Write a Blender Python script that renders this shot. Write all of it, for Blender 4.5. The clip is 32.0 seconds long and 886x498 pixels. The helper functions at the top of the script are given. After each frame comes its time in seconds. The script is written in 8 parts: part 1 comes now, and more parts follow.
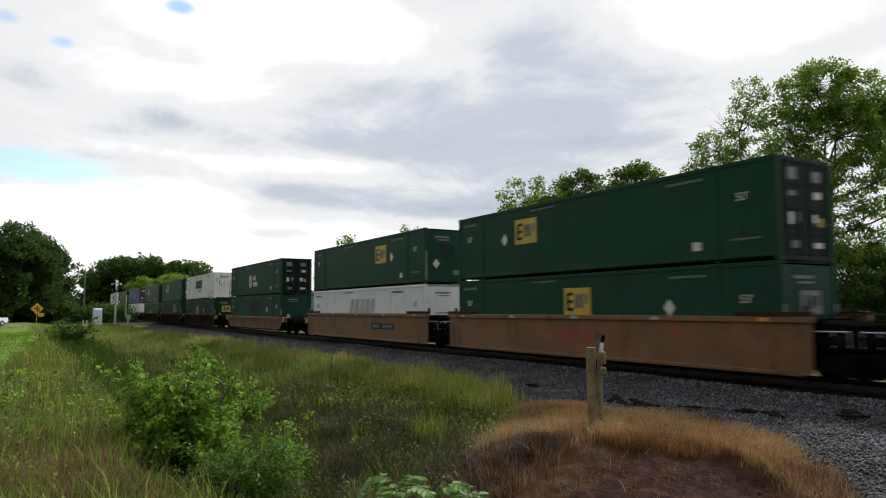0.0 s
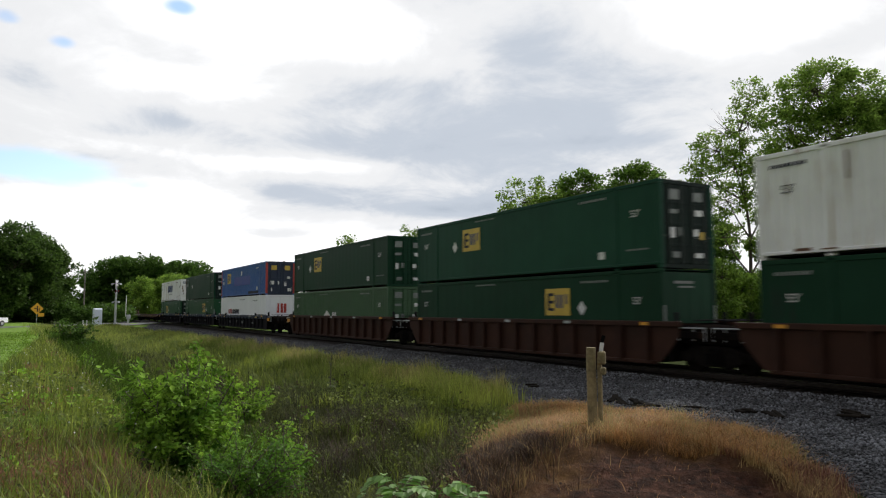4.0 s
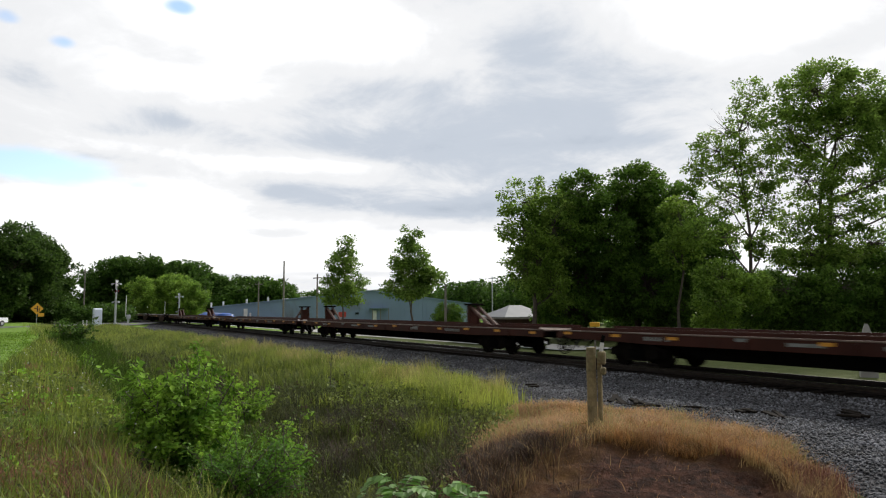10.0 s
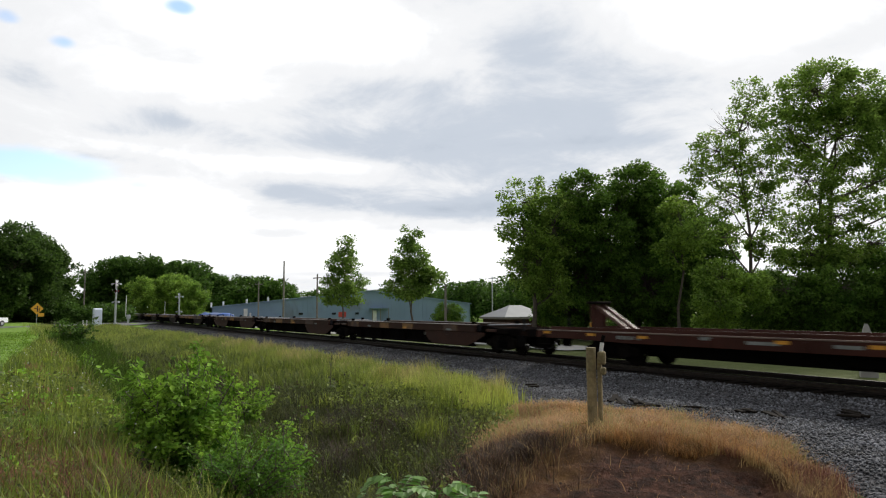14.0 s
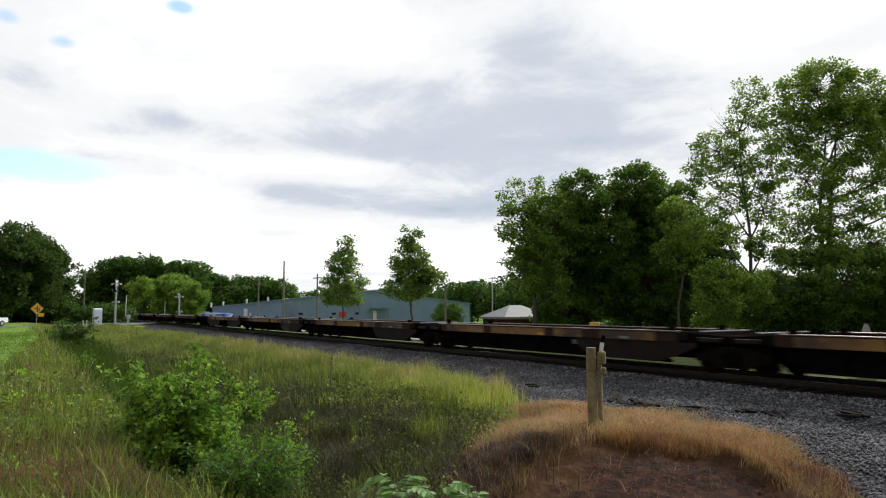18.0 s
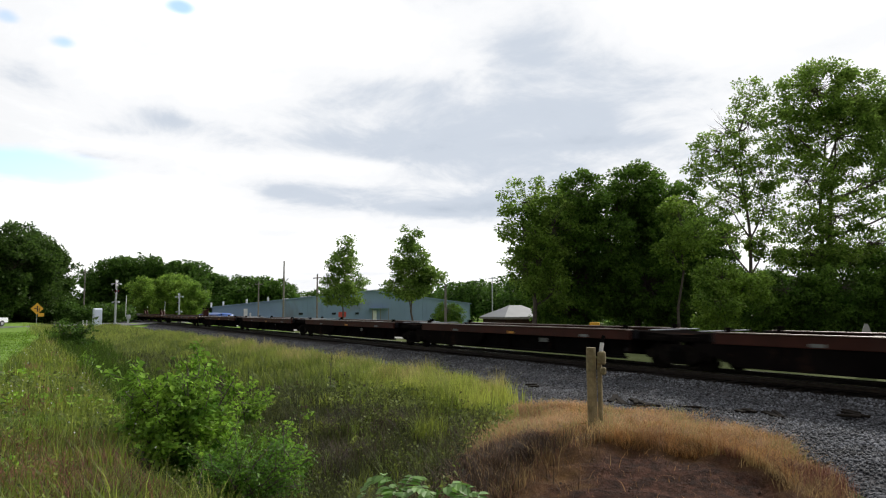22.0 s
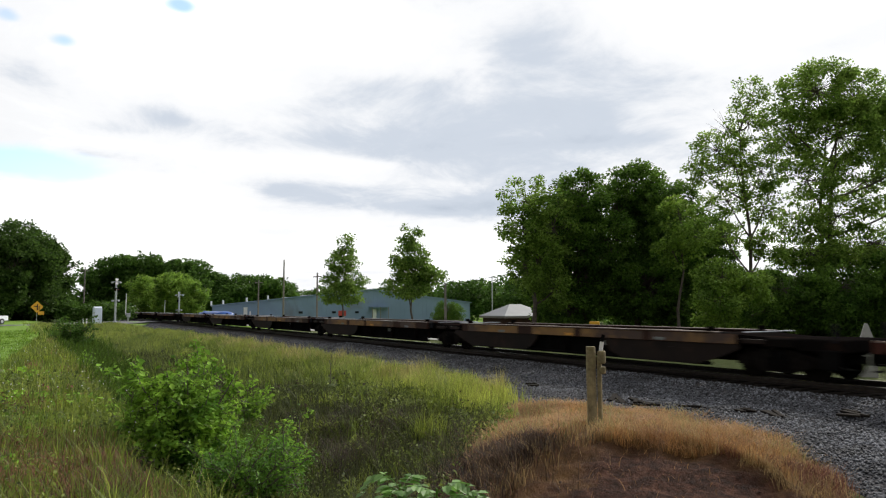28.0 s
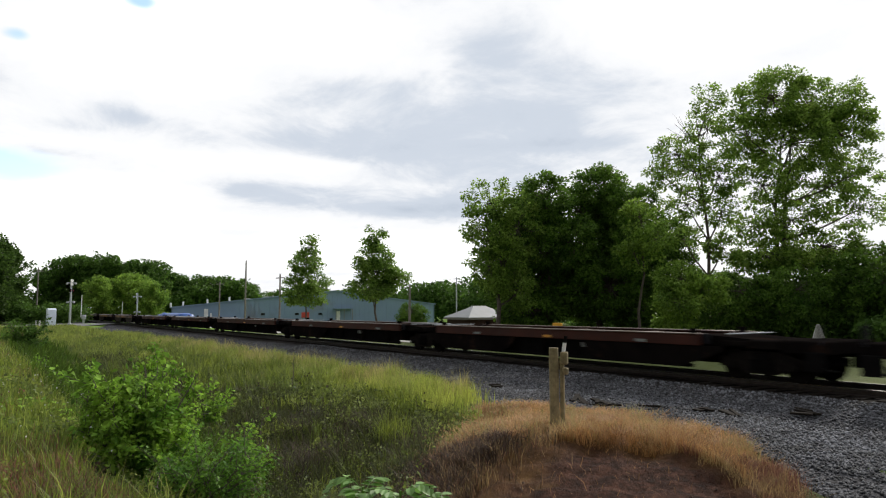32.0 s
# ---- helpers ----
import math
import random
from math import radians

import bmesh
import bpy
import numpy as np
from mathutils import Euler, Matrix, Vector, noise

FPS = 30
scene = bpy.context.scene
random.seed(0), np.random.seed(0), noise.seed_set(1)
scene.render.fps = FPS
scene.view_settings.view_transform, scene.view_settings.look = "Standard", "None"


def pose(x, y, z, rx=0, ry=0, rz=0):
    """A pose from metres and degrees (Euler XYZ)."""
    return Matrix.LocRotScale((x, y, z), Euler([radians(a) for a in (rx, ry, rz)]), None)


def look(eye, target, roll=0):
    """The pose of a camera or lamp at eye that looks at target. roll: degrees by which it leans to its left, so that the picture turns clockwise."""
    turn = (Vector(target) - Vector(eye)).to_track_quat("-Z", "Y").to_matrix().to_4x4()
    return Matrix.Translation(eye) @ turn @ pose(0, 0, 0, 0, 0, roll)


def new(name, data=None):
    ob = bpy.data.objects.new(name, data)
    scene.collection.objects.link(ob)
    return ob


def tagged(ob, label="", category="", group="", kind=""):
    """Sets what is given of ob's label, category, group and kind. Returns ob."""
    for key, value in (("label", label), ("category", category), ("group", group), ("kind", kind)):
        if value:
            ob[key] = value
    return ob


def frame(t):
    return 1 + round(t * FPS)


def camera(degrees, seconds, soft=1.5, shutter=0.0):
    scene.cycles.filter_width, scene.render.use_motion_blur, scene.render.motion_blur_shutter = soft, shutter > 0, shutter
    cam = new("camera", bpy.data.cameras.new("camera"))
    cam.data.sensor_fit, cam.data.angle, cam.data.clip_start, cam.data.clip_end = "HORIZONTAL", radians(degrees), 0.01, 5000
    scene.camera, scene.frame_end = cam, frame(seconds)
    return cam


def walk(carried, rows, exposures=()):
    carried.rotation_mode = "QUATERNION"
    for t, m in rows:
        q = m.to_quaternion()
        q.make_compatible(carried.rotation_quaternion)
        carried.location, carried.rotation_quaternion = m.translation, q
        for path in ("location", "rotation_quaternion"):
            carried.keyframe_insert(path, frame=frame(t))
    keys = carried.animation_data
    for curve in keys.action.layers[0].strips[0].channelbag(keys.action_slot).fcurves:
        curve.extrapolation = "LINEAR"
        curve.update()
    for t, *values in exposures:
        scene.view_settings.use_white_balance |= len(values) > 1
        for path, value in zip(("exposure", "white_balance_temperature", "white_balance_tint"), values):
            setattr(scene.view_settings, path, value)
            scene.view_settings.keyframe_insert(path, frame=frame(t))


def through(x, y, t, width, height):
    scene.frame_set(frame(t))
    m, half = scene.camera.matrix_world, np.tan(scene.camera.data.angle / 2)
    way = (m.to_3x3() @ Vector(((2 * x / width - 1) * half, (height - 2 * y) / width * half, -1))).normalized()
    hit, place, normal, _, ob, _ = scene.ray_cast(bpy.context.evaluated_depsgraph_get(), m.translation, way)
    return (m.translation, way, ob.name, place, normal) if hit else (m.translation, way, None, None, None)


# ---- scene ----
# ------------------------------------------------------------------ camera
EYE = (0.0, 0.0, 1.95)


def aim(yaw, pitch, roll):
    a, b = radians(yaw), radians(pitch)
    way = Vector((-math.cos(a) * math.cos(b), math.sin(a) * math.cos(b), math.sin(b)))
    return look(EYE, Vector(EYE) + 10 * way, roll)


cam = camera(65.98, 32.0, soft=1.15, shutter=0.30)
PATH = [
    (0.0, 30.92, 5.02, -0.25), (27.6, 30.92, 5.02, -0.25), (28.0, 30.92, 4.93, -0.15), (28.5, 30.857, 5.06, -0.17),
    (29.0, 30.567, 5.056, -0.16), (29.5, 30.565, 5.078, -0.24), (29.8, 30.48, 5.09, -0.24), (29.9, 33.3, 5.05, -0.38),
    (30.0, 37.77, 4.99, -0.55), (30.1, 38.75, 4.98, -0.58), (30.2, 38.05, 4.96, -0.55), (30.3, 36.2, 4.95, -0.50),
    (30.4, 35.45, 4.945, -0.45), (30.5, 35.0, 4.945, -0.43), (31.0, 34.5, 5.0, -0.30), (31.5, 34.03, 5.02, -0.25),
    (32.0, 33.91, 5.054, -0.18),
]
walk(cam, [(t, aim(a, b, c)) for t, a, b, c in PATH], exposures=[(0.0, -0.16), (8.0, -0.14), (14.0, -0.10), (20.0, -0.03), (25.0, 0.0), (32.0, 0.0)])

# ------------------------------------------------------------------ light
SUN_AZ, SUN_EL = 68.0, 33.0      # degrees from the -x axis towards +y, and height
sun_way = Vector((-math.cos(radians(SUN_AZ)) * math.cos(radians(SUN_EL)), math.sin(radians(SUN_AZ)) * math.cos(radians(SUN_EL)), math.sin(radians(SUN_EL))))
sun = new("sun", bpy.data.lights.new("sun", "SUN"))
sun.data.energy, sun.data.angle, sun.data.color = 3.5, radians(4), (1.0, 0.95, 0.86)
sun.matrix_world = look((0, 0, 60), Vector((0, 0, 60)) - sun_way)


def nodes_of(tree):
    tree.nodes.clear()

    def n(kind, **values):
        node = tree.nodes.new(kind)
        for key, value in values.items():
            if key in node.inputs:
                node.inputs[key].default_value = value
        return node
    return n, tree.links.new


def build_world():
    world = bpy.data.worlds.new("sky")
    scene.world = world
    world.use_nodes = True
    n, link = nodes_of(world.node_tree)
    sky = n("ShaderNodeTexSky")
    sky.sky_type, sky.sun_disc = "NISHITA", False
    sky.sun_elevation, sky.sun_rotation = radians(SUN_EL), math.atan2(sun_way.x, sun_way.y)
    coords = n("ShaderNodeTexCoord")
    split = n("ShaderNodeSeparateXYZ")
    link(coords.outputs["Generated"], split.inputs[0])
    lift = n("ShaderNodeMath")
    lift.operation = "MAXIMUM"
    lift.inputs[1].default_value = 0.0
    link(split.outputs["Z"], lift.inputs[0])
    add = n("ShaderNodeMath")
    add.inputs[1].default_value = 0.22
    link(lift.outputs[0], add.inputs[0])
    flat = n("ShaderNodeVectorMath")
    flat.operation = "DIVIDE"
    link(coords.outputs["Generated"], flat.inputs[0])
    link(add.outputs[0], flat.inputs[1])

    def noise_at(scale, detail, rough, offset, stretch=(1, 1, 1), distort=0.3):
        m = n("ShaderNodeMapping")
        m.inputs["Location"].default_value, m.inputs["Scale"].default_value = offset, stretch
        link(flat.outputs[0], m.inputs[0])
        t = n("ShaderNodeTexNoise", Scale=scale, Detail=detail, Roughness=rough, Distortion=distort)
        link(m.outputs[0], t.inputs["Vector"])
        return t.outputs["Fac"]

    def ramp(source, stops):
        r = n("ShaderNodeValToRGB")
        r.color_ramp.interpolation = "EASE"
        while len(r.color_ramp.elements) < len(stops):
            r.color_ramp.elements.new(0.5)
        for e, (p, c) in zip(r.color_ramp.elements, stops):
            e.position, e.color = p, (*c, 1)
        link(source, r.inputs[0])
        return r.outputs[0]

    def blob(yaw, height, wide, tall, strength):
        """A soft bank of cloud round one direction of the sky."""
        a = radians(yaw)
        centre = (-math.cos(a), math.sin(a))
        side = n("ShaderNodeVectorMath")
        side.operation = "DOT_PRODUCT"
        side.inputs[1].default_value = (centre[1], -centre[0], 0)
        link(coords.outputs["Generated"], side.inputs[0])
        ahead = n("ShaderNodeVectorMath")
        ahead.operation = "DOT_PRODUCT"
        ahead.inputs[1].default_value = (centre[0], centre[1], 0)
        link(coords.outputs["Generated"], ahead.inputs[0])
        fore = n("ShaderNodeMath")
        fore.operation = "GREATER_THAN"
        fore.inputs[1].default_value = 0.1
        link(ahead.outputs["Value"], fore.inputs[0])
        total = None
        for source, mid, half in ((side.outputs["Value"], 0.0, wide), (split.outputs["Z"], height, tall)):
            d = n("ShaderNodeMath")
            d.operation = "SUBTRACT"
            d.inputs[1].default_value = mid
            link(source, d.inputs[0])
            e = n("ShaderNodeMath")
            e.operation = "DIVIDE"
            e.inputs[1].default_value = half
            link(d.outputs[0], e.inputs[0])
            q = n("ShaderNodeMath")
            q.operation = "MULTIPLY"
            link(e.outputs[0], q.inputs[0])
            link(e.outputs[0], q.inputs[1])
            if total is None:
                total = q.outputs[0]
            else:
                s = n("ShaderNodeMath")
                link(total, s.inputs[0])
                link(q.outputs[0], s.inputs[1])
                total = s.outputs[0]
        neg = n("ShaderNodeMath")
        neg.operation = "MULTIPLY"
        neg.inputs[1].default_value = -1.0
        link(total, neg.inputs[0])
        ex = n("ShaderNodeMath")
        ex.operation = "EXPONENT"
        link(neg.outputs[0], ex.inputs[0])
        out = n("ShaderNodeMath")
        out.operation = "MULTIPLY"
        link(ex.outputs[0], out.inputs[0])
        link(fore.outputs[0], out.inputs[1])
        out2 = n("ShaderNodeMath")
        out2.operation = "MULTIPLY"
        out2.inputs[1].default_value = strength
        link(out.outputs[0], out2.inputs[0])
        return out2.outputs[0]

    def plus(*sources):
        total = sources[0]
        for s in sources[1:]:
            a = n("ShaderNodeMath")
            link(total, a.inputs[0])
            link(s, a.inputs[1])
            total = a.outputs[0]
        return total

    soft = n("ShaderNodeMath")
    soft.operation = "MULTIPLY_ADD"
    soft.inputs[1].default_value, soft.inputs[2].default_value = 0.38, 0.285
    link(noise_at(2.6, 8, 0.62, (3.1, 1.7, 0.4), (1, 1, 1), 0.35), soft.inputs[0])
    grey = plus(soft.outputs[0], *[blob(*b) for b in CLOUDS])
    shade = ramp(grey, [(0.36, (1.35, 1.35, 1.36)), (0.50, (0.98, 0.99, 1.01)), (0.63, (0.64, 0.70, 0.79)), (0.82, (0.42, 0.49, 0.59))])
    weak = n("ShaderNodeMath")
    weak.operation = "MULTIPLY"
    weak.inputs[1].default_value = 0.6
    link(noise_at(2.2, 5, 0.5, (7.3, 2.2, 0), (1, 1, 1), 0.2), weak.inputs[0])
    holes = plus(weak.outputs[0], *[blob(*b) for b in GAPS])
    gap = ramp(holes, [(0.44, (0, 0, 0)), (0.60, (1, 1, 1))])
    blue = n("ShaderNodeVectorMath")
    blue.operation = "SCALE"
    blue.inputs["Scale"].default_value = 0.26
    link(sky.outputs[0], blue.inputs[0])
    mixed = n("ShaderNodeMix")
    mixed.data_type = "RGBA"
    link(gap, mixed.inputs["Factor"])
    link(shade, mixed.inputs["A"])
    link(blue.outputs[0], mixed.inputs["B"])
    # the cloud cover thins towards the sun and is thicker away from it
    face = n("ShaderNodeVectorMath")
    face.operation = "DOT_PRODUCT"
    face.inputs[1].default_value = Vector((sun_way.x, sun_way.y, 0.25)).normalized()
    link(coords.outputs["Generated"], face.inputs[0])
    thin = n("ShaderNodeMapRange")
    thin.interpolation_type = "SMOOTHSTEP"
    for key, value in (("From Min", -0.40), ("From Max", 0.50), ("To Min", 0.37), ("To Max", 1.0)):
        thin.inputs[key].default_value = value
    link(face.outputs["Value"], thin.inputs["Value"])
    back = n("ShaderNodeBackground")
    link(thin.outputs[0], back.inputs["Strength"])
    link(mixed.outputs["Result"], back.inputs["Color"])
    out = n("ShaderNodeOutputWorld")
    link(back.outputs[0], out.inputs["Surface"])


# banks of darker cloud and gaps of blue: yaw, height, half width, half height, strength
CLOUDS = [(39.4, 0.295, 0.25, 0.095, 0.125), (37, 0.40, 0.10, 0.05, 0.08), (40, 0.20, 0.22, 0.035, 0.08), (24.5, 0.315, 0.11, 0.03, 0.08), (14.5, 0.235, 0.13, 0.020, 0.10), (9, 0.255, 0.07, 0.016, 0.09),
          (30, 0.235, 0.13, 0.03, 0.12), (21, 0.158, 0.10, 0.013, 0.10), (29, 0.146, 0.11, 0.013, 0.13), (24.5, 0.172, 0.08, 0.008, 0.07), (17.5, 0.17, 0.06, 0.014, 0.12), (35, 0.143, 0.10, 0.02, 0.12), (42, 0.235, 0.12, 0.010, 0.09),
          (17, 0.107, 0.06, 0.008, 0.13), (4, 0.232, 0.05, 0.012, 0.09), (-1, 0.28, 0.05, 0.03, 0.07), (3.5, 0.20, 0.05, 0.008, 0.10), (62, 0.32, 0.06, 0.02, 0.09),
          (20, 0.385, 0.20, 0.04, -0.20), (20, 0.205, 0.12, 0.010, -0.14), (54, 0.37, 0.12, 0.04, -0.20), (25, 0.075, 0.5, 0.030, -0.20), (5, 0.13, 0.15, 0.04, -0.18), (10, 0.305, 0.13, 0.022, -0.12),
          (23, 0.052, 0.10, 0.005, 0.16), (12, 0.045, 0.12, 0.005, 0.12)]
GAPS = [(-1.0, 0.178, 0.10, 0.034, 0.33), (1.1, 0.331, 0.025, 0.012, 0.28), (9.3, 0.392, 0.030, 0.014, 0.30), (-2.6, 0.347, 0.025, 0.014, 0.24), (7.0, 0.165, 0.03, 0.010, 0.15)]
build_world()

# ------------------------------------------------------------------ materials


def surface(name, light, dark, scale=3.0, rough=0.7, metal=0.0, bump=0.15, grain=40.0, world=False, stain=None, stain_scale=0.8, stain_at=0.58, islands=0.0, through=0.0, objects=0.0, gloss=0.5, runs=None):
    """Two-tone noisy surface with fine bump, optional stains and variation from piece to piece."""
    m = bpy.data.materials.new(name)
    m.use_nodes = True
    n, link = nodes_of(m.node_tree)
    if world:
        place = n("ShaderNodeNewGeometry").outputs["Position"]
    else:
        place = n("ShaderNodeTexCoord").outputs["Object"]
    t = n("ShaderNodeTexNoise", Scale=scale, Detail=6.0, Roughness=0.6)
    link(place, t.inputs["Vector"])
    r = n("ShaderNodeValToRGB")
    r.color_ramp.elements[0].position, r.color_ramp.elements[1].position = 0.32, 0.68
    r.color_ramp.elements[0].color, r.color_ramp.elements[1].color = (*dark, 1), (*light, 1)
    link(t.outputs["Fac"], r.inputs[0])
    colour = r.outputs[0]
    if stain:
        t2 = n("ShaderNodeTexNoise", Scale=stain_scale, Detail=8.0, Roughness=0.65, Distortion=0.4)
        if runs:
            drawn = n("ShaderNodeMapping")
            drawn.inputs["Scale"].default_value = runs
            link(place, drawn.inputs[0])
            link(drawn.outputs[0], t2.inputs["Vector"])
        else:
            link(place, t2.inputs["Vector"])
        r2 = n("ShaderNodeValToRGB")
        r2.color_ramp.elements[0].position, r2.color_ramp.elements[1].position = stain_at, stain_at + 0.12
        link(t2.outputs["Fac"], r2.inputs[0])
        mx = n("ShaderNodeMix")
        mx.data_type = "RGBA"
        link(r2.outputs[0], mx.inputs["Factor"])
        link(colour, mx.inputs["A"])
        mx.inputs["B"].default_value = (*stain, 1)
        colour = mx.outputs["Result"]
    vary = None
    if islands:
        vary, amount = n("ShaderNodeNewGeometry").outputs["Random Per Island"], islands
    if objects:
        vary, amount = n("ShaderNodeObjectInfo").outputs["Random"], objects
    if vary is not None:
        mr = n("ShaderNodeMapRange")
        mr.inputs["To Min"].default_value, mr.inputs["To Max"].default_value = 1 - amount, 1 + amount
        link(vary, mr.inputs["Value"])
        hs = n("ShaderNodeHueSaturation")
        link(mr.outputs[0], hs.inputs["Value"])
        link(colour, hs.inputs["Color"])
        colour = hs.outputs[0]
    b = n("ShaderNodeBsdfPrincipled", Roughness=rough, Metallic=metal)
    b.inputs["Specular IOR Level"].default_value = gloss
    link(colour, b.inputs["Base Color"])
    g = n("ShaderNodeTexNoise", Scale=grain, Detail=3.0)
    link(place, g.inputs["Vector"])
    bp = n("ShaderNodeBump", Strength=bump, Distance=0.02)
    link(g.outputs["Fac"], bp.inputs["Height"])
    link(bp.outputs[0], b.inputs["Normal"])
    rr = n("ShaderNodeMapRange")
    rr.inputs["To Min"].default_value, rr.inputs["To Max"].default_value = max(0.02, rough - 0.12), min(1.0, rough + 0.12)
    link(t.outputs["Fac"], rr.inputs["Value"])
    link(rr.outputs[0], b.inputs["Roughness"])
    shader = b.outputs[0]
    if through:
        tr = n("ShaderNodeBsdfTranslucent")
        link(colour, tr.inputs["Color"])
        ms = n("ShaderNodeMixShader")
        ms.inputs[0].default_value = through
        link(shader, ms.inputs[1])
        link(tr.outputs[0], ms.inputs[2])
        shader = ms.outputs[0]
    out = n("ShaderNodeOutputMaterial")
    link(shader, out.inputs["Surface"])
    return m


# ------------------------------------------------------------------ mesh tools


class Shape:
    """Collects corners and faces for one mesh."""

    def __init__(self):
        self.v, self.f = [], []

    def add(self, corners, faces):
        k = len(self.v)
        self.v.extend(tuple(c) for c in corners)
        self.f.extend(tuple(i + k for i in face) for face in faces)
        return self

    def box(self, cx, cy, cz, sx, sy, sz, rz=0.0, bevel=0.0):
        x, y, z = sx / 2, sy / 2, sz / 2
        c, s = math.cos(rz), math.sin(rz)
        if bevel:
            b = min(bevel, x * 0.9, y * 0.9, z * 0.9)
            pts, idx = [], {}
            for i in (-1, 1):
                for j in (-1, 1):
                    for k in (-1, 1):
                        for axis, p in enumerate(((x, y - b, z - b), (x - b, y, z - b), (x - b, y - b, z))):
                            idx[(i, j, k, axis)] = len(pts)
                            pts.append((i * p[0], j * p[1], k * p[2]))
            faces = []
            for i in (-1, 1):
                faces.append([idx[(i, j, k, 0)] for j, k in ((-1, -1), (1, -1), (1, 1), (-1, 1))][::i])
                faces.append([idx[(j, i, k, 1)] for j, k in ((-1, -1), (1, -1), (1, 1), (-1, 1))][::-i])
                faces.append([idx[(j, k, i, 2)] for j, k in ((-1, -1), (1, -1), (1, 1), (-1, 1))][::i])
            for i in (-1, 1):
                for j in (-1, 1):
                    faces.append([idx[(i, j, -1, 0)], idx[(i, j, 1, 0)], idx[(i, j, 1, 1)], idx[(i, j, -1, 1)]][::-i * j])
                    faces.append([idx[(i, -1, j, 0)], idx[(i, 1, j, 0)], idx[(i, 1, j, 2)], idx[(i, -1, j, 2)]][::i * j])
                    faces.append([idx[(-1, i, j, 1)], idx[(1, i, j, 1)], idx[(1, i, j, 2)], idx[(-1, i, j, 2)]][::-i * j])
                    for k in (-1, 1):
                        faces.append([idx[(i, j, k, 0)], idx[(i, j, k, 1)], idx[(i, j, k, 2)]][::i * j * k])
        else:
            pts = [(i * x, j * y, k * z) for k in (-1, 1) for j in (-1, 1) for i in (-1, 1)]
            faces = [(0, 2, 3, 1), (4, 5, 7, 6), (0, 1, 5, 4), (2, 6, 7, 3), (0, 4, 6, 2), (1, 3, 7, 5)]
        return self.add([(cx + px * c - py * s, cy + px * s + py * c, cz + pz) for px, py, pz in pts], faces)

    def tube(self, a, b, r0, r1=None, sides=8, caps=True):
        a, b = Vector(a), Vector(b)
        r1 = r0 if r1 is None else r1
        w = (b - a).normalized()
        e = Vector((0, 0, 1)) if abs(w.z) < 0.9 else Vector((1, 0, 0))
        p = w.cross(e).normalized()
        q = w.cross(p)
        ring = [(math.cos(2 * math.pi * i / sides), math.sin(2 * math.pi * i / sides)) for i in range(sides)]
        pts = [a + r0 * (c * p + s * q) for c, s in ring] + [b + r1 * (c * p + s * q) for c, s in ring]
        faces = [(i, (i + 1) % sides, sides + (i + 1) % sides, sides + i) for i in range(sides)]
        if caps:
            faces += [tuple(range(sides))[::-1], tuple(range(sides, 2 * sides))]
        return self.add(pts, faces)

    def prism(self, outline, y0, y1):
        """An outline in x and z, drawn out from y0 to y1."""
        k = len(outline)
        pts = [(x, y0, z) for x, z in outline] + [(x, y1, z) for x, z in outline]
        faces = [tuple(range(k)), tuple(range(2 * k - 1, k - 1, -1))] + [(i, k + i, k + (i + 1) % k, (i + 1) % k) for i in range(k)]
        return self.add(pts, faces)

    def mesh(self, name, material, smooth=False):
        m = bpy.data.meshes.new(name)
        m.from_pydata(self.v, [], self.f)
        b = bmesh.new()
        b.from_mesh(m)
        if len(self.f) < 4000:
            bmesh.ops.recalc_face_normals(b, faces=b.faces)
        b.to_mesh(m)
        b.free()
        if material:
            m.materials.append(material)
        if smooth:
            m.shade_smooth()
        return m


def part(name, shape, material, parent=None, label="", smooth=False, at=None):
    """One mesh object, under a thing where there is one."""
    ob = new(name, shape.mesh(name, material, smooth) if isinstance(shape, Shape) else shape)
    if parent is not None:
        ob.parent = parent
    if at is not None:
        ob.matrix_basis = at
    return tagged(ob, label) if label else ob


def thing(name, label, category, group="", at=None, kind=""):
    ob = new(name)
    ob.empty_display_size = 0.3
    if at is not None:
        ob.matrix_basis = at
    return tagged(ob, label, category, group, kind)


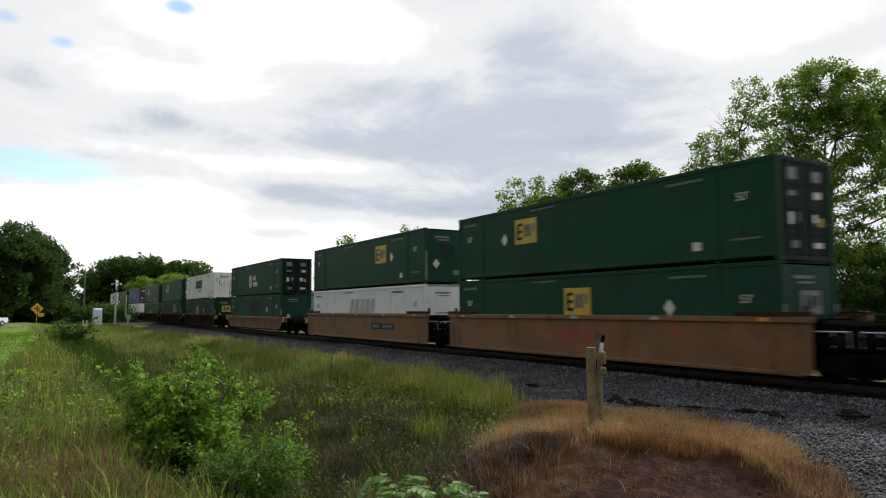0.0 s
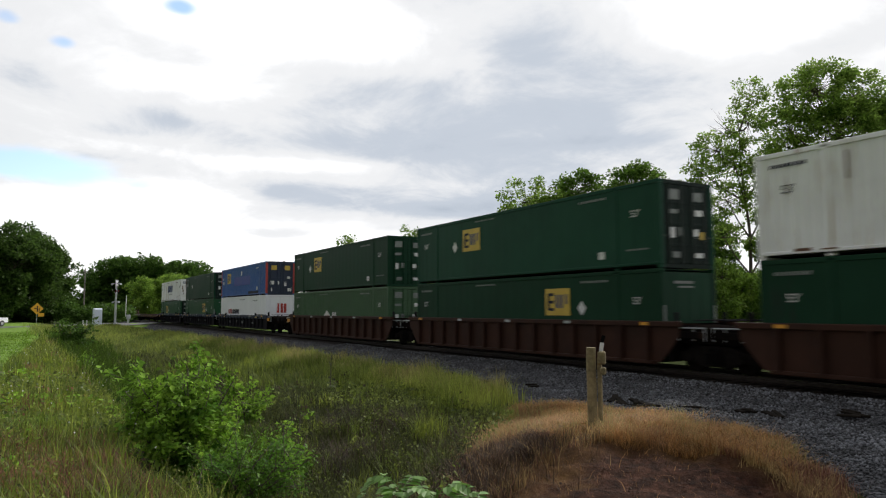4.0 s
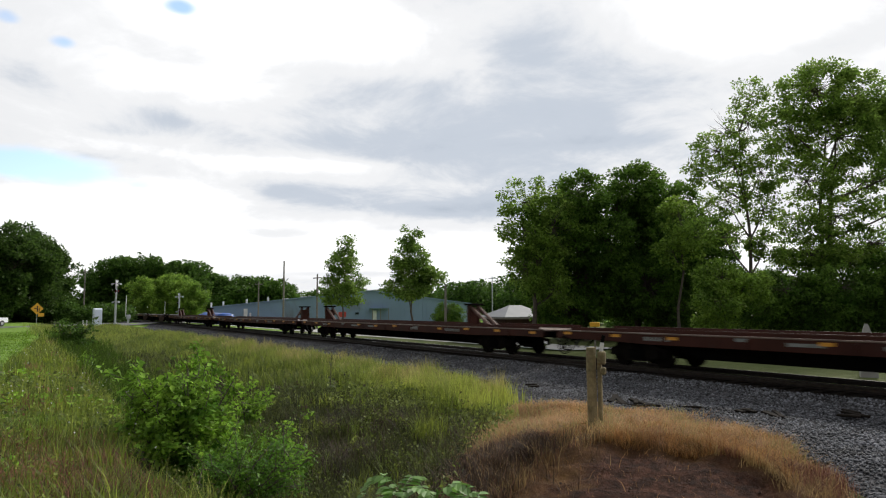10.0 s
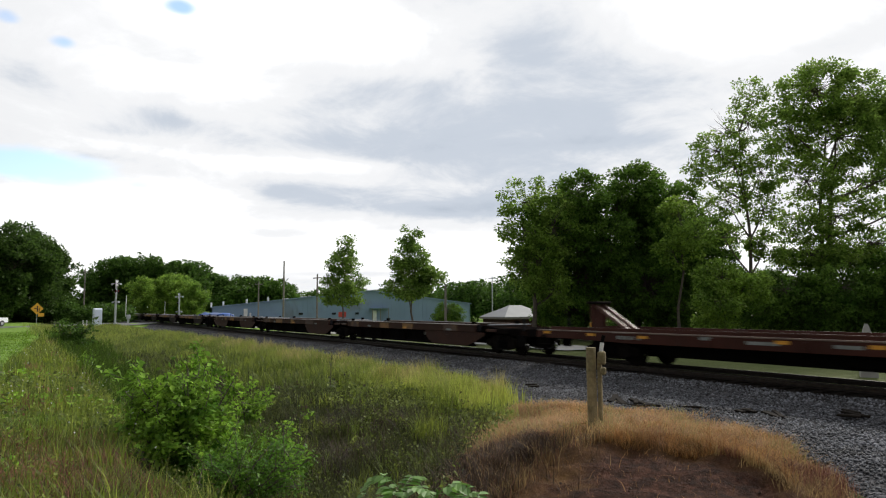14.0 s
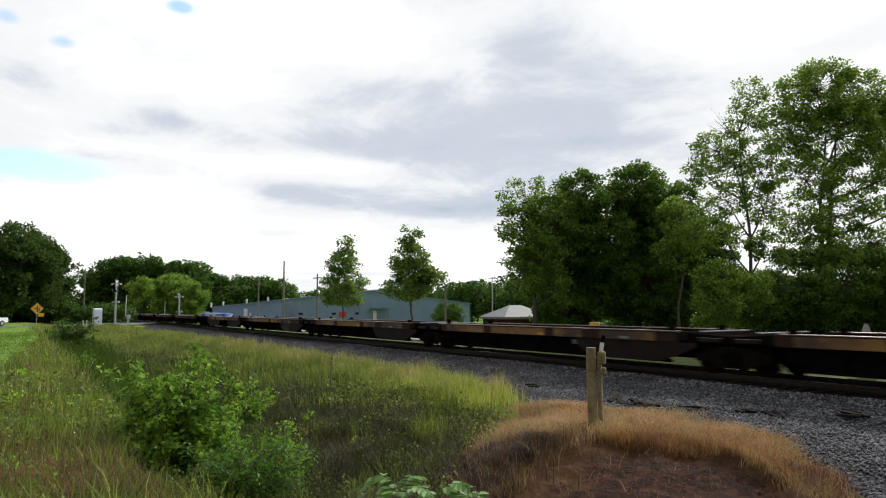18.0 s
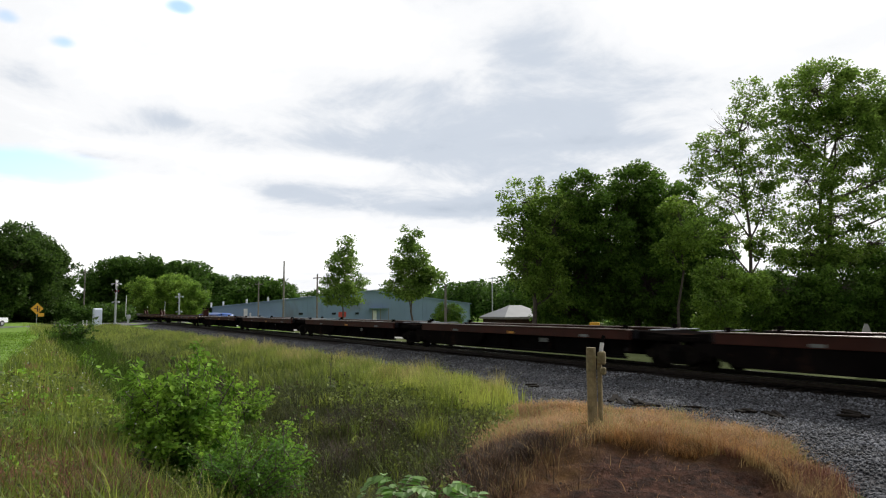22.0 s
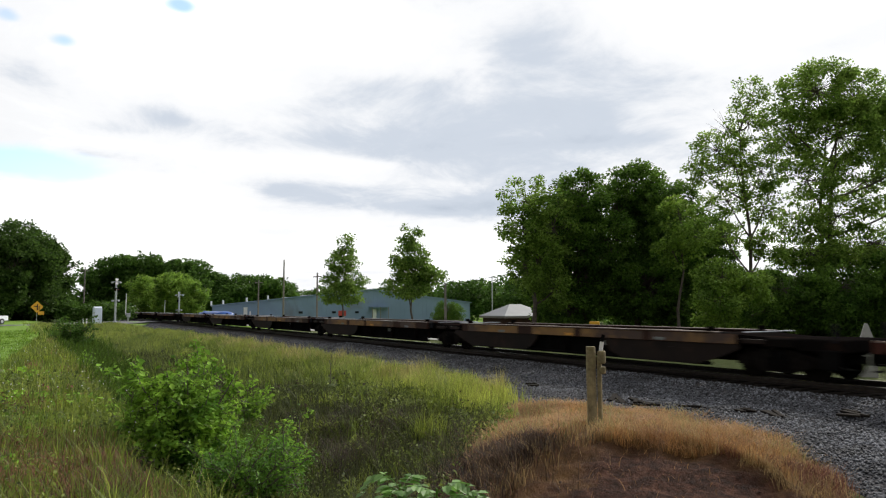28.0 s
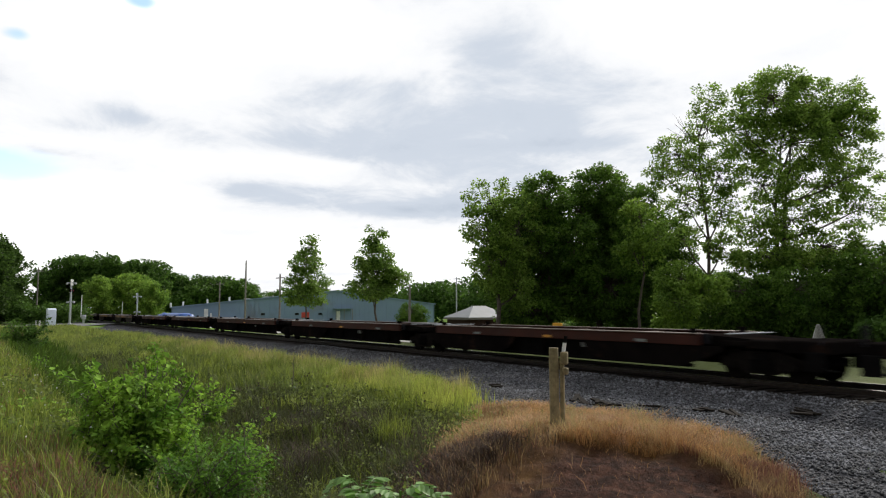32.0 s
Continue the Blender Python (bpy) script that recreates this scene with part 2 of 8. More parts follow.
def big_mesh(name, verts, faces, material, smooth=False):
    """A mesh from number arrays: verts (n, 3), faces (m, 3 or 4)."""
    verts, faces = np.asarray(verts, np.float32), np.asarray(faces, np.int32)
    m = bpy.data.meshes.new(name)
    m.vertices.add(len(verts))
    m.vertices.foreach_set("co", verts.ravel())
    k = faces.shape[1]
    m.loops.add(faces.size)
    m.loops.foreach_set("vertex_index", faces.ravel())
    m.polygons.add(len(faces))
    m.polygons.foreach_set("loop_start", np.arange(0, faces.size, k, dtype=np.int32))
    m.update(calc_edges=True)
    if material:
        m.materials.append(material)
    if smooth:
        m.shade_smooth()
    return m
M = dict(
    rail=surface("rail_steel", (0.062, 0.050, 0.044), (0.030, 0.025, 0.022), 5, 0.45, 0.8, 0.1),
    tie=surface("creosoted_wood", (0.025, 0.021, 0.0175), (0.011, 0.009, 0.008), 4, 0.9, 0, 0.4, 30, gloss=0.05),
    stone=surface("crushed_stone", (0.165, 0.171, 0.191), (0.0349, 0.0362, 0.0401), 1.2, 0.85, 0, 0.3, 30, world=True, islands=0.75),
    bark=surface("bark", (0.13, 0.105, 0.085), (0.055, 0.045, 0.036), 6, 0.95, 0, 0.6, 25),
    leaf_dark=surface("dark_leaves", (0.110, 0.205, 0.036), (0.048, 0.102, 0.019), 0.7, 0.5, 0, 0.0, 5, world=True, islands=0.5, through=0.4, gloss=0.12),
    leaf_grove=surface("grove_leaves", (0.140, 0.245, 0.038), (0.054, 0.115, 0.018), 0.6, 0.5, 0, 0.0, 5, world=True, islands=0.55, through=0.5, gloss=0.12),
    leaf_lime=surface("lime_leaves", (0.25, 0.38, 0.060), (0.11, 0.20, 0.034), 0.6, 0.5, 0, 0.0, 5, world=True, islands=0.5, through=0.5, gloss=0.12),
    leaf_soft=surface("feathery_leaves", (0.165, 0.31, 0.0377), (0.0629, 0.164, 0.0189), 2.5, 0.65, 0, 0.0, 5, world=True, islands=0.5, through=0.5),
    blade_bank=surface("bank_grass", (0.215, 0.258, 0.034), (0.072, 0.120, 0.015), 0.7, 0.6, 0, 0.0, 5, world=True, islands=0.6, through=0.5),
    green_mid=surface("mid_green_container_paint", (0.0270, 0.092, 0.042), (0.0205, 0.070, 0.033), 0.5, 0.42, 0, 0.04, 30, gloss=0.08, stain=(0.016, 0.05, 0.03), stain_scale=0.5, stain_at=0.6, runs=(2.5, 2.5, 0.4)),
    leaf_road=surface("roadside_leaves", (0.085, 0.150, 0.030), (0.034, 0.070, 0.014), 0.7, 0.5, 0, 0.0, 5, world=True, islands=0.5, through=0.4, gloss=0.12),
    leaf_young=surface("street_tree_leaves", (0.235, 0.35, 0.070), (0.10, 0.185, 0.034), 0.7, 0.5, 0, 0.0, 5, world=True, islands=0.5, through=0.5, gloss=0.12),
    leaf_cross=surface("sunlit_tree_leaves", (0.27, 0.41, 0.065), (0.12, 0.22, 0.034), 0.5, 0.5, 0, 0.0, 5, world=True, islands=0.5, through=0.55, gloss=0.12),
    leaf_mid=surface("tree_leaves", (0.255, 0.375, 0.070), (0.115, 0.205, 0.034), 0.7, 0.5, 0, 0.0, 5, world=True, islands=0.5, through=0.62, gloss=0.12),
    leaf_bush=surface("bush_leaves", (0.31, 0.50, 0.062), (0.062, 0.155, 0.018), 2.5, 0.65, 0, 0.0, 5, world=True, islands=0.55, through=0.42, gloss=0.12),
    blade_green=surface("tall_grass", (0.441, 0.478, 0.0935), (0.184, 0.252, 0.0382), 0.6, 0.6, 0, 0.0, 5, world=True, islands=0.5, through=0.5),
    blade_straw=surface("seeding_grass", (0.442, 0.391, 0.145), (0.221, 0.204, 0.068), 0.8, 0.7, 0, 0.0, 5, world=True, islands=0.5, through=0.4),
    blade_grey=surface("greyish_weeds", (0.105, 0.074, 0.054), (0.036, 0.026, 0.019), 1.2, 0.85, 0, 0.0, 5, world=True, islands=0.6, through=0.2),
    blade_rust=surface("rusty_grass", (0.289, 0.136, 0.085), (0.111, 0.0467, 0.0298), 1.2, 0.8, 0, 0.0, 5, world=True, islands=0.6, through=0.25),
    leaf_weed=surface("weed_leaves", (0.24, 0.293, 0.0551), (0.0563, 0.0856, 0.0199), 1.2, 0.7, 0, 0.0, 5, world=True, islands=0.6, through=0.4),
    leaf_frond=surface("pale_frond_leaves", (0.195, 0.348, 0.0787), (0.103, 0.223, 0.0394), 6, 0.5, 0, 0.0, 5, islands=0.3, through=0.4),
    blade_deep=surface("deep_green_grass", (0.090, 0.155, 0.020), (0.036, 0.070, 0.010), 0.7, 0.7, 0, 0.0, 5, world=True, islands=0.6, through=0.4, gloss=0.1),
    blade_lawn=surface("mown_grass", (0.185, 0.30, 0.038), (0.105, 0.19, 0.022), 0.4, 0.7, 0, 0.0, 5, world=True, islands=0.5, through=0.4, gloss=0.1),
    blade_far=surface("ditch_edge_grass", (0.27, 0.315, 0.062), (0.115, 0.165, 0.028), 0.35, 0.7, 0, 0.0, 5, world=True, islands=0.5, through=0.5, stain=(0.26, 0.19, 0.085), stain_scale=0.45, stain_at=0.60),
    blade_olive=surface("olive_grass", (0.165, 0.205, 0.042), (0.062, 0.095, 0.019), 0.5, 0.7, 0, 0.0, 5, world=True, islands=0.5, through=0.45),
    # dull weeds, darkened further for the shade in the ditch
    blade_dull=surface("shaded_weedy_grass", (0.0948, 0.109, 0.0286), (0.0258, 0.0332, 0.0102), 0.8, 0.8, 0, 0.0, 5, world=True, islands=0.7, through=0.3),
    blade_dead=surface("dead_brown_grass", (0.120, 0.070, 0.036), (0.042, 0.023, 0.013), 1.5, 0.85, 0, 0.0, 5, world=True, islands=0.6, through=0.2),
    blade_dry=surface("dry_grass", (0.56, 0.315, 0.110), (0.235, 0.112, 0.042), 1.0, 0.7, 0, 0.0, 5, world=True, islands=0.5, through=0.3),
    timber=surface("weathered_post", (0.33, 0.27, 0.145), (0.125, 0.100, 0.050), 7, 0.85, 0, 0.5, 35, stain=(0.22, 0.22, 0.10), stain_scale=3),
    pole=surface("grey_pole", (0.26, 0.235, 0.21), (0.14, 0.125, 0.11), 5, 0.9, 0, 0.3),
    galv=surface("galvanised_steel", (0.52, 0.54, 0.56), (0.36, 0.38, 0.40), 6, 0.5, 0.6, 0.05),
    # black steel; on recessed webs it stands for the shade there
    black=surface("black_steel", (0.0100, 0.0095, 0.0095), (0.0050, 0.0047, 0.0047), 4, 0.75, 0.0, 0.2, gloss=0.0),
    strut=surface("worn_strut_steel", (0.15, 0.085, 0.068), (0.075, 0.042, 0.034), 4, 0.5, 0.0, 0.1, gloss=0.3),
    wheel=surface("wheel_steel", (0.016, 0.014, 0.0125), (0.0075, 0.006, 0.0055), 5, 0.65, 0.1, 0.2, gloss=0.0),
    tread=surface("polished_tread", (0.55, 0.54, 0.53), (0.35, 0.34, 0.33), 5, 0.22, 1.0, 0.02),
    ochre=surface("ochre_paint", (0.245, 0.122, 0.043), (0.165, 0.079, 0.028), 0.9, 0.55, 0, 0.1, 40, stain=(0.09, 0.045, 0.025), stain_scale=0.7, stain_at=0.56, runs=(1.6, 1.6, 0.6)),
    yellow=surface("faded_yellow_paint", (0.306, 0.161, 0.0382), (0.184, 0.0884, 0.0268), 1.1, 0.6, 0, 0.1, 40, stain=(0.06, 0.03, 0.02), stain_scale=0.35, stain_at=0.47),
    brown=surface("brown_car_paint", (0.057, 0.0264, 0.018), (0.033, 0.0162, 0.012), 1.2, 0.55, 0, 0.15, 40, stain=(0.035, 0.022, 0.018), stain_scale=0.9, gloss=0.1),
    oxide=surface("red_oxide_paint", (0.0666, 0.0229, 0.0163), (0.0383, 0.0143, 0.0112), 1.1, 0.5, 0, 0.15, 40, stain=(0.045, 0.026, 0.022), stain_scale=0.7, gloss=0.1),
    deck=surface("worn_deck", (0.186, 0.13, 0.105), (0.105, 0.0682, 0.0527), 1.5, 0.36, 0.15, 0.15, 40, stain=(0.36, 0.31, 0.28), stain_scale=0.5),
    deck_bare=surface("bare_deck_steel", (0.40, 0.34, 0.31), (0.24, 0.19, 0.17), 2.0, 0.4, 0.2, 0.1),
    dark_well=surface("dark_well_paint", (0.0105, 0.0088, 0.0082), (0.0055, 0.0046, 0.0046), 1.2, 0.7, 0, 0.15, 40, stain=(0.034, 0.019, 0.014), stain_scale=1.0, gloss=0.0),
    grime=surface("grimy_black_panels", (0.024, 0.023, 0.027), (0.012, 0.012, 0.014), 1.2, 0.75, 0, 0.15, 40, stain=(0.045, 0.030, 0.024), stain_scale=1.1, gloss=0.05),
    navy=surface("navy_car_paint", (0.034, 0.047, 0.080), (0.020, 0.028, 0.047), 1.2, 0.5, 0, 0.1, 40, stain=(0.05, 0.04, 0.035), stain_scale=0.9, stain_at=0.62, gloss=0.1),
    green=surface("green_container_paint", (0.0185, 0.074, 0.046), (0.0130, 0.055, 0.034), 0.5, 0.45, 0, 0.04, 30, gloss=0.08, stain=(0.010, 0.038, 0.026), stain_scale=0.5, stain_at=0.6, runs=(2.5, 2.5, 0.4)),
    green_dark=surface("dark_green_container_paint", (0.0130, 0.052, 0.029), (0.0095, 0.039, 0.021), 0.5, 0.45, 0, 0.04, 30, gloss=0.08, stain=(0.02, 0.03, 0.024), stain_scale=0.5, stain_at=0.6, runs=(2.5, 2.5, 0.4)),
    green_light=surface("bright_green_container_paint", (0.0382, 0.111, 0.0425), (0.0272, 0.0808, 0.0314), 0.5, 0.45, 0, 0.06, 30, stain=(0.025, 0.065, 0.032), stain_scale=0.5, stain_at=0.6, runs=(2.5, 2.5, 0.4)),
    white=surface("white_container_paint", (0.882, 0.903, 0.945), (0.798, 0.819, 0.861), 0.7, 0.5, 0, 0.06, 30, stain=(0.60, 0.57, 0.52), stain_scale=1.0, stain_at=0.56, runs=(4.0, 4.0, 0.35)),
    white_clean=surface("clean_white_container_paint", (0.899, 0.92, 0.963), (0.824, 0.845, 0.888), 0.7, 0.4, 0, 0.05, 30),
    white_rust=surface("rusty_white_container_paint", (0.869, 0.88, 0.901), (0.763, 0.763, 0.774), 0.7, 0.55, 0, 0.08, 30, stain=(0.46, 0.37, 0.28), stain_scale=1.1, stain_at=0.56, runs=(4.0, 4.0, 0.35)),
    blue=surface("blue_container_paint", (0.044, 0.138, 0.432), (0.032, 0.0997, 0.324), 0.6, 0.45, 0, 0.06, 30, stain=(0.05, 0.10, 0.22), stain_scale=0.6, stain_at=0.6, runs=(2.5, 2.5, 0.4)),
    blue_deep=surface("overpainted_blue", (0.028, 0.055, 0.34), (0.022, 0.042, 0.25), 0.8, 0.5, 0, 0.05),
    blue_door=surface("dark_blue_doors", (0.018, 0.033, 0.072), (0.012, 0.021, 0.048), 0.8, 0.5, 0, 0.08),
    rust=surface("run_rust", (0.20, 0.10, 0.05), (0.09, 0.045, 0.026), 5, 0.9, 0, 0.2, 40),
    bar_green=surface("dull_locking_bars", (0.050, 0.066, 0.060), (0.028, 0.040, 0.036), 3, 0.6, 0, 0.08, gloss=0.15),
    door_green=surface("dark_green_doors", (0.010, 0.022, 0.017), (0.006, 0.013, 0.011), 0.8, 0.5, 0, 0.08, gloss=0.1),
    ochre_rust=surface("rusty_ochre_paint", (0.195, 0.084, 0.029), (0.115, 0.048, 0.019), 0.9, 0.6, 0, 0.12, 40, stain=(0.045, 0.022, 0.014), stain_scale=0.9, stain_at=0.52, runs=(1.6, 1.6, 0.6)),
    panel_brown=surface("dull_brown_panels", (0.026, 0.018, 0.015), (0.013, 0.010, 0.009), 1.2, 0.7, 0, 0.15, 40, stain=(0.042, 0.024, 0.017), stain_scale=1.1, gloss=0.1),
    blade_pale=surface("pale_straw", (0.56, 0.41, 0.19), (0.29, 0.19, 0.085), 1.2, 0.75, 0, 0.0, 5, world=True, islands=0.5, through=0.3, gloss=0.1),
    red=surface("red_paint", (0.48, 0.05, 0.04), (0.34, 0.035, 0.03), 1, 0.5, 0, 0.05),
    mark_white=surface("white_marking", (0.78, 0.78, 0.78), (0.62, 0.62, 0.62), 2, 0.5, 0, 0.02),
    patch_grey=surface("grey_spray_paint", (0.135, 0.128, 0.128), (0.0448, 0.0448, 0.0478), 5, 0.7, 0, 0.02),
    mark_dim=surface("weathered_marking", (0.255, 0.272, 0.264), (0.136, 0.153, 0.145), 4, 0.6, 0, 0.02),
    mark_yellow=surface("yellow_marking", (0.66, 0.46, 0.07), (0.52, 0.35, 0.05), 2, 0.5, 0, 0.02),
    mark_orange=surface("orange_reflector", (0.75, 0.34, 0.03), (0.55, 0.24, 0.02), 3, 0.45, 0, 0.02),
    mark_dark=surface("dark_marking", (0.03, 0.035, 0.055), (0.02, 0.022, 0.04), 2, 0.5, 0, 0.02, gloss=0.1),
    mark_blue=surface("navy_marking", (0.03, 0.055, 0.16), (0.02, 0.04, 0.11), 2, 0.5, 0, 0.02),
    metal_wall=surface("blue_grey_sheet_metal", (0.20, 0.285, 0.41), (0.17, 0.245, 0.36), 0.15, 0.55, 0.0, 0.03, 20, stain=(0.16, 0.19, 0.24), stain_scale=0.12, stain_at=0.58),
    metal_roof=surface("pale_sheet_roof", (0.30, 0.312, 0.325), (0.21, 0.22, 0.23), 0.3, 0.6, 0.0, 0.05),
    hut=surface("silver_hut_paint", (0.784, 0.853, 0.991), (0.665, 0.728, 0.85), 1.5, 0.5, 0.1, 0.05),
    sign_yellow=surface("sign_yellow", (0.80, 0.42, 0.03), (0.70, 0.35, 0.02), 3, 0.45, 0, 0.02),
    tarp=surface("blue_tarpaulin", (0.022, 0.115, 0.44), (0.014, 0.07, 0.29), 1.5, 0.4, 0, 0.3, 4),
    asphalt=surface("asphalt", (0.14, 0.14, 0.145), (0.09, 0.09, 0.094), 0.5, 0.9, 0, 0.2, 60, world=True),
    pale_gravel=surface("pale_gravel", (0.42, 0.41, 0.39), (0.28, 0.275, 0.265), 1.5, 0.9, 0, 0.3, 40, world=True),
    glass=surface("dark_glass", (0.02, 0.025, 0.03), (0.015, 0.018, 0.02), 2, 0.08, 0, 0.0),
    rubber=surface("rubber", (0.03, 0.03, 0.03), (0.018, 0.018, 0.018), 5, 0.85, 0, 0.2),
    lamp_red=surface("red_lens", (0.22, 0.01, 0.01), (0.15, 0.008, 0.008), 3, 0.2, 0, 0.0),
)

# ------------------------------------------------------------------ ground
TRACK_Y = 18.43
PROFILE = ((-4000, 0.2), (-8, 0.22), (-0.5, 0.30), (0.9, 0.16), (2.3, -0.62), (3.6, -1.10), (4.9, -1.12), (7.2, -0.78), (9.6, -0.47),
           (10.6, -0.44), (11.6, -0.55), (14.6, -0.60), (16.0, -0.60), (22.0, -0.62), (25.0, -0.50), (40.0, -0.55), (90.0, -1.60), (4000, -1.60))


def ease(v, a, b):
    t = np.clip((v - a) / (b - a), 0, 1)
    return t * t * (3 - 2 * t)


def lumps(x, y, seed=0.0):
    return (np.sin(x * 0.9 + seed) * np.cos(y * 1.1 + 1.3 * seed) + 0.6 * np.sin(x * 2.3 + y * 1.7 + seed) + 0.4 * np.cos(x * 4.1 - y * 3.7 + 2 * seed)) / 2.0


def mound_frame(x, y):
    """Across and along the mound's own slope."""
    return 0.73 * x + 0.68 * y, -0.68 * x + 0.73 * y


def mound(x, y):
    a, b = mound_frame(x, y)
    return np.exp(-(((a + 0.4) / 2.5) ** 4 + ((b - 11.2) / 3.2) ** 2))


def gravelled(x, y):
    """Where the gravel reaches round the mound's foot."""
    a, b = mound_frame(x, y)
    edge = np.interp(b, [8, 10.4, 12.6, 13.9, 16.2], [2.7, 2.6, 2.3, 1.9, 1.05]) + 0.12 * np.sin(3.1 * b)
    return ease(a - edge, -0.2, 0.35) * ease(b, 6.5, 7.6) * ease(x, -12.0, -9.5)


def ground_z(x, y):
    x, y = np.asarray(x, float), np.asarray(y, float)
    z = np.interp(y, [p[0] for p in PROFILE], [p[1] for p in PROFILE])
    away = ease(-x, 45, 95)
    ditch = (y > -0.5) & (y < 10.6)
    z = np.where(ditch, z + away * (-0.30 - z) * 0.75, z)
    z = np.where(y <= -0.5, z - 0.36 * ease(-x, 25, 85), z)
    z = z + mound(x, y) * np.clip(-0.09 - z, 0, 2) * 0.95
    ma, mb = mound_frame(x, y)
    cut = 1 - ease(((ma - 0.2) / 1.95) ** 2 + ((mb - 8.2) / 3.05) ** 2 + 0.40 * lumps(x * 2.2, y * 2.2, 2.0), 0.70, 1.0)
    z = z - cut * (0.13 + 0.06 * lumps(x * 3.1, y * 2.9, 4.0))
    turn = gravelled(x, y) * (y < 11.4)
    z = z * (1 - turn) - 0.68 * turn
    rough = np.where((y > 11.4) & (y < 25), 0.012, 0.05) * (1 - ease(np.abs(x) + np.abs(y - 9), 60, 140) * 0.6)
    z = z + lumps(x, y) * rough
    cross = np.exp(-((x + 120) / 5.5) ** 2)
    return np.where(y < 22, z * (1 - cross) + cross * -0.12, z)


def ground_material():
    m = bpy.data.materials.new("ground_cover")
    m.use_nodes = True
    n, link = nodes_of(m.node_tree)
    pos = n("ShaderNodeNewGeometry").outputs["Position"]
    xyz = n("ShaderNodeSeparateXYZ")
    link(pos, xyz.inputs[0])

    def noise(scale, detail=5, rough=0.6):
        t = n("ShaderNodeTexNoise", Scale=scale, Detail=detail, Roughness=rough)
        link(pos, t.inputs["Vector"])
        return t.outputs["Fac"]

    def math_(op, a, b):
        k = n("ShaderNodeMath")
        k.operation = op
        for i, v in enumerate((a, b)):
            if isinstance(v, (int, float)):
                k.inputs[i].default_value = v
            else:
                link(v, k.inputs[i])
        return k.outputs[0]

    def span(v, a, b):
        k = n("ShaderNodeMapRange")
        k.interpolation_type = "SMOOTHSTEP"
        k.inputs["From Min"].default_value, k.inputs["From Max"].default_value = a, b
        link(v, k.inputs["Value"])
        return k.outputs[0]

    def ramp(v, *stops):
        r = n("ShaderNodeValToRGB")
        while len(r.color_ramp.elements) < len(stops):
            r.color_ramp.elements.new(0.5)
        for e, (p, c) in zip(r.color_ramp.elements, stops):
            e.position, e.color = p, (*c, 1)
        link(v, r.inputs[0])
        return r.outputs[0]

    def mix(f, a, b):
        k = n("ShaderNodeMix")
        k.data_type = "RGBA"
        link(f, k.inputs["Factor"])
        link(a, k.inputs["A"])
        link(b, k.inputs["B"])
        return k.outputs["Result"]

    wob = math_("MULTIPLY", math_("SUBTRACT", noise(0.9, 6), 0.5), 2.2)
    x, y = math_("ADD", xyz.outputs["X"], wob), math_("ADD", xyz.outputs["Y"], wob)
    lawn = ramp(noise(0.8, 8, 0.7), (0.3, (0.10, 0.19, 0.03)), (0.55, (0.17, 0.28, 0.045)), (0.75, (0.25, 0.32, 0.075)))
    # ground under the weeds; the ditch's shade is mixed into this colour
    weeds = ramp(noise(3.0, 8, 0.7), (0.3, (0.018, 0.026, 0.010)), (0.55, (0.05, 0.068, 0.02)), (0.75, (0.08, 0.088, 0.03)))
    dry = ramp(noise(4.0, 8, 0.7), (0.3, (0.07, 0.038, 0.02)), (0.55, (0.17, 0.095, 0.04)), (0.78, (0.28, 0.165, 0.07)))
    dirt = ramp(noise(5.0, 8, 0.75), (0.34, (0.010, 0.005, 0.004)), (0.5, (0.044, 0.019, 0.012)), (0.68, (0.12, 0.056, 0.036)))
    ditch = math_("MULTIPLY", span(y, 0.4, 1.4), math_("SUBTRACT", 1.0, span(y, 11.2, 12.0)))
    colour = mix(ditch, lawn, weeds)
    ma = math_("ADD", math_("MULTIPLY", x, 0.73), math_("MULTIPLY", y, 0.68))
    mb = math_("ADD", math_("MULTIPLY", x, -0.68), math_("MULTIPLY", y, 0.73))
    dx, dy = math_("DIVIDE", math_("ADD", ma, 0.4), 3.2), math_("DIVIDE", math_("SUBTRACT", mb, 12.0), 5.4)
    patch = math_("SUBTRACT", 1.0, span(math_("ADD", math_("POWER", math_("ABSOLUTE", dx, 0.0), 4), math_("MULTIPLY", dy, dy)), 0.7, 1.15))
    colour = mix(patch, colour, dry)
    ex, ey = math_("DIVIDE", math_("SUBTRACT", ma, 0.2), 1.9), math_("DIVIDE", math_("SUBTRACT", mb, 8.2), 3.0)
    bare = math_("SUBTRACT", 1.0, span(math_("ADD", math_("MULTIPLY", ex, ex), math_("MULTIPLY", ey, ey)), 0.55, 1.2))
    colour = mix(bare, colour, dirt)
    litter = ramp(noise(2.5, 8, 0.7), (0.3, (0.070, 0.088, 0.030)), (0.6, (0.105, 0.125, 0.045)), (0.8, (0.15, 0.155, 0.07)))
    under = math_("MULTIPLY", span(xyz.outputs["Y"], 21.5, 24.0), span(math_("ADD", x, math_("MULTIPLY", xyz.outputs["Y"], 0.5)), -70.0, -60.0))
    colour = mix(under, colour, litter)
    b = n("ShaderNodeBsdfPrincipled", Roughness=0.97)
    b.inputs["Specular IOR Level"].default_value = 0.12
    link(colour, b.inputs["Base Color"])
    bp = n("ShaderNodeBump", Strength=0.9, Distance=0.09)
    link(noise(9, 8, 0.75), bp.inputs["Height"])
    link(bp.outputs[0], b.inputs["Normal"])
    out = n("ShaderNodeOutputMaterial")
    link(b.outputs[0], out.inputs["Surface"])
    return m


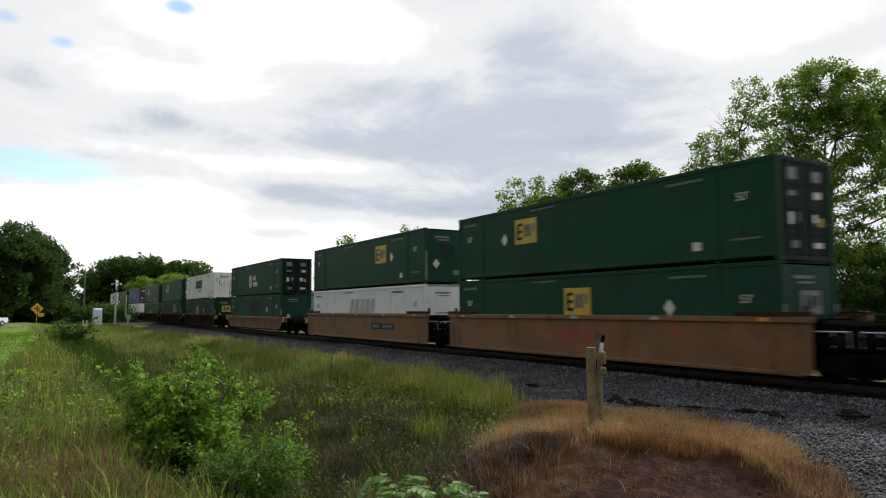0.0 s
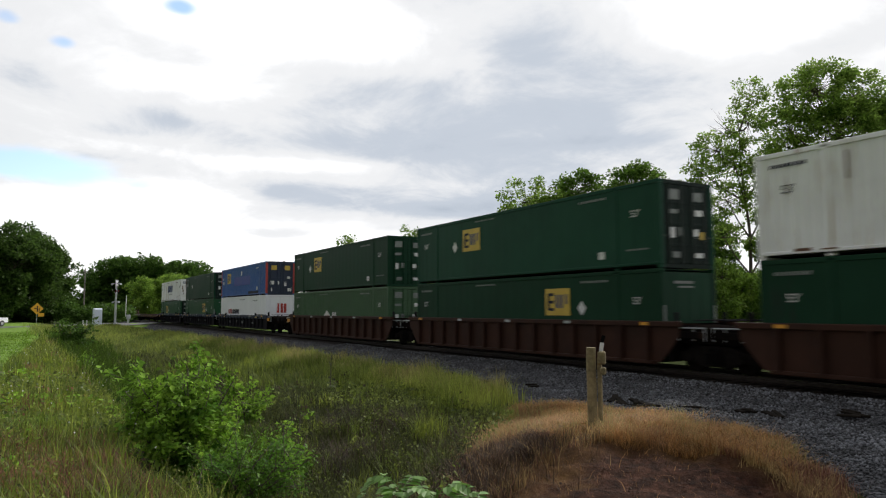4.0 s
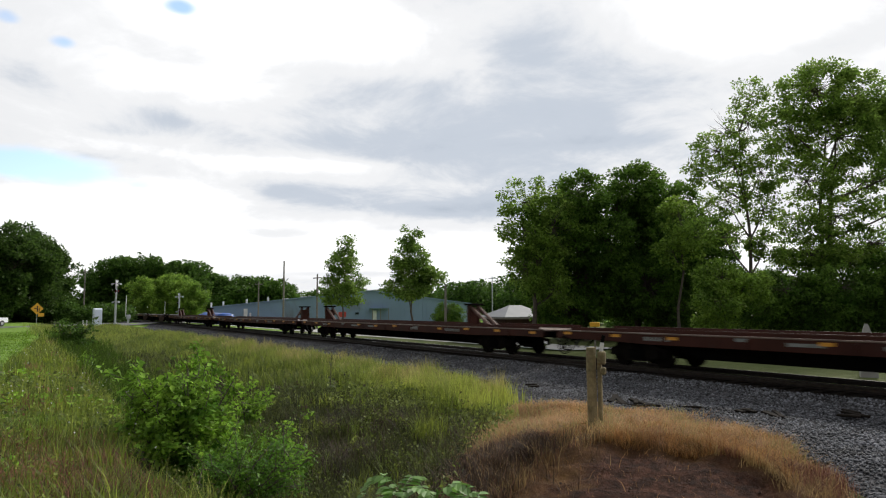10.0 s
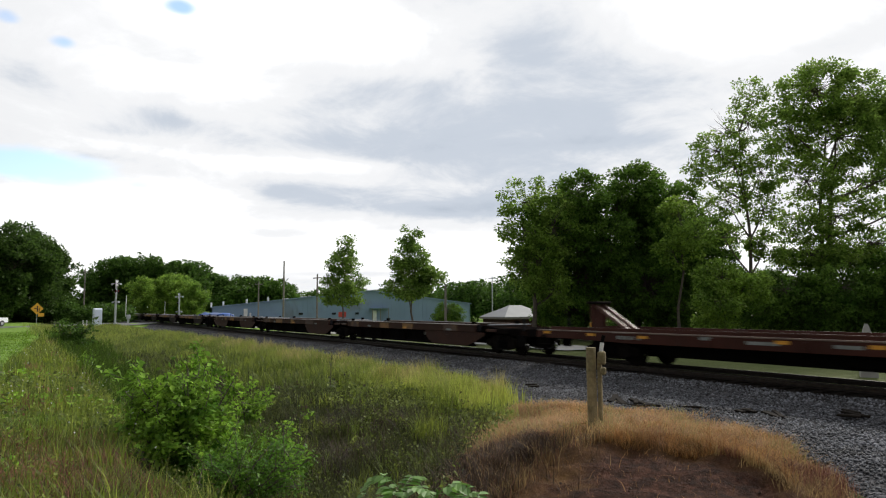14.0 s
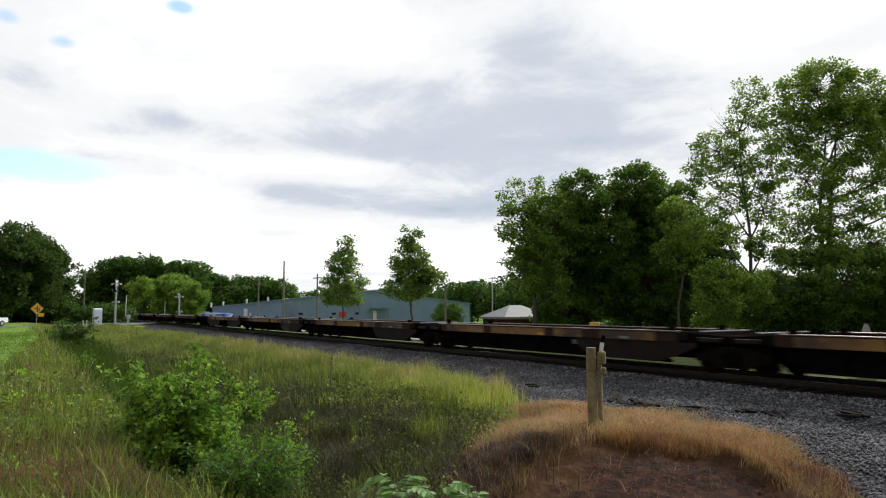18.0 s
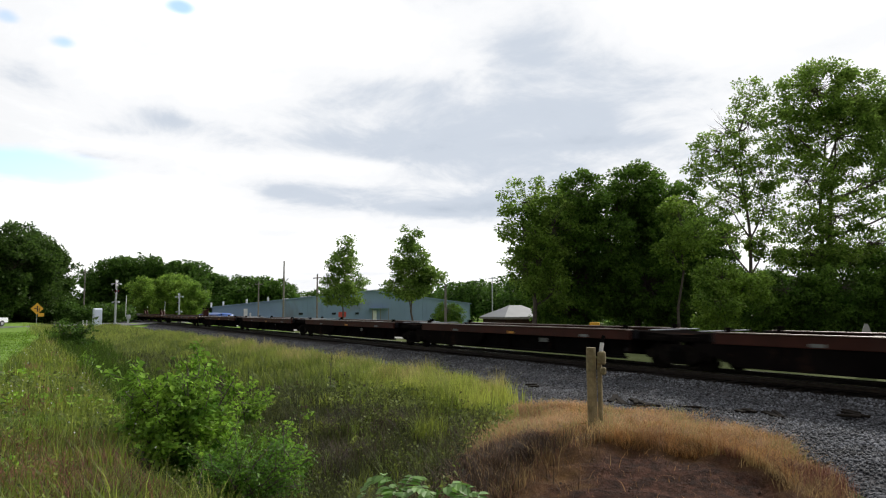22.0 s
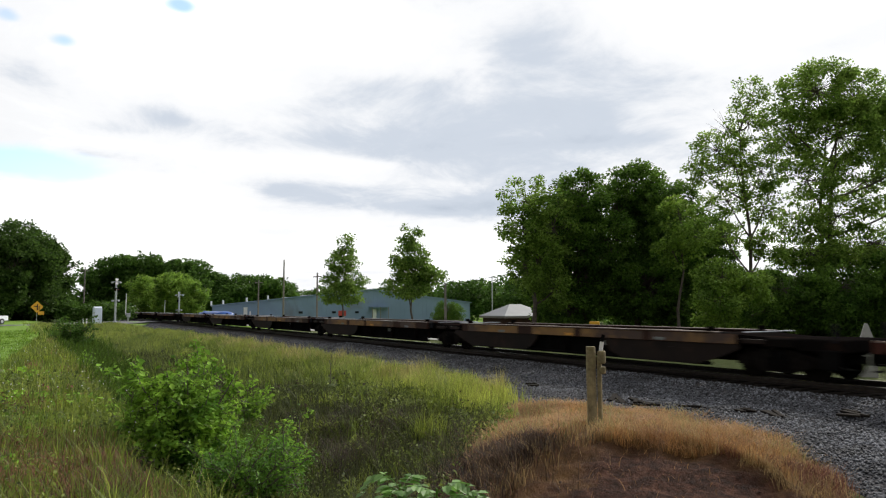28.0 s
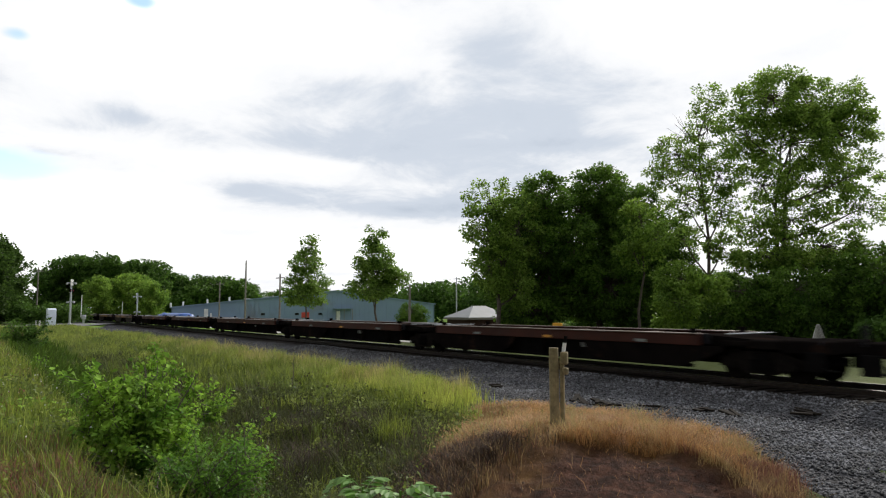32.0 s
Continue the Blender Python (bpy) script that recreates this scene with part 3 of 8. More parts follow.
def sheet(name, xs, ys, height, material):
    gx, gy = np.meshgrid(xs, ys, indexing="ij")
    gz = height(gx, gy)
    verts = np.stack([gx.ravel(), gy.ravel(), gz.ravel()], 1)
    i = np.arange(len(xs) - 1)[:, None] * len(ys) + np.arange(len(ys) - 1)[None, :]
    faces = np.stack([i, i + len(ys), i + len(ys) + 1, i + 1], -1).reshape(-1, 4)
    return new(name, big_mesh(name, verts, faces, material, True))


xs = np.concatenate([[-4000, -1500, -700, -400, -260], np.arange(-200, -60, 4.0), np.arange(-60, -25, 0.8), np.arange(-25, 4, 0.16), np.arange(4, 40, 2.0), [60, 120, 300, 800, 2000, 4000]])
ys = np.concatenate([[-4000, -1500, -500, -200, -80, -40, -20], np.arange(-12, 0, 0.8), np.arange(0, 12, 0.16), np.arange(12, 26, 0.8), np.arange(26, 60, 3.0), [70, 90, 130, 200, 400, 900, 2000, 4000]])
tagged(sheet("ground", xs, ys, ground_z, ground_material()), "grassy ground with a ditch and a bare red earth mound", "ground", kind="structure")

# gravel bed of the railway: shoulder, slope, crown
BED = ((10.9, -0.62), (11.5, -0.53), (13.0, -0.54), (14.8, -0.52), (16.3, -0.22), (17.0, -0.19), (19.9, -0.19), (20.4, -0.24), (21.4, -0.60), (23.2, -0.80))


def bed_z(x, y):
    z = np.interp(y, [p[0] for p in BED], [p[1] for p in BED])
    z = np.where(y < 11.4, np.minimum(z, -1.5 + 0.96 * np.maximum(gravelled(x, y), ease(y, 10.7, 11.3))), z)
    return z + lumps(x * 2.1, y * 2.3, 3.0) * 0.018 + lumps(x * 0.35, y * 0.5, 5.0) * 0.03


def bed_material():
    m = bpy.data.materials.new("ballast")
    m.use_nodes = True
    n, link = nodes_of(m.node_tree)
    pos = n("ShaderNodeNewGeometry").outputs["Position"]
    vor = n("ShaderNodeTexVoronoi", Scale=25.0, Randomness=1.0)
    link(pos, vor.inputs["Vector"])
    big = n("ShaderNodeTexNoise", Scale=0.7, Detail=7.0, Roughness=0.65)
    link(pos, big.inputs["Vector"])
    r = n("ShaderNodeValToRGB")
    for e, (p, c) in zip(r.color_ramp.elements, ((0.2, (0.010, 0.010, 0.012)), (0.92, (0.19, 0.196, 0.215)))):
        e.position, e.color = p, (*c, 1)
    link(vor.outputs["Color"], r.inputs[0])
    r2 = n("ShaderNodeValToRGB")
    for e, (p, c) in zip(r2.color_ramp.elements, ((0.35, (0.62, 0.58, 0.55)), (0.7, (1.1, 1.1, 1.12)))):
        e.position, e.color = p, (*c, 1)
    link(big.outputs["Fac"], r2.inputs[0])
    mx = n("ShaderNodeMix")
    mx.data_type, mx.blend_type = "RGBA", "MULTIPLY"
    mx.inputs["Factor"].default_value = 1.0
    link(r.outputs[0], mx.inputs["A"])
    link(r2.outputs[0], mx.inputs["B"])
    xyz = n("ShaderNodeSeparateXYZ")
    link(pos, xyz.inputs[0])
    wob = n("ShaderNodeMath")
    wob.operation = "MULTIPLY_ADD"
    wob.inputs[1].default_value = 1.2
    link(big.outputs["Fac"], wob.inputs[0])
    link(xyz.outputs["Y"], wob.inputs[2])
    # grease stain by the track, with the shade under the train in its colour
    oil_shade = n("ShaderNodeMapRange")
    oil_shade.interpolation_type = "SMOOTHSTEP"
    oil_shade.inputs["From Min"].default_value, oil_shade.inputs["From Max"].default_value = 16.4, 17.2
    link(wob.outputs[0], oil_shade.inputs["Value"])
    grease_shade = n("ShaderNodeMix")
    grease_shade.data_type = "RGBA"
    link(oil_shade.outputs[0], grease_shade.inputs["Factor"])
    link(mx.outputs["Result"], grease_shade.inputs["A"])
    grease_shade.inputs["B"].default_value = (0.022, 0.019, 0.017, 1)
    b = n("ShaderNodeBsdfPrincipled", Roughness=0.95)
    b.inputs["Specular IOR Level"].default_value = 0.05
    link(grease_shade.outputs["Result"], b.inputs["Base Color"])
    bp = n("ShaderNodeBump", Strength=1.0, Distance=0.035)
    bp.invert = True
    link(vor.outputs["Distance"], bp.inputs["Height"])
    link(bp.outputs[0], b.inputs["Normal"])
    out = n("ShaderNodeOutputMaterial")
    link(b.outputs[0], out.inputs["Surface"])
    return m


bx = np.concatenate([np.arange(-420, -60, 6.0), np.arange(-60, -30, 0.6), np.arange(-30, 2, 0.22), np.arange(2, 70, 4.0)])
by = np.concatenate([np.arange(6.4, 17.0, 0.22), np.arange(17.0, 23.3, 0.5)])
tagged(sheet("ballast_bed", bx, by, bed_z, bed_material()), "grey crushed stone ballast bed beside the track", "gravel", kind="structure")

# rails and sleepers
RAIL = ((-0.075, -0.17), (0.075, -0.17), (0.075, -0.155), (0.012, -0.13), (0.012, -0.045), (0.037, -0.035), (0.037, -0.004), (0.03, 0), (-0.03, 0), (-0.037, -0.004), (-0.037, -0.035), (-0.012, -0.045), (-0.012, -0.13), (-0.075, -0.155))
for side in (-0.7525, 0.7525):
    s = Shape()
    k = len(RAIL)
    s.add([(-420, TRACK_Y + side + a, b) for a, b in RAIL] + [(70, TRACK_Y + side + a, b) for a, b in RAIL],
          [(i, k + i, k + (i + 1) % k, (i + 1) % k) for i in range(k)] + [tuple(range(k)), tuple(range(k, 2 * k))])
    rail = tagged(part("rail", s, M["rail"]), "worn steel rail with a polished head", "rail", "rails of the track")
    part("rail_head", Shape().box(-175, TRACK_Y + side, 0.0015, 490, 0.058, 0.003), M["tread"], rail, "bright polished running surface")
# ------------------------------------------------------------------ rolling stock
keyed = []      # things of the train, with their place along it


def truck_mesh():
    side = Shape()
    out = [(-1.25, 0.36), (-1.25, 0.60), (-0.95, 0.66), (-0.45, 0.80), (0.45, 0.80), (0.95, 0.66), (1.25, 0.60), (1.25, 0.36), (0.95, 0.36), (0.70, 0.30), (0.42, 0.20), (-0.42, 0.20), (-0.70, 0.30), (-0.95, 0.36)]
    side.prism(out, -0.07, 0.07)
    for x in (-0.89, 0.89):
        side.tube((x, -0.16, 0.45), (x, 0.10, 0.45), 0.13, sides=12)
        side.tube((x, -0.19, 0.45), (x, -0.15, 0.45), 0.07, sides=8)
    springs = Shape()
    for x in (-0.24, 0.0, 0.24):
        springs.tube((x, -0.09, 0.28), (x, -0.09, 0.58), 0.085, sides=8)
    bolster = Shape().box(0, 0, 0.66, 0.42, 2.3, 0.22, bevel=0.04)
    bolster.tube((0, 0, 0.72), (0, 0, 0.86), 0.22, sides=12)
    wheels = Shape()
    for r0, r1, y0, y1 in ((0.42, 0.42, -0.07, 0.05), (0.455, 0.455, 0.05, 0.075), (0.36, 0.30, -0.075, -0.05), (0.12, 0.12, -0.11, -0.05)):
        wheels.tube((0, y0, 0), (0, y1, 0), r0, r1, sides=14)
    axle = Shape().tube((0, -0.95, 0), (0, 0.95, 0), 0.075, sides=8)
    tread = Shape().tube((0, -0.066, 0), (0, 0.046, 0), 0.424, sides=28, caps=False)
    return [a.mesh(b, c) for a, b, c in ((side, "side_frame", M["wheel"]), (springs, "spring", M["black"]), (bolster, "bolster", M["black"]), (wheels, "wheel", M["wheel"]), (axle, "axle", M["black"]), (tread, "tread", M["tread"]))]


TRUCK = truck_mesh()


def add_truck(parent, x):
    """Bogie with two axles at x along the car."""
    side, spring, bolster, wheel, axle, tread = TRUCK
    t = part("bogie", bolster, None, parent, "black steel bogie", at=pose(x, 0, 0))
    for y, turn in ((-1.0, 0), (1.0, 180)):
        part("side_frame", side, None, t, at=pose(0, y, 0, 0, 0, turn))
        part("spring", spring, None, t, at=pose(0, y, 0, 0, 0, turn))
    for x2 in (-0.89, 0.89):
        part("axle", axle, None, t, at=pose(x2, 0, 0.42))
        for y, turn in ((-0.755, 0), (0.755, 180)):
            part("wheel", wheel, None, t, "worn steel wheel", at=pose(x2, y, 0.42, 0, 0, turn))
            part("tread", tread, None, t, "polished wheel tread", at=pose(x2, y, 0.42, 0, 0, turn))
    return t


def bars(shape, x0, x1, z0, z1, y, count, slant=0.0, gap=0.35):
    """A row of plain upright bars that stand for lettering."""
    w = (x1 - x0) / count
    for i in range(count):
        a, b = x0 + i * w, x0 + (i + 1 - gap) * w
        shape.add([(a, y, z0), (b, y, z0), (b + slant, y, z1), (a + slant, y, z1), (a, y + 0.006, z0), (b, y + 0.006, z0), (b + slant, y + 0.006, z1), (a + slant, y + 0.006, z1)],
                  [(0, 1, 2, 3), (7, 6, 5, 4), (0, 4, 5, 1), (1, 5, 6, 2), (2, 6, 7, 3), (3, 7, 4, 0)])
    return shape


def plate(x0, x1, z0, z1, y, t=0.006):
    return Shape().box((x0 + x1) / 2, y + t / 2, (z0 + z1) / 2, x1 - x0, t, z1 - z0)


CL, CW, CH = 16.15, 2.59, 2.90
FONT = {}


def number_mesh(text, size):
    """Flat figures in the built-in font, upright, facing -y."""
    if (text, size) not in FONT:
        c = bpy.data.curves.new("figures", "FONT")
        c.body, c.size, c.extrude, c.align_x = text, size, 0.004, "CENTER"
        o = bpy.data.objects.new("figures", c)
        scene.collection.objects.link(o)
        bpy.context.view_layer.update()
        m = bpy.data.meshes.new_from_object(o.evaluated_get(bpy.context.evaluated_depsgraph_get()))
        bpy.data.objects.remove(o)
        FONT[(text, size)] = m
    return FONT[(text, size)].copy()


def figures(text, size, x, z, y, material, parent, turn=0, label=""):
    m = number_mesh(text, size)
    m.materials.clear()
    m.materials.append(material)
    return part("number", m, None, parent, label, at=pose(x, y, z, 90, 0, turn))


def corrugated(y, x0, x1, z0, z1, pitch, depth, sign):
    """Upright trapezoid corrugation with thickness."""
    s = Shape()
    n = max(1, int(round((x1 - x0) / pitch)))
    p = (x1 - x0) / n
    line = []
    for i in range(n):
        a = x0 + i * p
        line += [(a, 0), (a + 0.34 * p, 0), (a + 0.5 * p, depth), (a + 0.84 * p, depth)]
    line.append((x1, 0))
    k = len(line)
    pts = []
    for z in (z0, z1):
        for d in (0.0, 0.02):
            pts += [(a, y + sign * (b + d), z) for a, b in line]
    faces = []
    for i in range(k - 1):
        faces.append((i, i + 1, 2 * k + i + 1, 2 * k + i))
        faces.append((k + i, 3 * k + i, 3 * k + i + 1, k + i + 1))
        faces.append((2 * k + i, 2 * k + i + 1, 3 * k + i + 1, 3 * k + i))
        faces.append((i, k + i, k + i + 1, i + 1))
    return s.add(pts, faces)


BOXES = {}


def container(colour, ribs, label, posts=None, door=None, front=False):
    """53 ft box: floor at z = 0, doors at +x (at -x where front), side towards the viewer at -y."""
    key = (colour, ribs, posts, door, front)
    c = thing("shipping_container", label, "container", "containers on the train")
    if key not in BOXES:
        mat, pm, dm = M[colour], M[posts or colour], M[door or colour]
        L, W = CL / 2, CW / 2
        way = -1 if front else 1
        made = []

        def keep(name, shape, material, lab="", at=None):
            made.append((name, shape.mesh(name, material), lab, at))
        depth, pitch = (0.045, 0.30) if ribs else (0.0025, 0.61)
        for y, sgn in ((-W, 1), (W, -1)):
            for a, b in ((-L + 0.16, -6.19), (-6.01, 6.01), (6.19, L - 0.16)):
                keep("side_panel", corrugated(y + sgn * 0.02, a, b, 0.18, CH - 0.14, pitch, depth, sgn), mat)
            for x in (-6.1, 6.1):
                keep("post", Shape().box(x, y + sgn * 0.03, CH / 2, 0.18, 0.075, CH - 0.1, bevel=0.01), mat)
            keep("bottom_rail", Shape().box(0, y + sgn * 0.04, 0.155, CL - 0.3, 0.09, 0.09, bevel=0.012), mat)
            keep("top_rail", Shape().box(0, y + sgn * 0.04, CH - 0.075, CL - 0.3, 0.09, 0.13, bevel=0.012), mat)
            for x in (-L + 0.08, L - 0.08):
                keep("corner_post", Shape().box(x, y + sgn * 0.08, CH / 2, 0.16, 0.17, CH - 0.24, bevel=0.015), pm)
        cast = Shape().box(0, 0, 0, 0.18, 0.175, 0.118, bevel=0.01).mesh("corner_casting", mat)
        for x in (-L + 0.09, -6.1, 6.1, L - 0.09):
            for y in (-W + 0.08, W - 0.08):
                for z in (0.06, CH - 0.06):
                    made.append(("corner_casting", cast, "", pose(x, y, z)))
        roof = Shape().box(0, 0, CH - 0.04, CL - 0.2, CW - 0.16, 0.03)
        keep("roof", roof, mat)
        keep("floor", Shape().box(0, 0, 0.12, CL - 0.2, CW - 0.22, 0.1), M["tie"])
        keep("front_wall", Shape().box(-way * (L - 0.06), 0, CH / 2, 0.05, CW - 0.3, CH - 0.24), mat)
        for y in (-0.62, 0.0, 0.62):
            keep("wall_seam", Shape().box(-way * (L - 0.032), y, CH / 2, 0.012, 0.05, CH - 0.34), mat)
        for y in (-W + 0.07, W - 0.07):
            keep("corner_guard", Shape().box(-way * (L + 0.003), y, 0.95, 0.014, 0.10, 1.5), M["mark_dim" if not ribs else colour], "scuffed pale corner guard")
        keep("door_header", Shape().box(way * (L - 0.09), 0, CH - 0.07, 0.15, CW - 0.34, 0.13), dm)
        keep("door_sill", Shape().box(way * (L - 0.09), 0, 0.075, 0.15, CW - 0.34, 0.14), dm)
        for sgn in (-1, 1):
            leaf = Shape().box(way * (L - 0.08), sgn * 0.565, CH / 2, 0.06, 1.11, CH - 0.3, bevel=0.01)
            for z in (0.75, 1.45, 2.15):
                leaf.box(way * (L - 0.045), sgn * 0.565, z, 0.03, 1.0, 0.10, bevel=0.01)
            keep("door_leaf", leaf, dm)
            for off in (0.28, 0.86):
                rod = Shape().tube((way * (L - 0.005), sgn * off, 0.12), (way * (L - 0.005), sgn * off, CH - 0.12), 0.024, sides=6)
                rod.box(way * (L - 0.005), sgn * (off + 0.12), 1.05, 0.03, 0.34, 0.05)
                for z in (0.2, 0.95, 1.95, 2.7):
                    rod.box(way * (L - 0.015), sgn * off, z, 0.05, 0.11, 0.07)
                keep("locking_bar", rod, M["bar_green"] if door == "door_green" else dm)
        BOXES[key] = made
    for name, mesh, lab, at in BOXES[key]:
        part(name, mesh, None, c, lab, at=at)
    return c


YS = -CW / 2 - 0.002      # face of the markings


def small_marks(c, dark=False):
    """Rows of small unreadable lettering and figures of the length."""
    m = M["mark_dark"] if dark else M["mark_white"]
    tagged(part("lettering", bars(Shape(), -L2 + 0.45, -L2 + 1.5, 2.46, 2.56, YS, 9), m if dark else M["mark_dim"], c), kind="stuff")
    tagged(part("lettering", bars(Shape(), 4.3, 5.7, 2.52, 2.60, YS, 11), m if dark else M["mark_dim"], c), kind="stuff")
    tagged(part("lettering", bars(Shape(), -2.6, -1.1, 2.62, 2.68, YS, 14), m if dark else M["mark_dim"], c), kind="stuff")
    tagged(part("lettering", bars(Shape(), 6.6, 7.6, 0.62, 0.68, YS, 8), m if dark else M["mark_dim"], c), kind="stuff")
    part("placard", plate(5.25, 5.55, 0.42, 0.68, YS), M["mark_dim"] if dark else m, c)
    figures("53'", 0.33, -L2 + 0.95, 1.75, YS, m, c)
    figures("53'", 0.33, 7.0, 1.75, YS, m, c)


def door_marks(c):
    """Stickers and rows of small unreadable lettering on the doors."""
    for y, z, w, h, k in ((-0.60, 2.42, 0.46, 0.34, "mark_dim"), (0.58, 2.40, 0.44, 0.30, "mark_dim"), (-0.62, 1.86, 0.40, 0.14, "mark_dim"), (0.60, 1.86, 0.34, 0.20, "mark_white"),
                          (-0.70, 1.16, 0.20, 0.34, "mark_white"), (-0.32, 1.20, 0.20, 0.30, "mark_dim"), (0.42, 1.16, 0.24, 0.30, "mark_white"), (0.76, 1.10, 0.24, 0.26, "mark_yellow"), (-0.55, 0.44, 0.34, 0.20, "mark_dim"), (0.55, 0.44, 0.40, 0.16, "mark_white")):
        part("placard", Shape().box(CL / 2 - 0.022, y, z, 0.012, w, h), M[k], c)


def wall_marks(c, dark=False, square=None):
    """Markings on the plain end wall: a square, a diamond and a length figure."""
    m = M["mark_dark"] if dark else M["mark_white"]
    if square:
        part("placard", Shape().box(CL / 2 - 0.026, 0.05, 1.75, 0.012, 0.95, 0.66), M[square], c, "square emblem panel")
        part("emblem", Shape().box(CL / 2 - 0.019, -0.16, 1.75, 0.008, 0.16, 0.42).box(CL / 2 - 0.019, 0.10, 1.75, 0.008, 0.16, 0.36).box(CL / 2 - 0.019, 0.34, 1.80, 0.008, 0.14, 0.30), M["mark_dark"], c)
    if not dark:
        d = Shape().add([(CL / 2 - 0.026, -0.62 + y, 1.05 + z) for y, z in ((-0.2, 0), (0, -0.25), (0.2, 0), (0, 0.25))] + [(CL / 2 - 0.014, -0.62 + y, 1.05 + z) for y, z in ((-0.2, 0), (0, -0.25), (0.2, 0), (0, 0.25))],
                        [(0, 1, 2, 3), (7, 6, 5, 4), (0, 4, 5, 1), (1, 5, 6, 2), (2, 6, 7, 3), (3, 7, 4, 0)])
        part("placard", d, m, c, "white diamond placard")
    part("placard", Shape().box(CL / 2 - 0.026, 0.62, 0.62, 0.012, 0.42, 0.24), M["mark_dim"], c)
    tagged(part("lettering", Shape().box(CL / 2 - 0.026, -0.25, 2.45, 0.012, 0.9, 0.09).box(CL / 2 - 0.026, -0.15, 2.30, 0.012, 0.7, 0.06), M["mark_dim"], c), kind="stuff")


def rust_runs(c, seed, ends, sides):
    """Rust that has run down from seams on a white box."""
    g = random.Random(seed)
    for _ in range(ends):
        y, z, h = -1.1 + 2.2 * g.random(), 0.3 + 1.9 * g.random(), 0.2 + 0.7 * g.random()
        part("rust_streak", Shape().add([(CL / 2 - 0.012, y - 0.04, z), (CL / 2 - 0.012, y + 0.05, z), (CL / 2 - 0.012, y + 0.02, z + h), (CL / 2 - 0.012, y - 0.01, z + h), (CL / 2 - 0.022, y - 0.04, z), (CL / 2 - 0.022, y + 0.05, z), (CL / 2 - 0.022, y + 0.02, z + h), (CL / 2 - 0.022, y - 0.01, z + h)],
                                        [(0, 1, 2, 3), (7, 6, 5, 4), (0, 4, 5, 1), (1, 5, 6, 2), (2, 6, 7, 3), (3, 7, 4, 0)]), M["rust"], c)
    for _ in range(sides):
        x, w = -L2 + 0.4 + (CL - 0.8) * g.random(), 0.1 + 0.5 * g.random() ** 2
        low = g.random() < 0.93
        z, h = (0.17, 0.03 + 0.05 * g.random()) if low else (CH - 0.75 - 0.6 * g.random(), 0.4 + 0.5 * g.random())
        part("rust_streak", plate(x, x + (w if low else 0.04 + 0.05 * g.random()), z, z + h, YS - 0.01), M["rust"], c)


L2 = CL / 2


def diamond(c, x, z=1.62, r=0.27):
    s = Shape().add([(x - r * 0.8, YS, z), (x, YS, z - r), (x + r * 0.8, YS, z), (x, YS, z + r), (x - r * 0.8, YS + 0.008, z), (x, YS + 0.008, z - r), (x + r * 0.8, YS + 0.008, z), (x, YS + 0.008, z + r)],
                    [(0, 1, 2, 3), (7, 6, 5, 4), (0, 4, 5, 1), (1, 5, 6, 2), (2, 6, 7, 3), (3, 7, 4, 0)])
    part("placard", s, M["mark_white"], c, "white diamond placard")


def square_logo(c, x, z=1.35, w=1.42, h=1.02):
    p = part("logo_panel", plate(x, x + w, z, z + h, YS), M["mark_yellow"], c, "yellow square emblem with dark bars")
    s = Shape()
    s.box(x + 0.14 * w, YS - 0.002, z + 0.5 * h, 0.09 * w, 0.008, 0.62 * h)
    for q in (0.22, 0.5, 0.78):
        s.box(x + 0.26 * w, YS - 0.002, z + q * h, 0.2 * w, 0.008, 0.11 * h)
    part("emblem", s, M["mark_dark"], p)
    s = Shape()
    for q in (0.46, 0.58, 0.70, 0.86):
        s.box(x + q * w, YS - 0.002, z + (0.52 if q < 0.8 else 0.6) * h, 0.075 * w, 0.008, (0.5 if q < 0.8 else 0.36) * h)
    part("emblem", s, M["mark_blue"], p)


def slant_logo(c, x, w=3.7, z=1.3, h=0.95, faded=False):
    part("emblem", bars(Shape(), x, x + w, z, z + h, YS, 5, 0.30, 0.38 if faded else 0.16), M["galv" if faded else "mark_blue"], c, "faded grey slanting bars" if faded else "dark blue slanting bars")
    tagged(part("lettering", bars(Shape(), x + 1.2, x + w, z - 0.42, z - 0.22, YS, 10), M["galv"], c, "small grey lettering"), kind="stuff")


def hexagon_logo(c, x, z=1.3, r=0.62):
    out = [(x + r * 0.9 * math.sin(a * math.pi / 3), z + r * math.cos(a * math.pi / 3)) for a in range(6)]
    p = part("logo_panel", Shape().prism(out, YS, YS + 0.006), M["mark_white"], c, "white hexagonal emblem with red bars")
    s = Shape()
    for dx, dz, w, h in ((-0.2, 0, 0.13, 0.62), (0.2, 0, 0.13, 0.62), (0, 0, 0.3, 0.13)):
        s.box(x + dx * r / 0.62, YS - 0.002, z + dz, w, 0.008, h)
    part("emblem", s, M["red"], p)
    tagged(part("lettering", bars(Shape(), x + 0.95, x + 1.75, z + 0.05, z + 0.48, YS, 3), M["mark_white"], c), kind="stuff")
    tagged(part("lettering", bars(Shape(), x + 0.95, x + 2.35, z - 0.5, z - 0.08, YS, 5), M["mark_white"], c), kind="stuff")


def place_on_train(ob, u, z=0.0):
    """Remember a thing whose middle lies at u along the train."""
    ob.matrix_basis = pose(u, TRACK_Y, z)
    keyed.append((ob, u, z))
    return ob


FLOOR_Z, SPLIT_Z = 0.335, 3.24


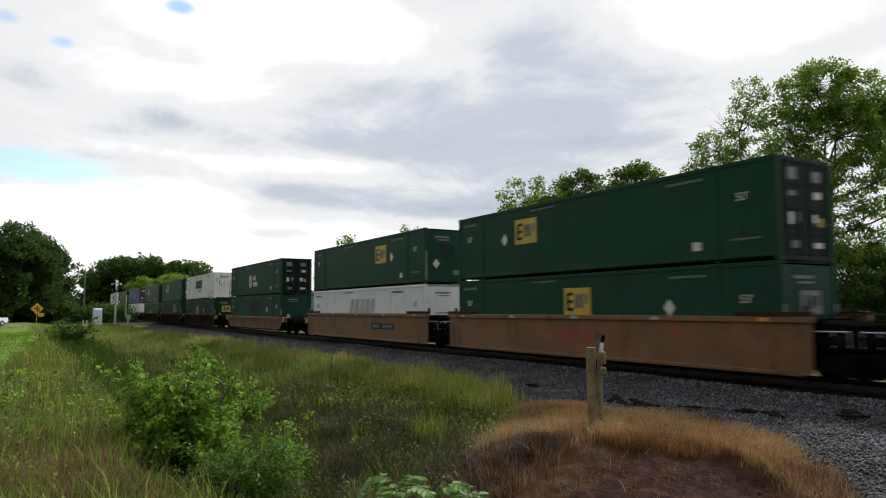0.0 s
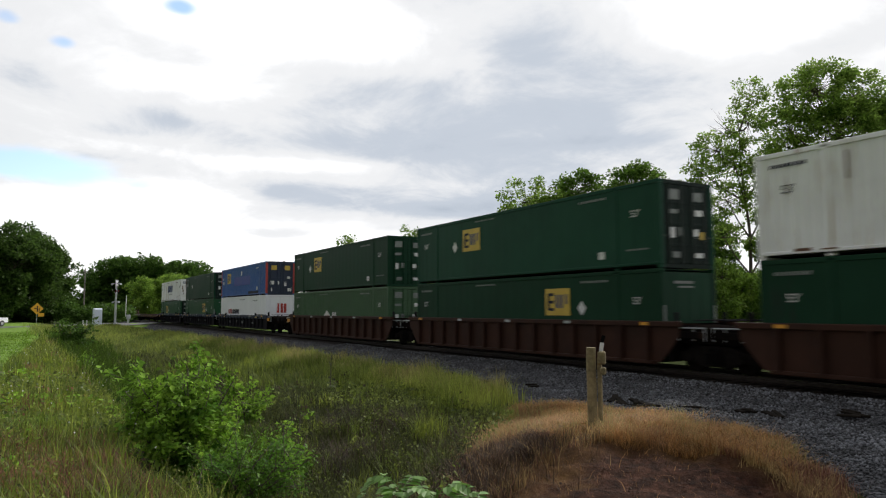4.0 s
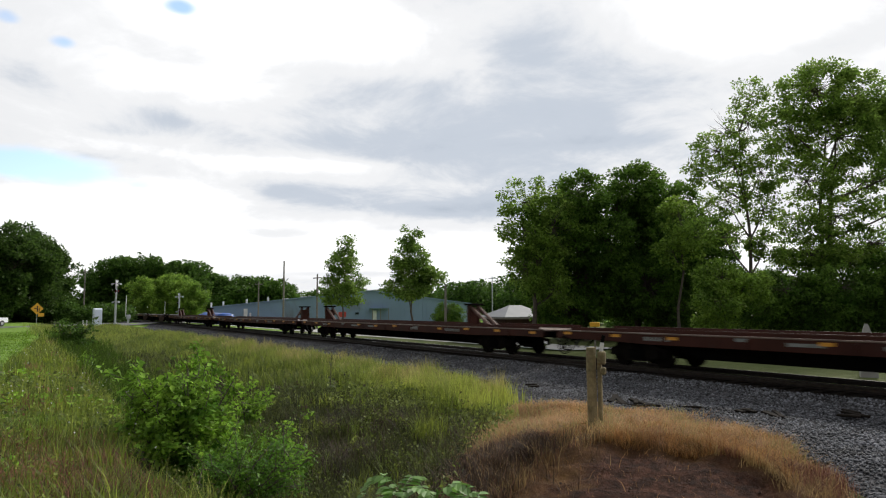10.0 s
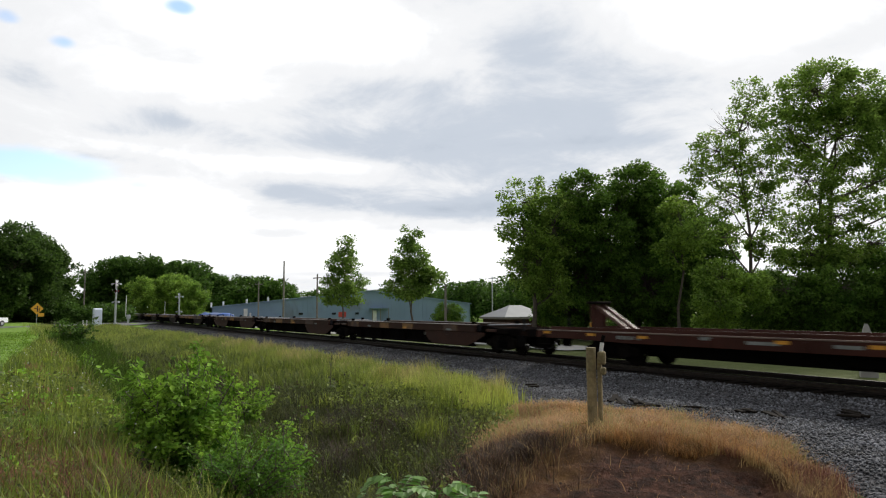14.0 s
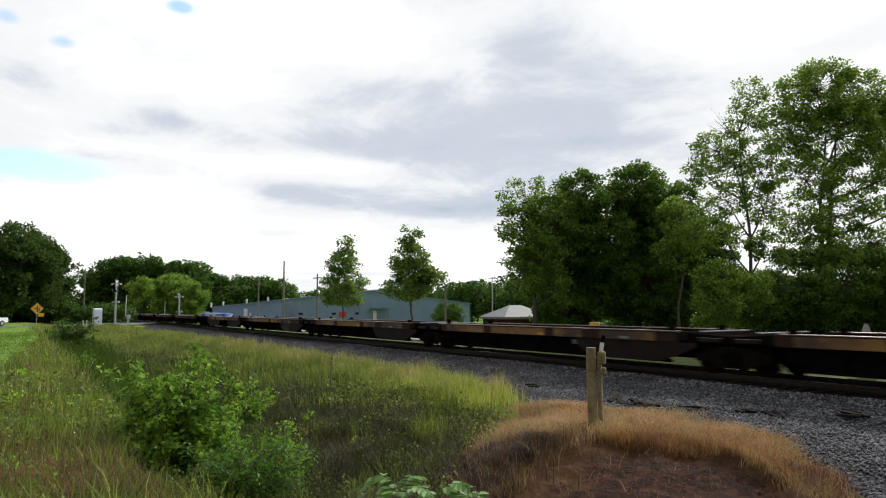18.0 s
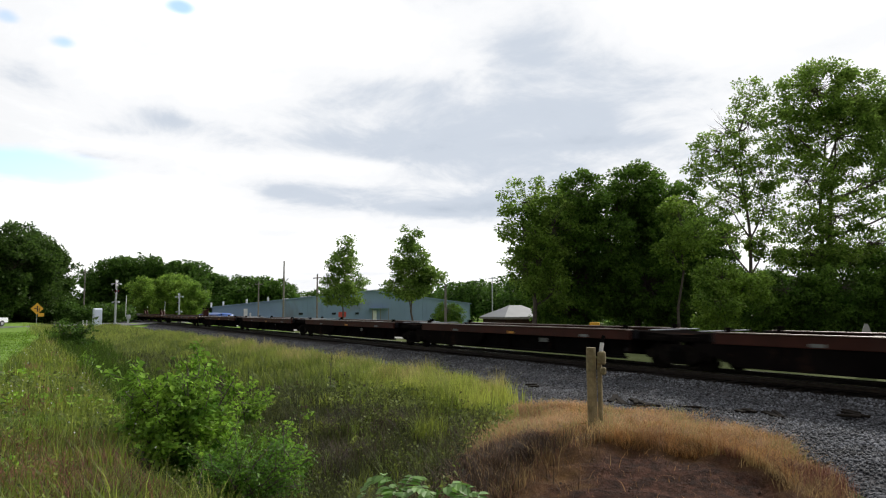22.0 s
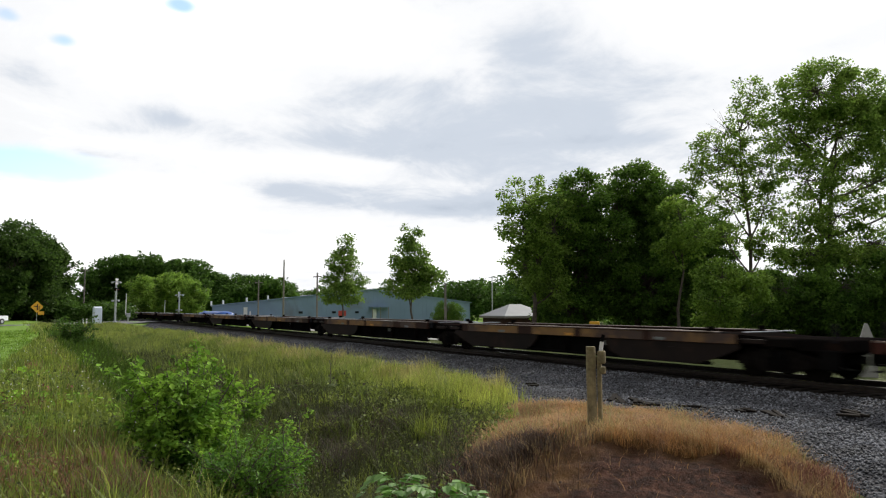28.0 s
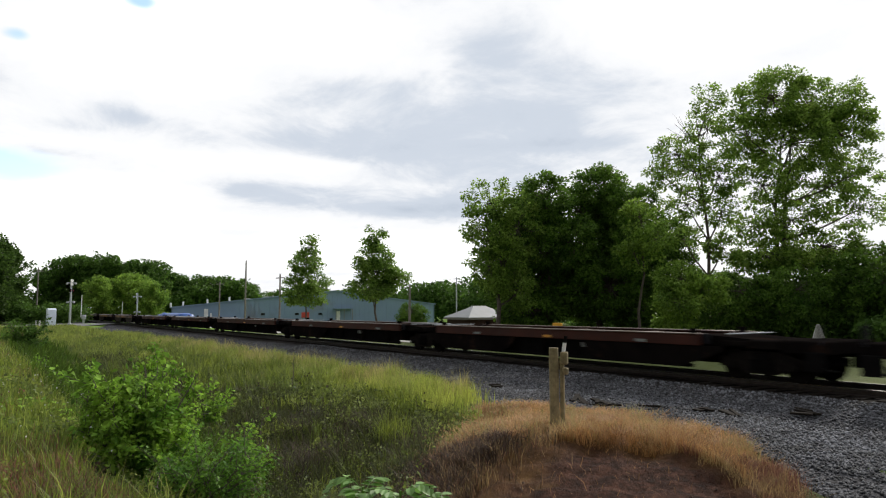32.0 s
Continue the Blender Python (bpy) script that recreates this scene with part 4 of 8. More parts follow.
def build_containers():
    def two(left, lower, upper):
        u = left + CL / 2
        place_on_train(lower, u, FLOOR_Z)
        place_on_train(upper, u, SPLIT_Z)
    g = "dark green steel container with white markings, stacked on the train"
    top = container("green", False, g)
    low = container("green", False, g)
    two(116.6, low, top)
    small_marks(top), small_marks(low)
    # A
    top, low = container("green", False, g, door="door_green"), container("green", False, g, front=True)
    small_marks(top), small_marks(low), door_marks(top), wall_marks(low, square="mark_dim")
    square_logo(top, -L2 + 4.4), diamond(top, -L2 + 3.65), square_logo(low, -L2 + 7.4), diamond(low, -L2 + 12.35)
    two(96.9, low, top)
    # B
    top, low = container("green", False, g, front=True), container("white", True, "white corrugated container with faded slanting bars", front=True)
    small_marks(top), small_marks(low, True), wall_marks(top, square="green_dark"), wall_marks(low, True)
    square_logo(top, -L2 + 10.2), diamond(top, -L2 + 12.3), slant_logo(low, -L2 + 6.4, faded=True)
    two(77.5, low, top)
    # C
    top, low = container("green", False, "green container with a white hexagonal emblem", door="door_green"), container("green", False, g, front=True)
    small_marks(top), small_marks(low), door_marks(top), wall_marks(low)
    hexagon_logo(top, -L2 + 7.1), diamond(low, -L2 + 12.4)
    part("patch", plate(-L2 + 7.2, -L2 + 10.2, 0.95, 2.35, YS + 0.002), M["mark_dark"], low, "dark overpainted patch")
    two(53.7, low, top)
    # D
    top, low = container("white_rust", True, "white corrugated container with rust streaks and blue bars", front=True), container("green_dark", False, g, front=True)
    small_marks(top, True), small_marks(low), wall_marks(top, True), wall_marks(low, square="mark_yellow"), rust_runs(top, 3, 6, 22)
    slant_logo(top, -L2 + 5.8), square_logo(low, -L2 + 6.5, z=1.0), diamond(low, -L2 + 10.8)
    two(30.0, low, top)
    # E
    top, low = container("green", False, g, door="door_green"), container("green_dark", False, g, front=True)
    small_marks(top), small_marks(low), door_marks(top), wall_marks(low)
    square_logo(top, -L2 + 4.4), diamond(top, -L2 + 3.7), square_logo(low, -L2 + 10.35), diamond(low, -L2 + 12.4)
    two(10.45, low, top)
    # F
    top, low = container("green_dark", False, g), container("green_light", True, "bright green container with a white hexagonal emblem")
    small_marks(top), small_marks(low), door_marks(top), door_marks(low)
    square_logo(top, -L2 + 4.3), diamond(top, -L2 + 3.5), hexagon_logo(low, -L2 + 6.85, 0.95)
    two(-9.2, low, top)
    # blue over white
    top = container("blue", True, "blue corrugated container with red corner posts and dark doors", "red", "blue_door")
    low = container("white_clean", False, "clean white smooth-sided container with red and black lettering")
    square_logo(top, -L2 + 2.5, z=1.35)
    part("patch", plate(-L2 + 5.3, -L2 + 11.1, 1.05, 1.9, YS + 0.002), M["blue_deep"], top, "deep blue overpainted band")
    part("patch", plate(-L2 + 10.6, -L2 + 13.9, 0.2, 0.42, YS - 0.012), M["mark_dark"], top, "dark overpainted strip")
    part("placard", plate(-L2 + 7.8, -L2 + 8.2, 2.0, 2.4, YS), M["mark_white"], top)
    figures("53'", 0.33, -L2 + 0.9, 1.75, YS, M["mark_white"], top)
    part("placard", plate(-L2 + 0.7, -L2 + 1.15, 1.3, 1.62, YS), M["mark_white"], top)
    part("placard", plate(-L2 + 13.2, -L2 + 13.6, 0.5, 0.78, YS), M["mark_white"], top)
    tagged(part("lettering", bars(Shape(), 5.0, 5.9, 2.42, 2.5, YS, 8), M["mark_white"], top), kind="stuff")
    for y, z, w, h, k in ((-0.6, 2.35, 0.5, 0.4, "mark_yellow"), (0.62, 2.35, 0.5, 0.4, "mark_yellow"), (-0.75, 1.05, 0.36, 0.32, "mark_white"), (-0.2, 1.05, 0.14, 0.3, "mark_white"), (0.4, 0.95, 0.24, 0.36, "mark_white"), (0.75, 1.5, 0.3, 0.22, "mark_white"), (0.8, 0.45, 0.34, 0.3, "mark_white"), (-0.8, 0.45, 0.12, 0.3, "mark_white")):
        part("placard", Shape().box(CL / 2 - 0.02, y, z, 0.012, w, h), M[k], top)
    part("emblem", bars(Shape(), -L2 + 3.25, -L2 + 4.75, 1.25, 1.72, YS, 3), M["red"], low, "red lettering bars")
    part("emblem", bars(Shape(), -L2 + 4.85, -L2 + 7.45, 1.25, 1.68, YS, 9), M["mark_dark"], low, "black lettering bars")
    tagged(part("lettering", bars(Shape(), -0.6, 1.4, 2.55, 2.63, YS, 12), M["galv"], low), kind="stuff")
    tagged(part("lettering", bars(Shape(), 4.0, 5.6, 2.38, 2.5, YS, 10), M["galv"], low), kind="stuff")
    for y, w in ((-0.2, 0.22), (0.3, 0.5)):
        part("emblem", Shape().box(CL / 2 - 0.02, y, 1.75, 0.012, w, 0.8), M["red"], low)
    two(-32.85, low, top)
    # G
    top, low = container("green_dark", False, g, door="door_green"), container("green_mid", False, g, front=True)
    small_marks(top), small_marks(low), door_marks(top), wall_marks(low, square="mark_yellow")
    diamond(top, -L2 + 4.0), square_logo(low, -L2 + 10.4), diamond(low, -L2 + 12.4)
    two(-52.6, low, top)
    # W
    top, low = container("white_rust", True, "white corrugated container streaked with rust"), container("green_mid", False, g, door="door_green")
    small_marks(top, True), small_marks(low), door_marks(low), rust_runs(top, 5, 18, 30)
    name = Shape()
    for i in range(5):
        name.box(CL / 2 - 0.012, -0.86 + 0.42 * i, 2.45, 0.014, 0.27, 0.32)
    part("emblem", name, M["mark_blue"], top, "dark blue bars across the doors")
    slant_logo(top, -L2 + 5.6, 3.9), square_logo(low, -L2 + 4.6, z=1.2), diamond(low, -L2 + 7.0)
    two(-72.5, low, top)


CARS = {}


def well_unit(paint, chord, pitch, top, ribbed, label, end_left, end_right, bottom=0.17):
    """One well of an articulated car. Bogies stand at its left joint, and at the right end where the set ends."""
    key = (paint, chord, pitch, top, ribbed)
    car = thing("well_car", label, "railcar", "cars of the train")
    half = pitch / 2 - 1.55        # half the length of the well itself
    if key not in CARS:
        pm, cm = M[paint], M[chord]
        made = []
        for y in (-1.36, 1.36):
            inner = 0.05 if y < 0 else -0.05
            cut = 0.02 if top > 1.55 else 0.12 if paint == "grime" else 0.7
            web = Shape().prism([(-half - 0.5, top - 0.45), (-half - 0.5 + cut, bottom + 0.12), (-half - 0.2 + cut, bottom), (half + 0.2 - cut, bottom), (half + 0.5 - cut, bottom + 0.12), (half + 0.5, top - 0.45), (half + 0.5, top - 0.16), (-half - 0.5, top - 0.16)], y, y + inner)
            made.append(("side_wall", web.mesh("side_wall", pm), ""))
            made.append(("top_chord", Shape().box(0, y, top - (0.15 if chord == "navy" else 0.07), pitch - 2.0, 0.2, 0.31 if chord == "navy" else 0.17, bevel=0.02).mesh("top_chord", cm), ""))
            made.append(("bottom_chord", Shape().box(0, y - inner, bottom + 0.06, 2 * half - 0.9, 0.12, 0.11, bevel=0.015).mesh("bottom_chord", pm), ""))
            if not ribbed and top > 1.3:
                for sgn in (-1, 1):
                    made.append(("end_chord", Shape().box(sgn * (half - 0.6), y, top + 0.07, 2.2, 0.2, 0.14, bevel=0.02).mesh("end_chord", M["brown"]), ""))
            if ribbed:
                n = int(2 * half / 1.15)
                rib = Shape().box(0, 0, (top + bottom) / 2 - 0.04, 0.11, 0.16, top - bottom - 0.2, bevel=0.012).mesh("rib", pm)
                for i in range(n):
                    made.append(("rib", rib, "", pose(-half + 0.7 + i * (2 * half - 1.4) / (n - 1), y - inner * 1.6, 0)))
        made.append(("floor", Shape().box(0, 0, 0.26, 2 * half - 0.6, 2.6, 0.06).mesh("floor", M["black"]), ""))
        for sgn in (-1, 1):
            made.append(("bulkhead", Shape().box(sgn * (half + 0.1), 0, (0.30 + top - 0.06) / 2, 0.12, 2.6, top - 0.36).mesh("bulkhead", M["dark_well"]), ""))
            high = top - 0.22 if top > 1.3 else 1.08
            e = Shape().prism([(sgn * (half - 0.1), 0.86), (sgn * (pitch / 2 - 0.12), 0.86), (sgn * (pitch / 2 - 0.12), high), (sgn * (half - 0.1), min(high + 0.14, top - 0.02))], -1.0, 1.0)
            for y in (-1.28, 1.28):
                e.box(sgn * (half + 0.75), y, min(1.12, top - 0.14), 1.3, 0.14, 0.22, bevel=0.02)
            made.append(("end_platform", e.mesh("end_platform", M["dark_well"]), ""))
            post = Shape()
            for y in (-1.15, 1.15):
                post.box(sgn * (half + 0.25), y, top + 0.12, 0.1, 0.12, 0.35, bevel=0.015)
            post.tube((sgn * (half + 1.0), -1.2, top + 0.05), (sgn * (half + 1.0), 1.2, top + 0.05), 0.025, sides=6)
            made.append(("guide_post", post.mesh("guide_post", M["grime"]), ""))
            rail = Shape()
            for z in (1.16, 1.34):
                rail.tube((sgn * (half + 0.45), -1.31, z), (sgn * (pitch / 2 - 0.15), -1.31, z), 0.02, sides=6)
            for x in (half + 0.45, half + 1.0, pitch / 2 - 0.15):
                rail.tube((sgn * x, -1.31, 0.95), (sgn * x, -1.31, 1.36), 0.018, sides=6)
            made.append(("hand_rail", rail.mesh("hand_rail", M["galv"]), "worn pale hand rail"))
        if paint == "grime":
            g = random.Random(17)
            for x, w, h in ((-3.75, 0.5, 0.26), (-0.95, 0.75, 0.26), (0.75, 0.8, 0.26), (4.4, 0.4, 0.2), (7.4, 0.3, 0.2)):
                glyph = Shape()
                for i in range(3):
                    glyph.box(x + w * (i / 3 - 0.33), -1.368, 0.78, w * 0.20, 0.012, h * (0.7 + 0.3 * g.random()))
                    glyph.box(x + w * (i / 3 - 0.25), -1.369, 0.78 + h * (0.8 * g.random() - 0.4), w * 0.22, 0.007, h * 0.16)
                made.append(("paint_patch", glyph.mesh("paint_patch", M["mark_dim"]), "faded spray-painted shapes"))
            for sgn in (-1, 1):
                for x, w, k in ((half - 1.9, 0.10, "mark_dim"), (half - 1.2, 0.10, "mark_dim"), (half - 0.55, 0.10, "mark_dim"), (half - 2.6, 0.55, "mark_yellow")):
                    made.append(("end_mark", Shape().box(sgn * x, -1.464, top - 0.16, w, 0.008, 0.22 if w < 0.3 else 0.10).mesh("end_mark", M[k]), ""))
                made.append(("end_frame", Shape().box(sgn * (half - 1.3), -1.40, top + 0.05, 3.3, 0.12, 0.06, bevel=0.01).box(sgn * (half - 2.95), -1.40, top + 0.10, 0.10, 0.12, 0.22, bevel=0.01).mesh("end_frame", M["dark_well"]), ""))
            made.append(("chord_mark", bars(bars(Shape(), -3.0, -0.6, top - 0.16, top - 0.08, -1.468, 12), 3.2, 4.4, top - 0.18, top - 0.08, -1.468, 7).mesh("chord_mark", M["mark_dim"]), "stuff"))
        for i, x in enumerate(np.linspace(-half + 0.8, half - 0.8, 5)):
            made.append(("reflector", Shape().box(x, -1.462, top - 0.07, 0.34, 0.008, 0.10).mesh("reflector", M["mark_orange"] if i in (0, 4) else M["galv"]), ""))
        CARS[key] = made
    for name, mesh, lab, *at in CARS[key]:
        o = part(name, mesh, None, car, "" if lab == "stuff" else lab, at=at[0] if at else None)
        if lab == "stuff":
            tagged(o, kind="stuff")
    for sgn, last in ((-1, end_left), (1, end_right)):
        if last and top > 1.3:
            part("end_placard", Shape().box(sgn * (pitch / 2 - 0.75), -1.362, min(1.12, top - 0.14), 0.6, 0.014, 0.26), M["mark_orange"], car, "orange square placard")
    if end_left:
        add_truck(car, -pitch / 2 + 0.3)
        coupler(car, -pitch / 2 - 1.1, -1, True)
    else:
        add_truck(car, -pitch / 2)
    if end_right:
        add_truck(car, pitch / 2 - 0.3)
        coupler(car, pitch / 2 + 1.1, 1, True)
    return car


def coupler(car, x, sgn, deep=False):
    k = "coupler", sgn, deep
    if k not in CARS:
        s = Shape().box(-sgn * 0.55, 0, 0.85, 1.5, 0.16, 0.2, bevel=0.02)
        s.box(sgn * 0.3, 0.04, 0.85, 0.34, 0.34, 0.3, bevel=0.06)
        s.tube((-sgn * 0.5, -1.25, 1.05), (-sgn * 0.5, 1.25, 1.05), 0.022, sides=6)
        s.tube((-sgn * 0.5, -1.25, 0.55), (-sgn * 0.5, -1.25, 1.05), 0.02, sides=6)
        s.tube((-sgn * 0.3, 0.3, 0.75), (sgn * 0.15, 0.28, 0.42), 0.03, sides=6)
        hose = Shape()
        line = [Vector((-sgn * 0.35, -0.45, 0.82)), Vector((-sgn * 0.10, -0.47, 0.55)), Vector((sgn * 0.12, -0.47, 0.36)), Vector((sgn * 0.38, -0.44, 0.34))]
        for u, v in zip(line, line[1:]):
            hose.tube(u, v, 0.028, sides=6)
        p = Shape().box(-sgn * 1.15, 0, 0.98, 0.9, 2.5, 0.24, bevel=0.03)
        if deep:
            p.box(-sgn * 0.1, 0, 0.95, 1.25, 2.3, 0.34, bevel=0.03)
        step = Shape().box(sgn * 0.2, 0, 0.60, 0.5, 0.1, 0.5, bevel=0.02)
        post = Shape().box(sgn * 0.35, 0, 1.28, 0.07, 0.07, 0.5, bevel=0.01)
        gear = Shape().box(-sgn * 0.2, 0, 0.62, 0.7, 0.9, 0.4, bevel=0.05)
        CARS[k] = s.mesh("coupler", M["black"]), p.mesh("end_sill", M["dark_well" if deep else "oxide"]), step.mesh("step", M["black"]), post.mesh("grab_post", M["grime"]), gear.mesh("draft_gear", M["black"]), hose.mesh("air_hose", M["rubber"])
    part("coupler", CARS[k][0], None, car, at=pose(x, 0, 0))
    part("end_sill", CARS[k][1], None, car, at=pose(x, 0, 0))
    part("air_hose", CARS[k][5], None, car, at=pose(x, 0, 0))
    if deep:
        part("draft_gear", CARS[k][4], None, car, at=pose(x, 0, 0))
        for y in (-1.2, 1.2):
            part("step", CARS[k][2], None, car, at=pose(x, y, 0))
            part("grab_post", CARS[k][3], None, car, at=pose(x, y, 0))


def hitch(car, x, lean, folded=False):
    """Trailer hitch on a flat car: two uprights, a top plate, a raking strut."""
    h = 0.25 if folded else 1.0
    s = Shape()
    for y in (-0.26, 0.26):
        s.box(x, y, 1.12 + h / 2, 0.24, 0.12, h, bevel=0.02)
    s.box(x, 0, 1.12 + h * 0.45, 0.12, 0.5, h * 0.7)
    part("hitch_frame", s, M["oxide"], car, "raised trailer hitch" if not folded else "folded trailer hitch")
    p = Shape().box(x + 0.05 * lean, 0, 1.16 + h, 0.60, 0.80, 0.09, bevel=0.03)
    part("hitch_plate", p, M["wheel"], car, "greasy black top plate")
    r = Shape()
    for y in (-0.2, 0.2):
        a, b = Vector((x + 0.1 * lean, y, 1.05 + h)), Vector((x + (1.75 if not folded else 1.9) * lean, y, 1.13))
        r.tube(a, b, 0.075, sides=6)
    part("hitch_strut", r, M["strut"], car, "worn raking strut")


def flat_car(label, hitches):
    car = thing("flat_car", label, "railcar", "cars of the train")
    H = 13.9
    if "flat" not in CARS:
        made = []
        made.append(("deck", Shape().box(0, 0, 1.09, 2 * H, 2.62, 0.06, bevel=0.01).mesh("deck", M["deck"]), "worn steel deck"))
        for y in (-1.33, 1.33):
            o = [(-H, 0.84), (-H + 2.2, 0.84), (-H + 4.6, 0.78), (H - 4.6, 0.78), (H - 2.2, 0.84), (H, 0.84), (H, 1.14), (-H, 1.14)]
            made.append(("side_sill", Shape().prism(o, y - 0.04, y + 0.04).mesh("side_sill", M["oxide"]), ""))
            # pale strip paints the highlight on the worn deck edge
            made.append(("deck_edge", Shape().box(0, y * 1.028, 1.125, 2 * H - 0.1, 0.03, 0.05, bevel=0.008).mesh("deck_edge", M["deck"]), "worn bright edge of the deck"))
            made.append(("stencil_panel", Shape().box(-4.2, y * 1.032, 0.97, 1.0, 0.01, 0.09).mesh("stencil_panel", M["mark_dim"]), "faded white stencil panel"))
            made.append(("stencil_panel", Shape().box(-1.9, y * 1.032, 0.97, 0.7, 0.01, 0.09).mesh("stencil_panel", M["mark_dim"]), "faded white stencil panel"))
        rub = Shape()
        for y in (-1.1, 1.1):
            rub.box(0, y, 1.19, 2 * H - 1, 0.06, 0.14)
        made.append(("rub_rail", rub.mesh("rub_rail", M["oxide"]), ""))
        made.append(("centre_sill", Shape().prism([(-H, 0.80), (-H + 4, 0.72), (-H + 6, 0.34), (H - 6, 0.34), (H - 4, 0.72), (H, 0.80), (H, 1.05), (-H, 1.05)], -0.5, 0.5).mesh("centre_sill", M["black"]), ""))
        ref = Shape().box(0, 0, 0, 0.40, 0.008, 0.095).mesh("reflector", M["mark_orange"])
        worn = Shape().box(0, 0, 0, 0.40, 0.008, 0.095).mesh("reflector", M["mark_dim"])
        for i in range(12):
            made.append(("reflector", worn if i in (3, 7) else ref, "", pose(-H + 0.6 + i * (2 * H - 1.2) / 11, -1.376, 1.04 - 0.02 * (i % 3))))
        for x, w in ((-9.6, 1.1), (3.1, 0.8), (6.6, 1.3)):
            made.append(("lettering", bars(Shape(), x, x + w, 0.90, 1.02, -1.379, int(6 * w)).mesh("lettering", M["mark_dim"]), "stuff"))
        for i in range(9):
            x = -H + 2.2 + i * (2 * H - 4.4) / 8
            made.append(("sill_rib", Shape().box(x, -1.385, 0.93, 0.07, 0.03, 0.24, bevel=0.006).mesh("sill_rib", M["oxide"]), ""))
        for x, w in ((-12.6, 1.6), (-6.0, 2.4), (2.0, 3.0), (9.0, 1.8), (12.5, 1.4)):
            made.append(("bare_patch", Shape().box(x, -0.7, 1.124, w, 1.1, 0.008).mesh("bare_patch", M["deck_bare"]), "bare worn steel on the deck"))
        made.append(("air_tank", Shape().tube((-2.2, -0.75, 0.55), (-0.7, -0.75, 0.55), 0.17, sides=10).mesh("air_tank", M["black"]), ""))
        made.append(("brake_valve", Shape().box(1.4, -0.7, 0.58, 0.9, 0.5, 0.35, bevel=0.04).mesh("brake_valve", M["black"]), ""))
        brake = Shape()
        for i in range(14):
            a, b = 2 * math.pi * i / 14, 2 * math.pi * (i + 1) / 14
            brake.tube((-H + 0.45 + 0.32 * math.cos(a), -1.42, 0.60 + 0.32 * math.sin(a)), (-H + 0.45 + 0.32 * math.cos(b), -1.42, 0.60 + 0.32 * math.sin(b)), 0.022, sides=5)
        for i in range(4):
            a = math.pi * i / 4
            brake.tube((-H + 0.45 + 0.32 * math.cos(a), -1.42, 0.60 + 0.32 * math.sin(a)), (-H + 0.45 - 0.32 * math.cos(a), -1.42, 0.60 - 0.32 * math.sin(a)), 0.016, sides=5)
        made.append(("brake_wheel", brake.mesh("brake_wheel", M["wheel"]), ""))
        CARS["flat"] = made
    for name, mesh, lab, *at in CARS["flat"]:
        o = part(name, mesh, None, car, "" if lab == "stuff" else lab, at=at[0] if at else None)
        if lab == "stuff":
            tagged(o, kind="stuff")
    for x in (-10.2, 10.2):
        add_truck(car, x)
    coupler(car, -H - 0.1, -1)
    coupler(car, H + 0.1, 1)
    for h in hitches:
        hitch(car, *h)
    return car


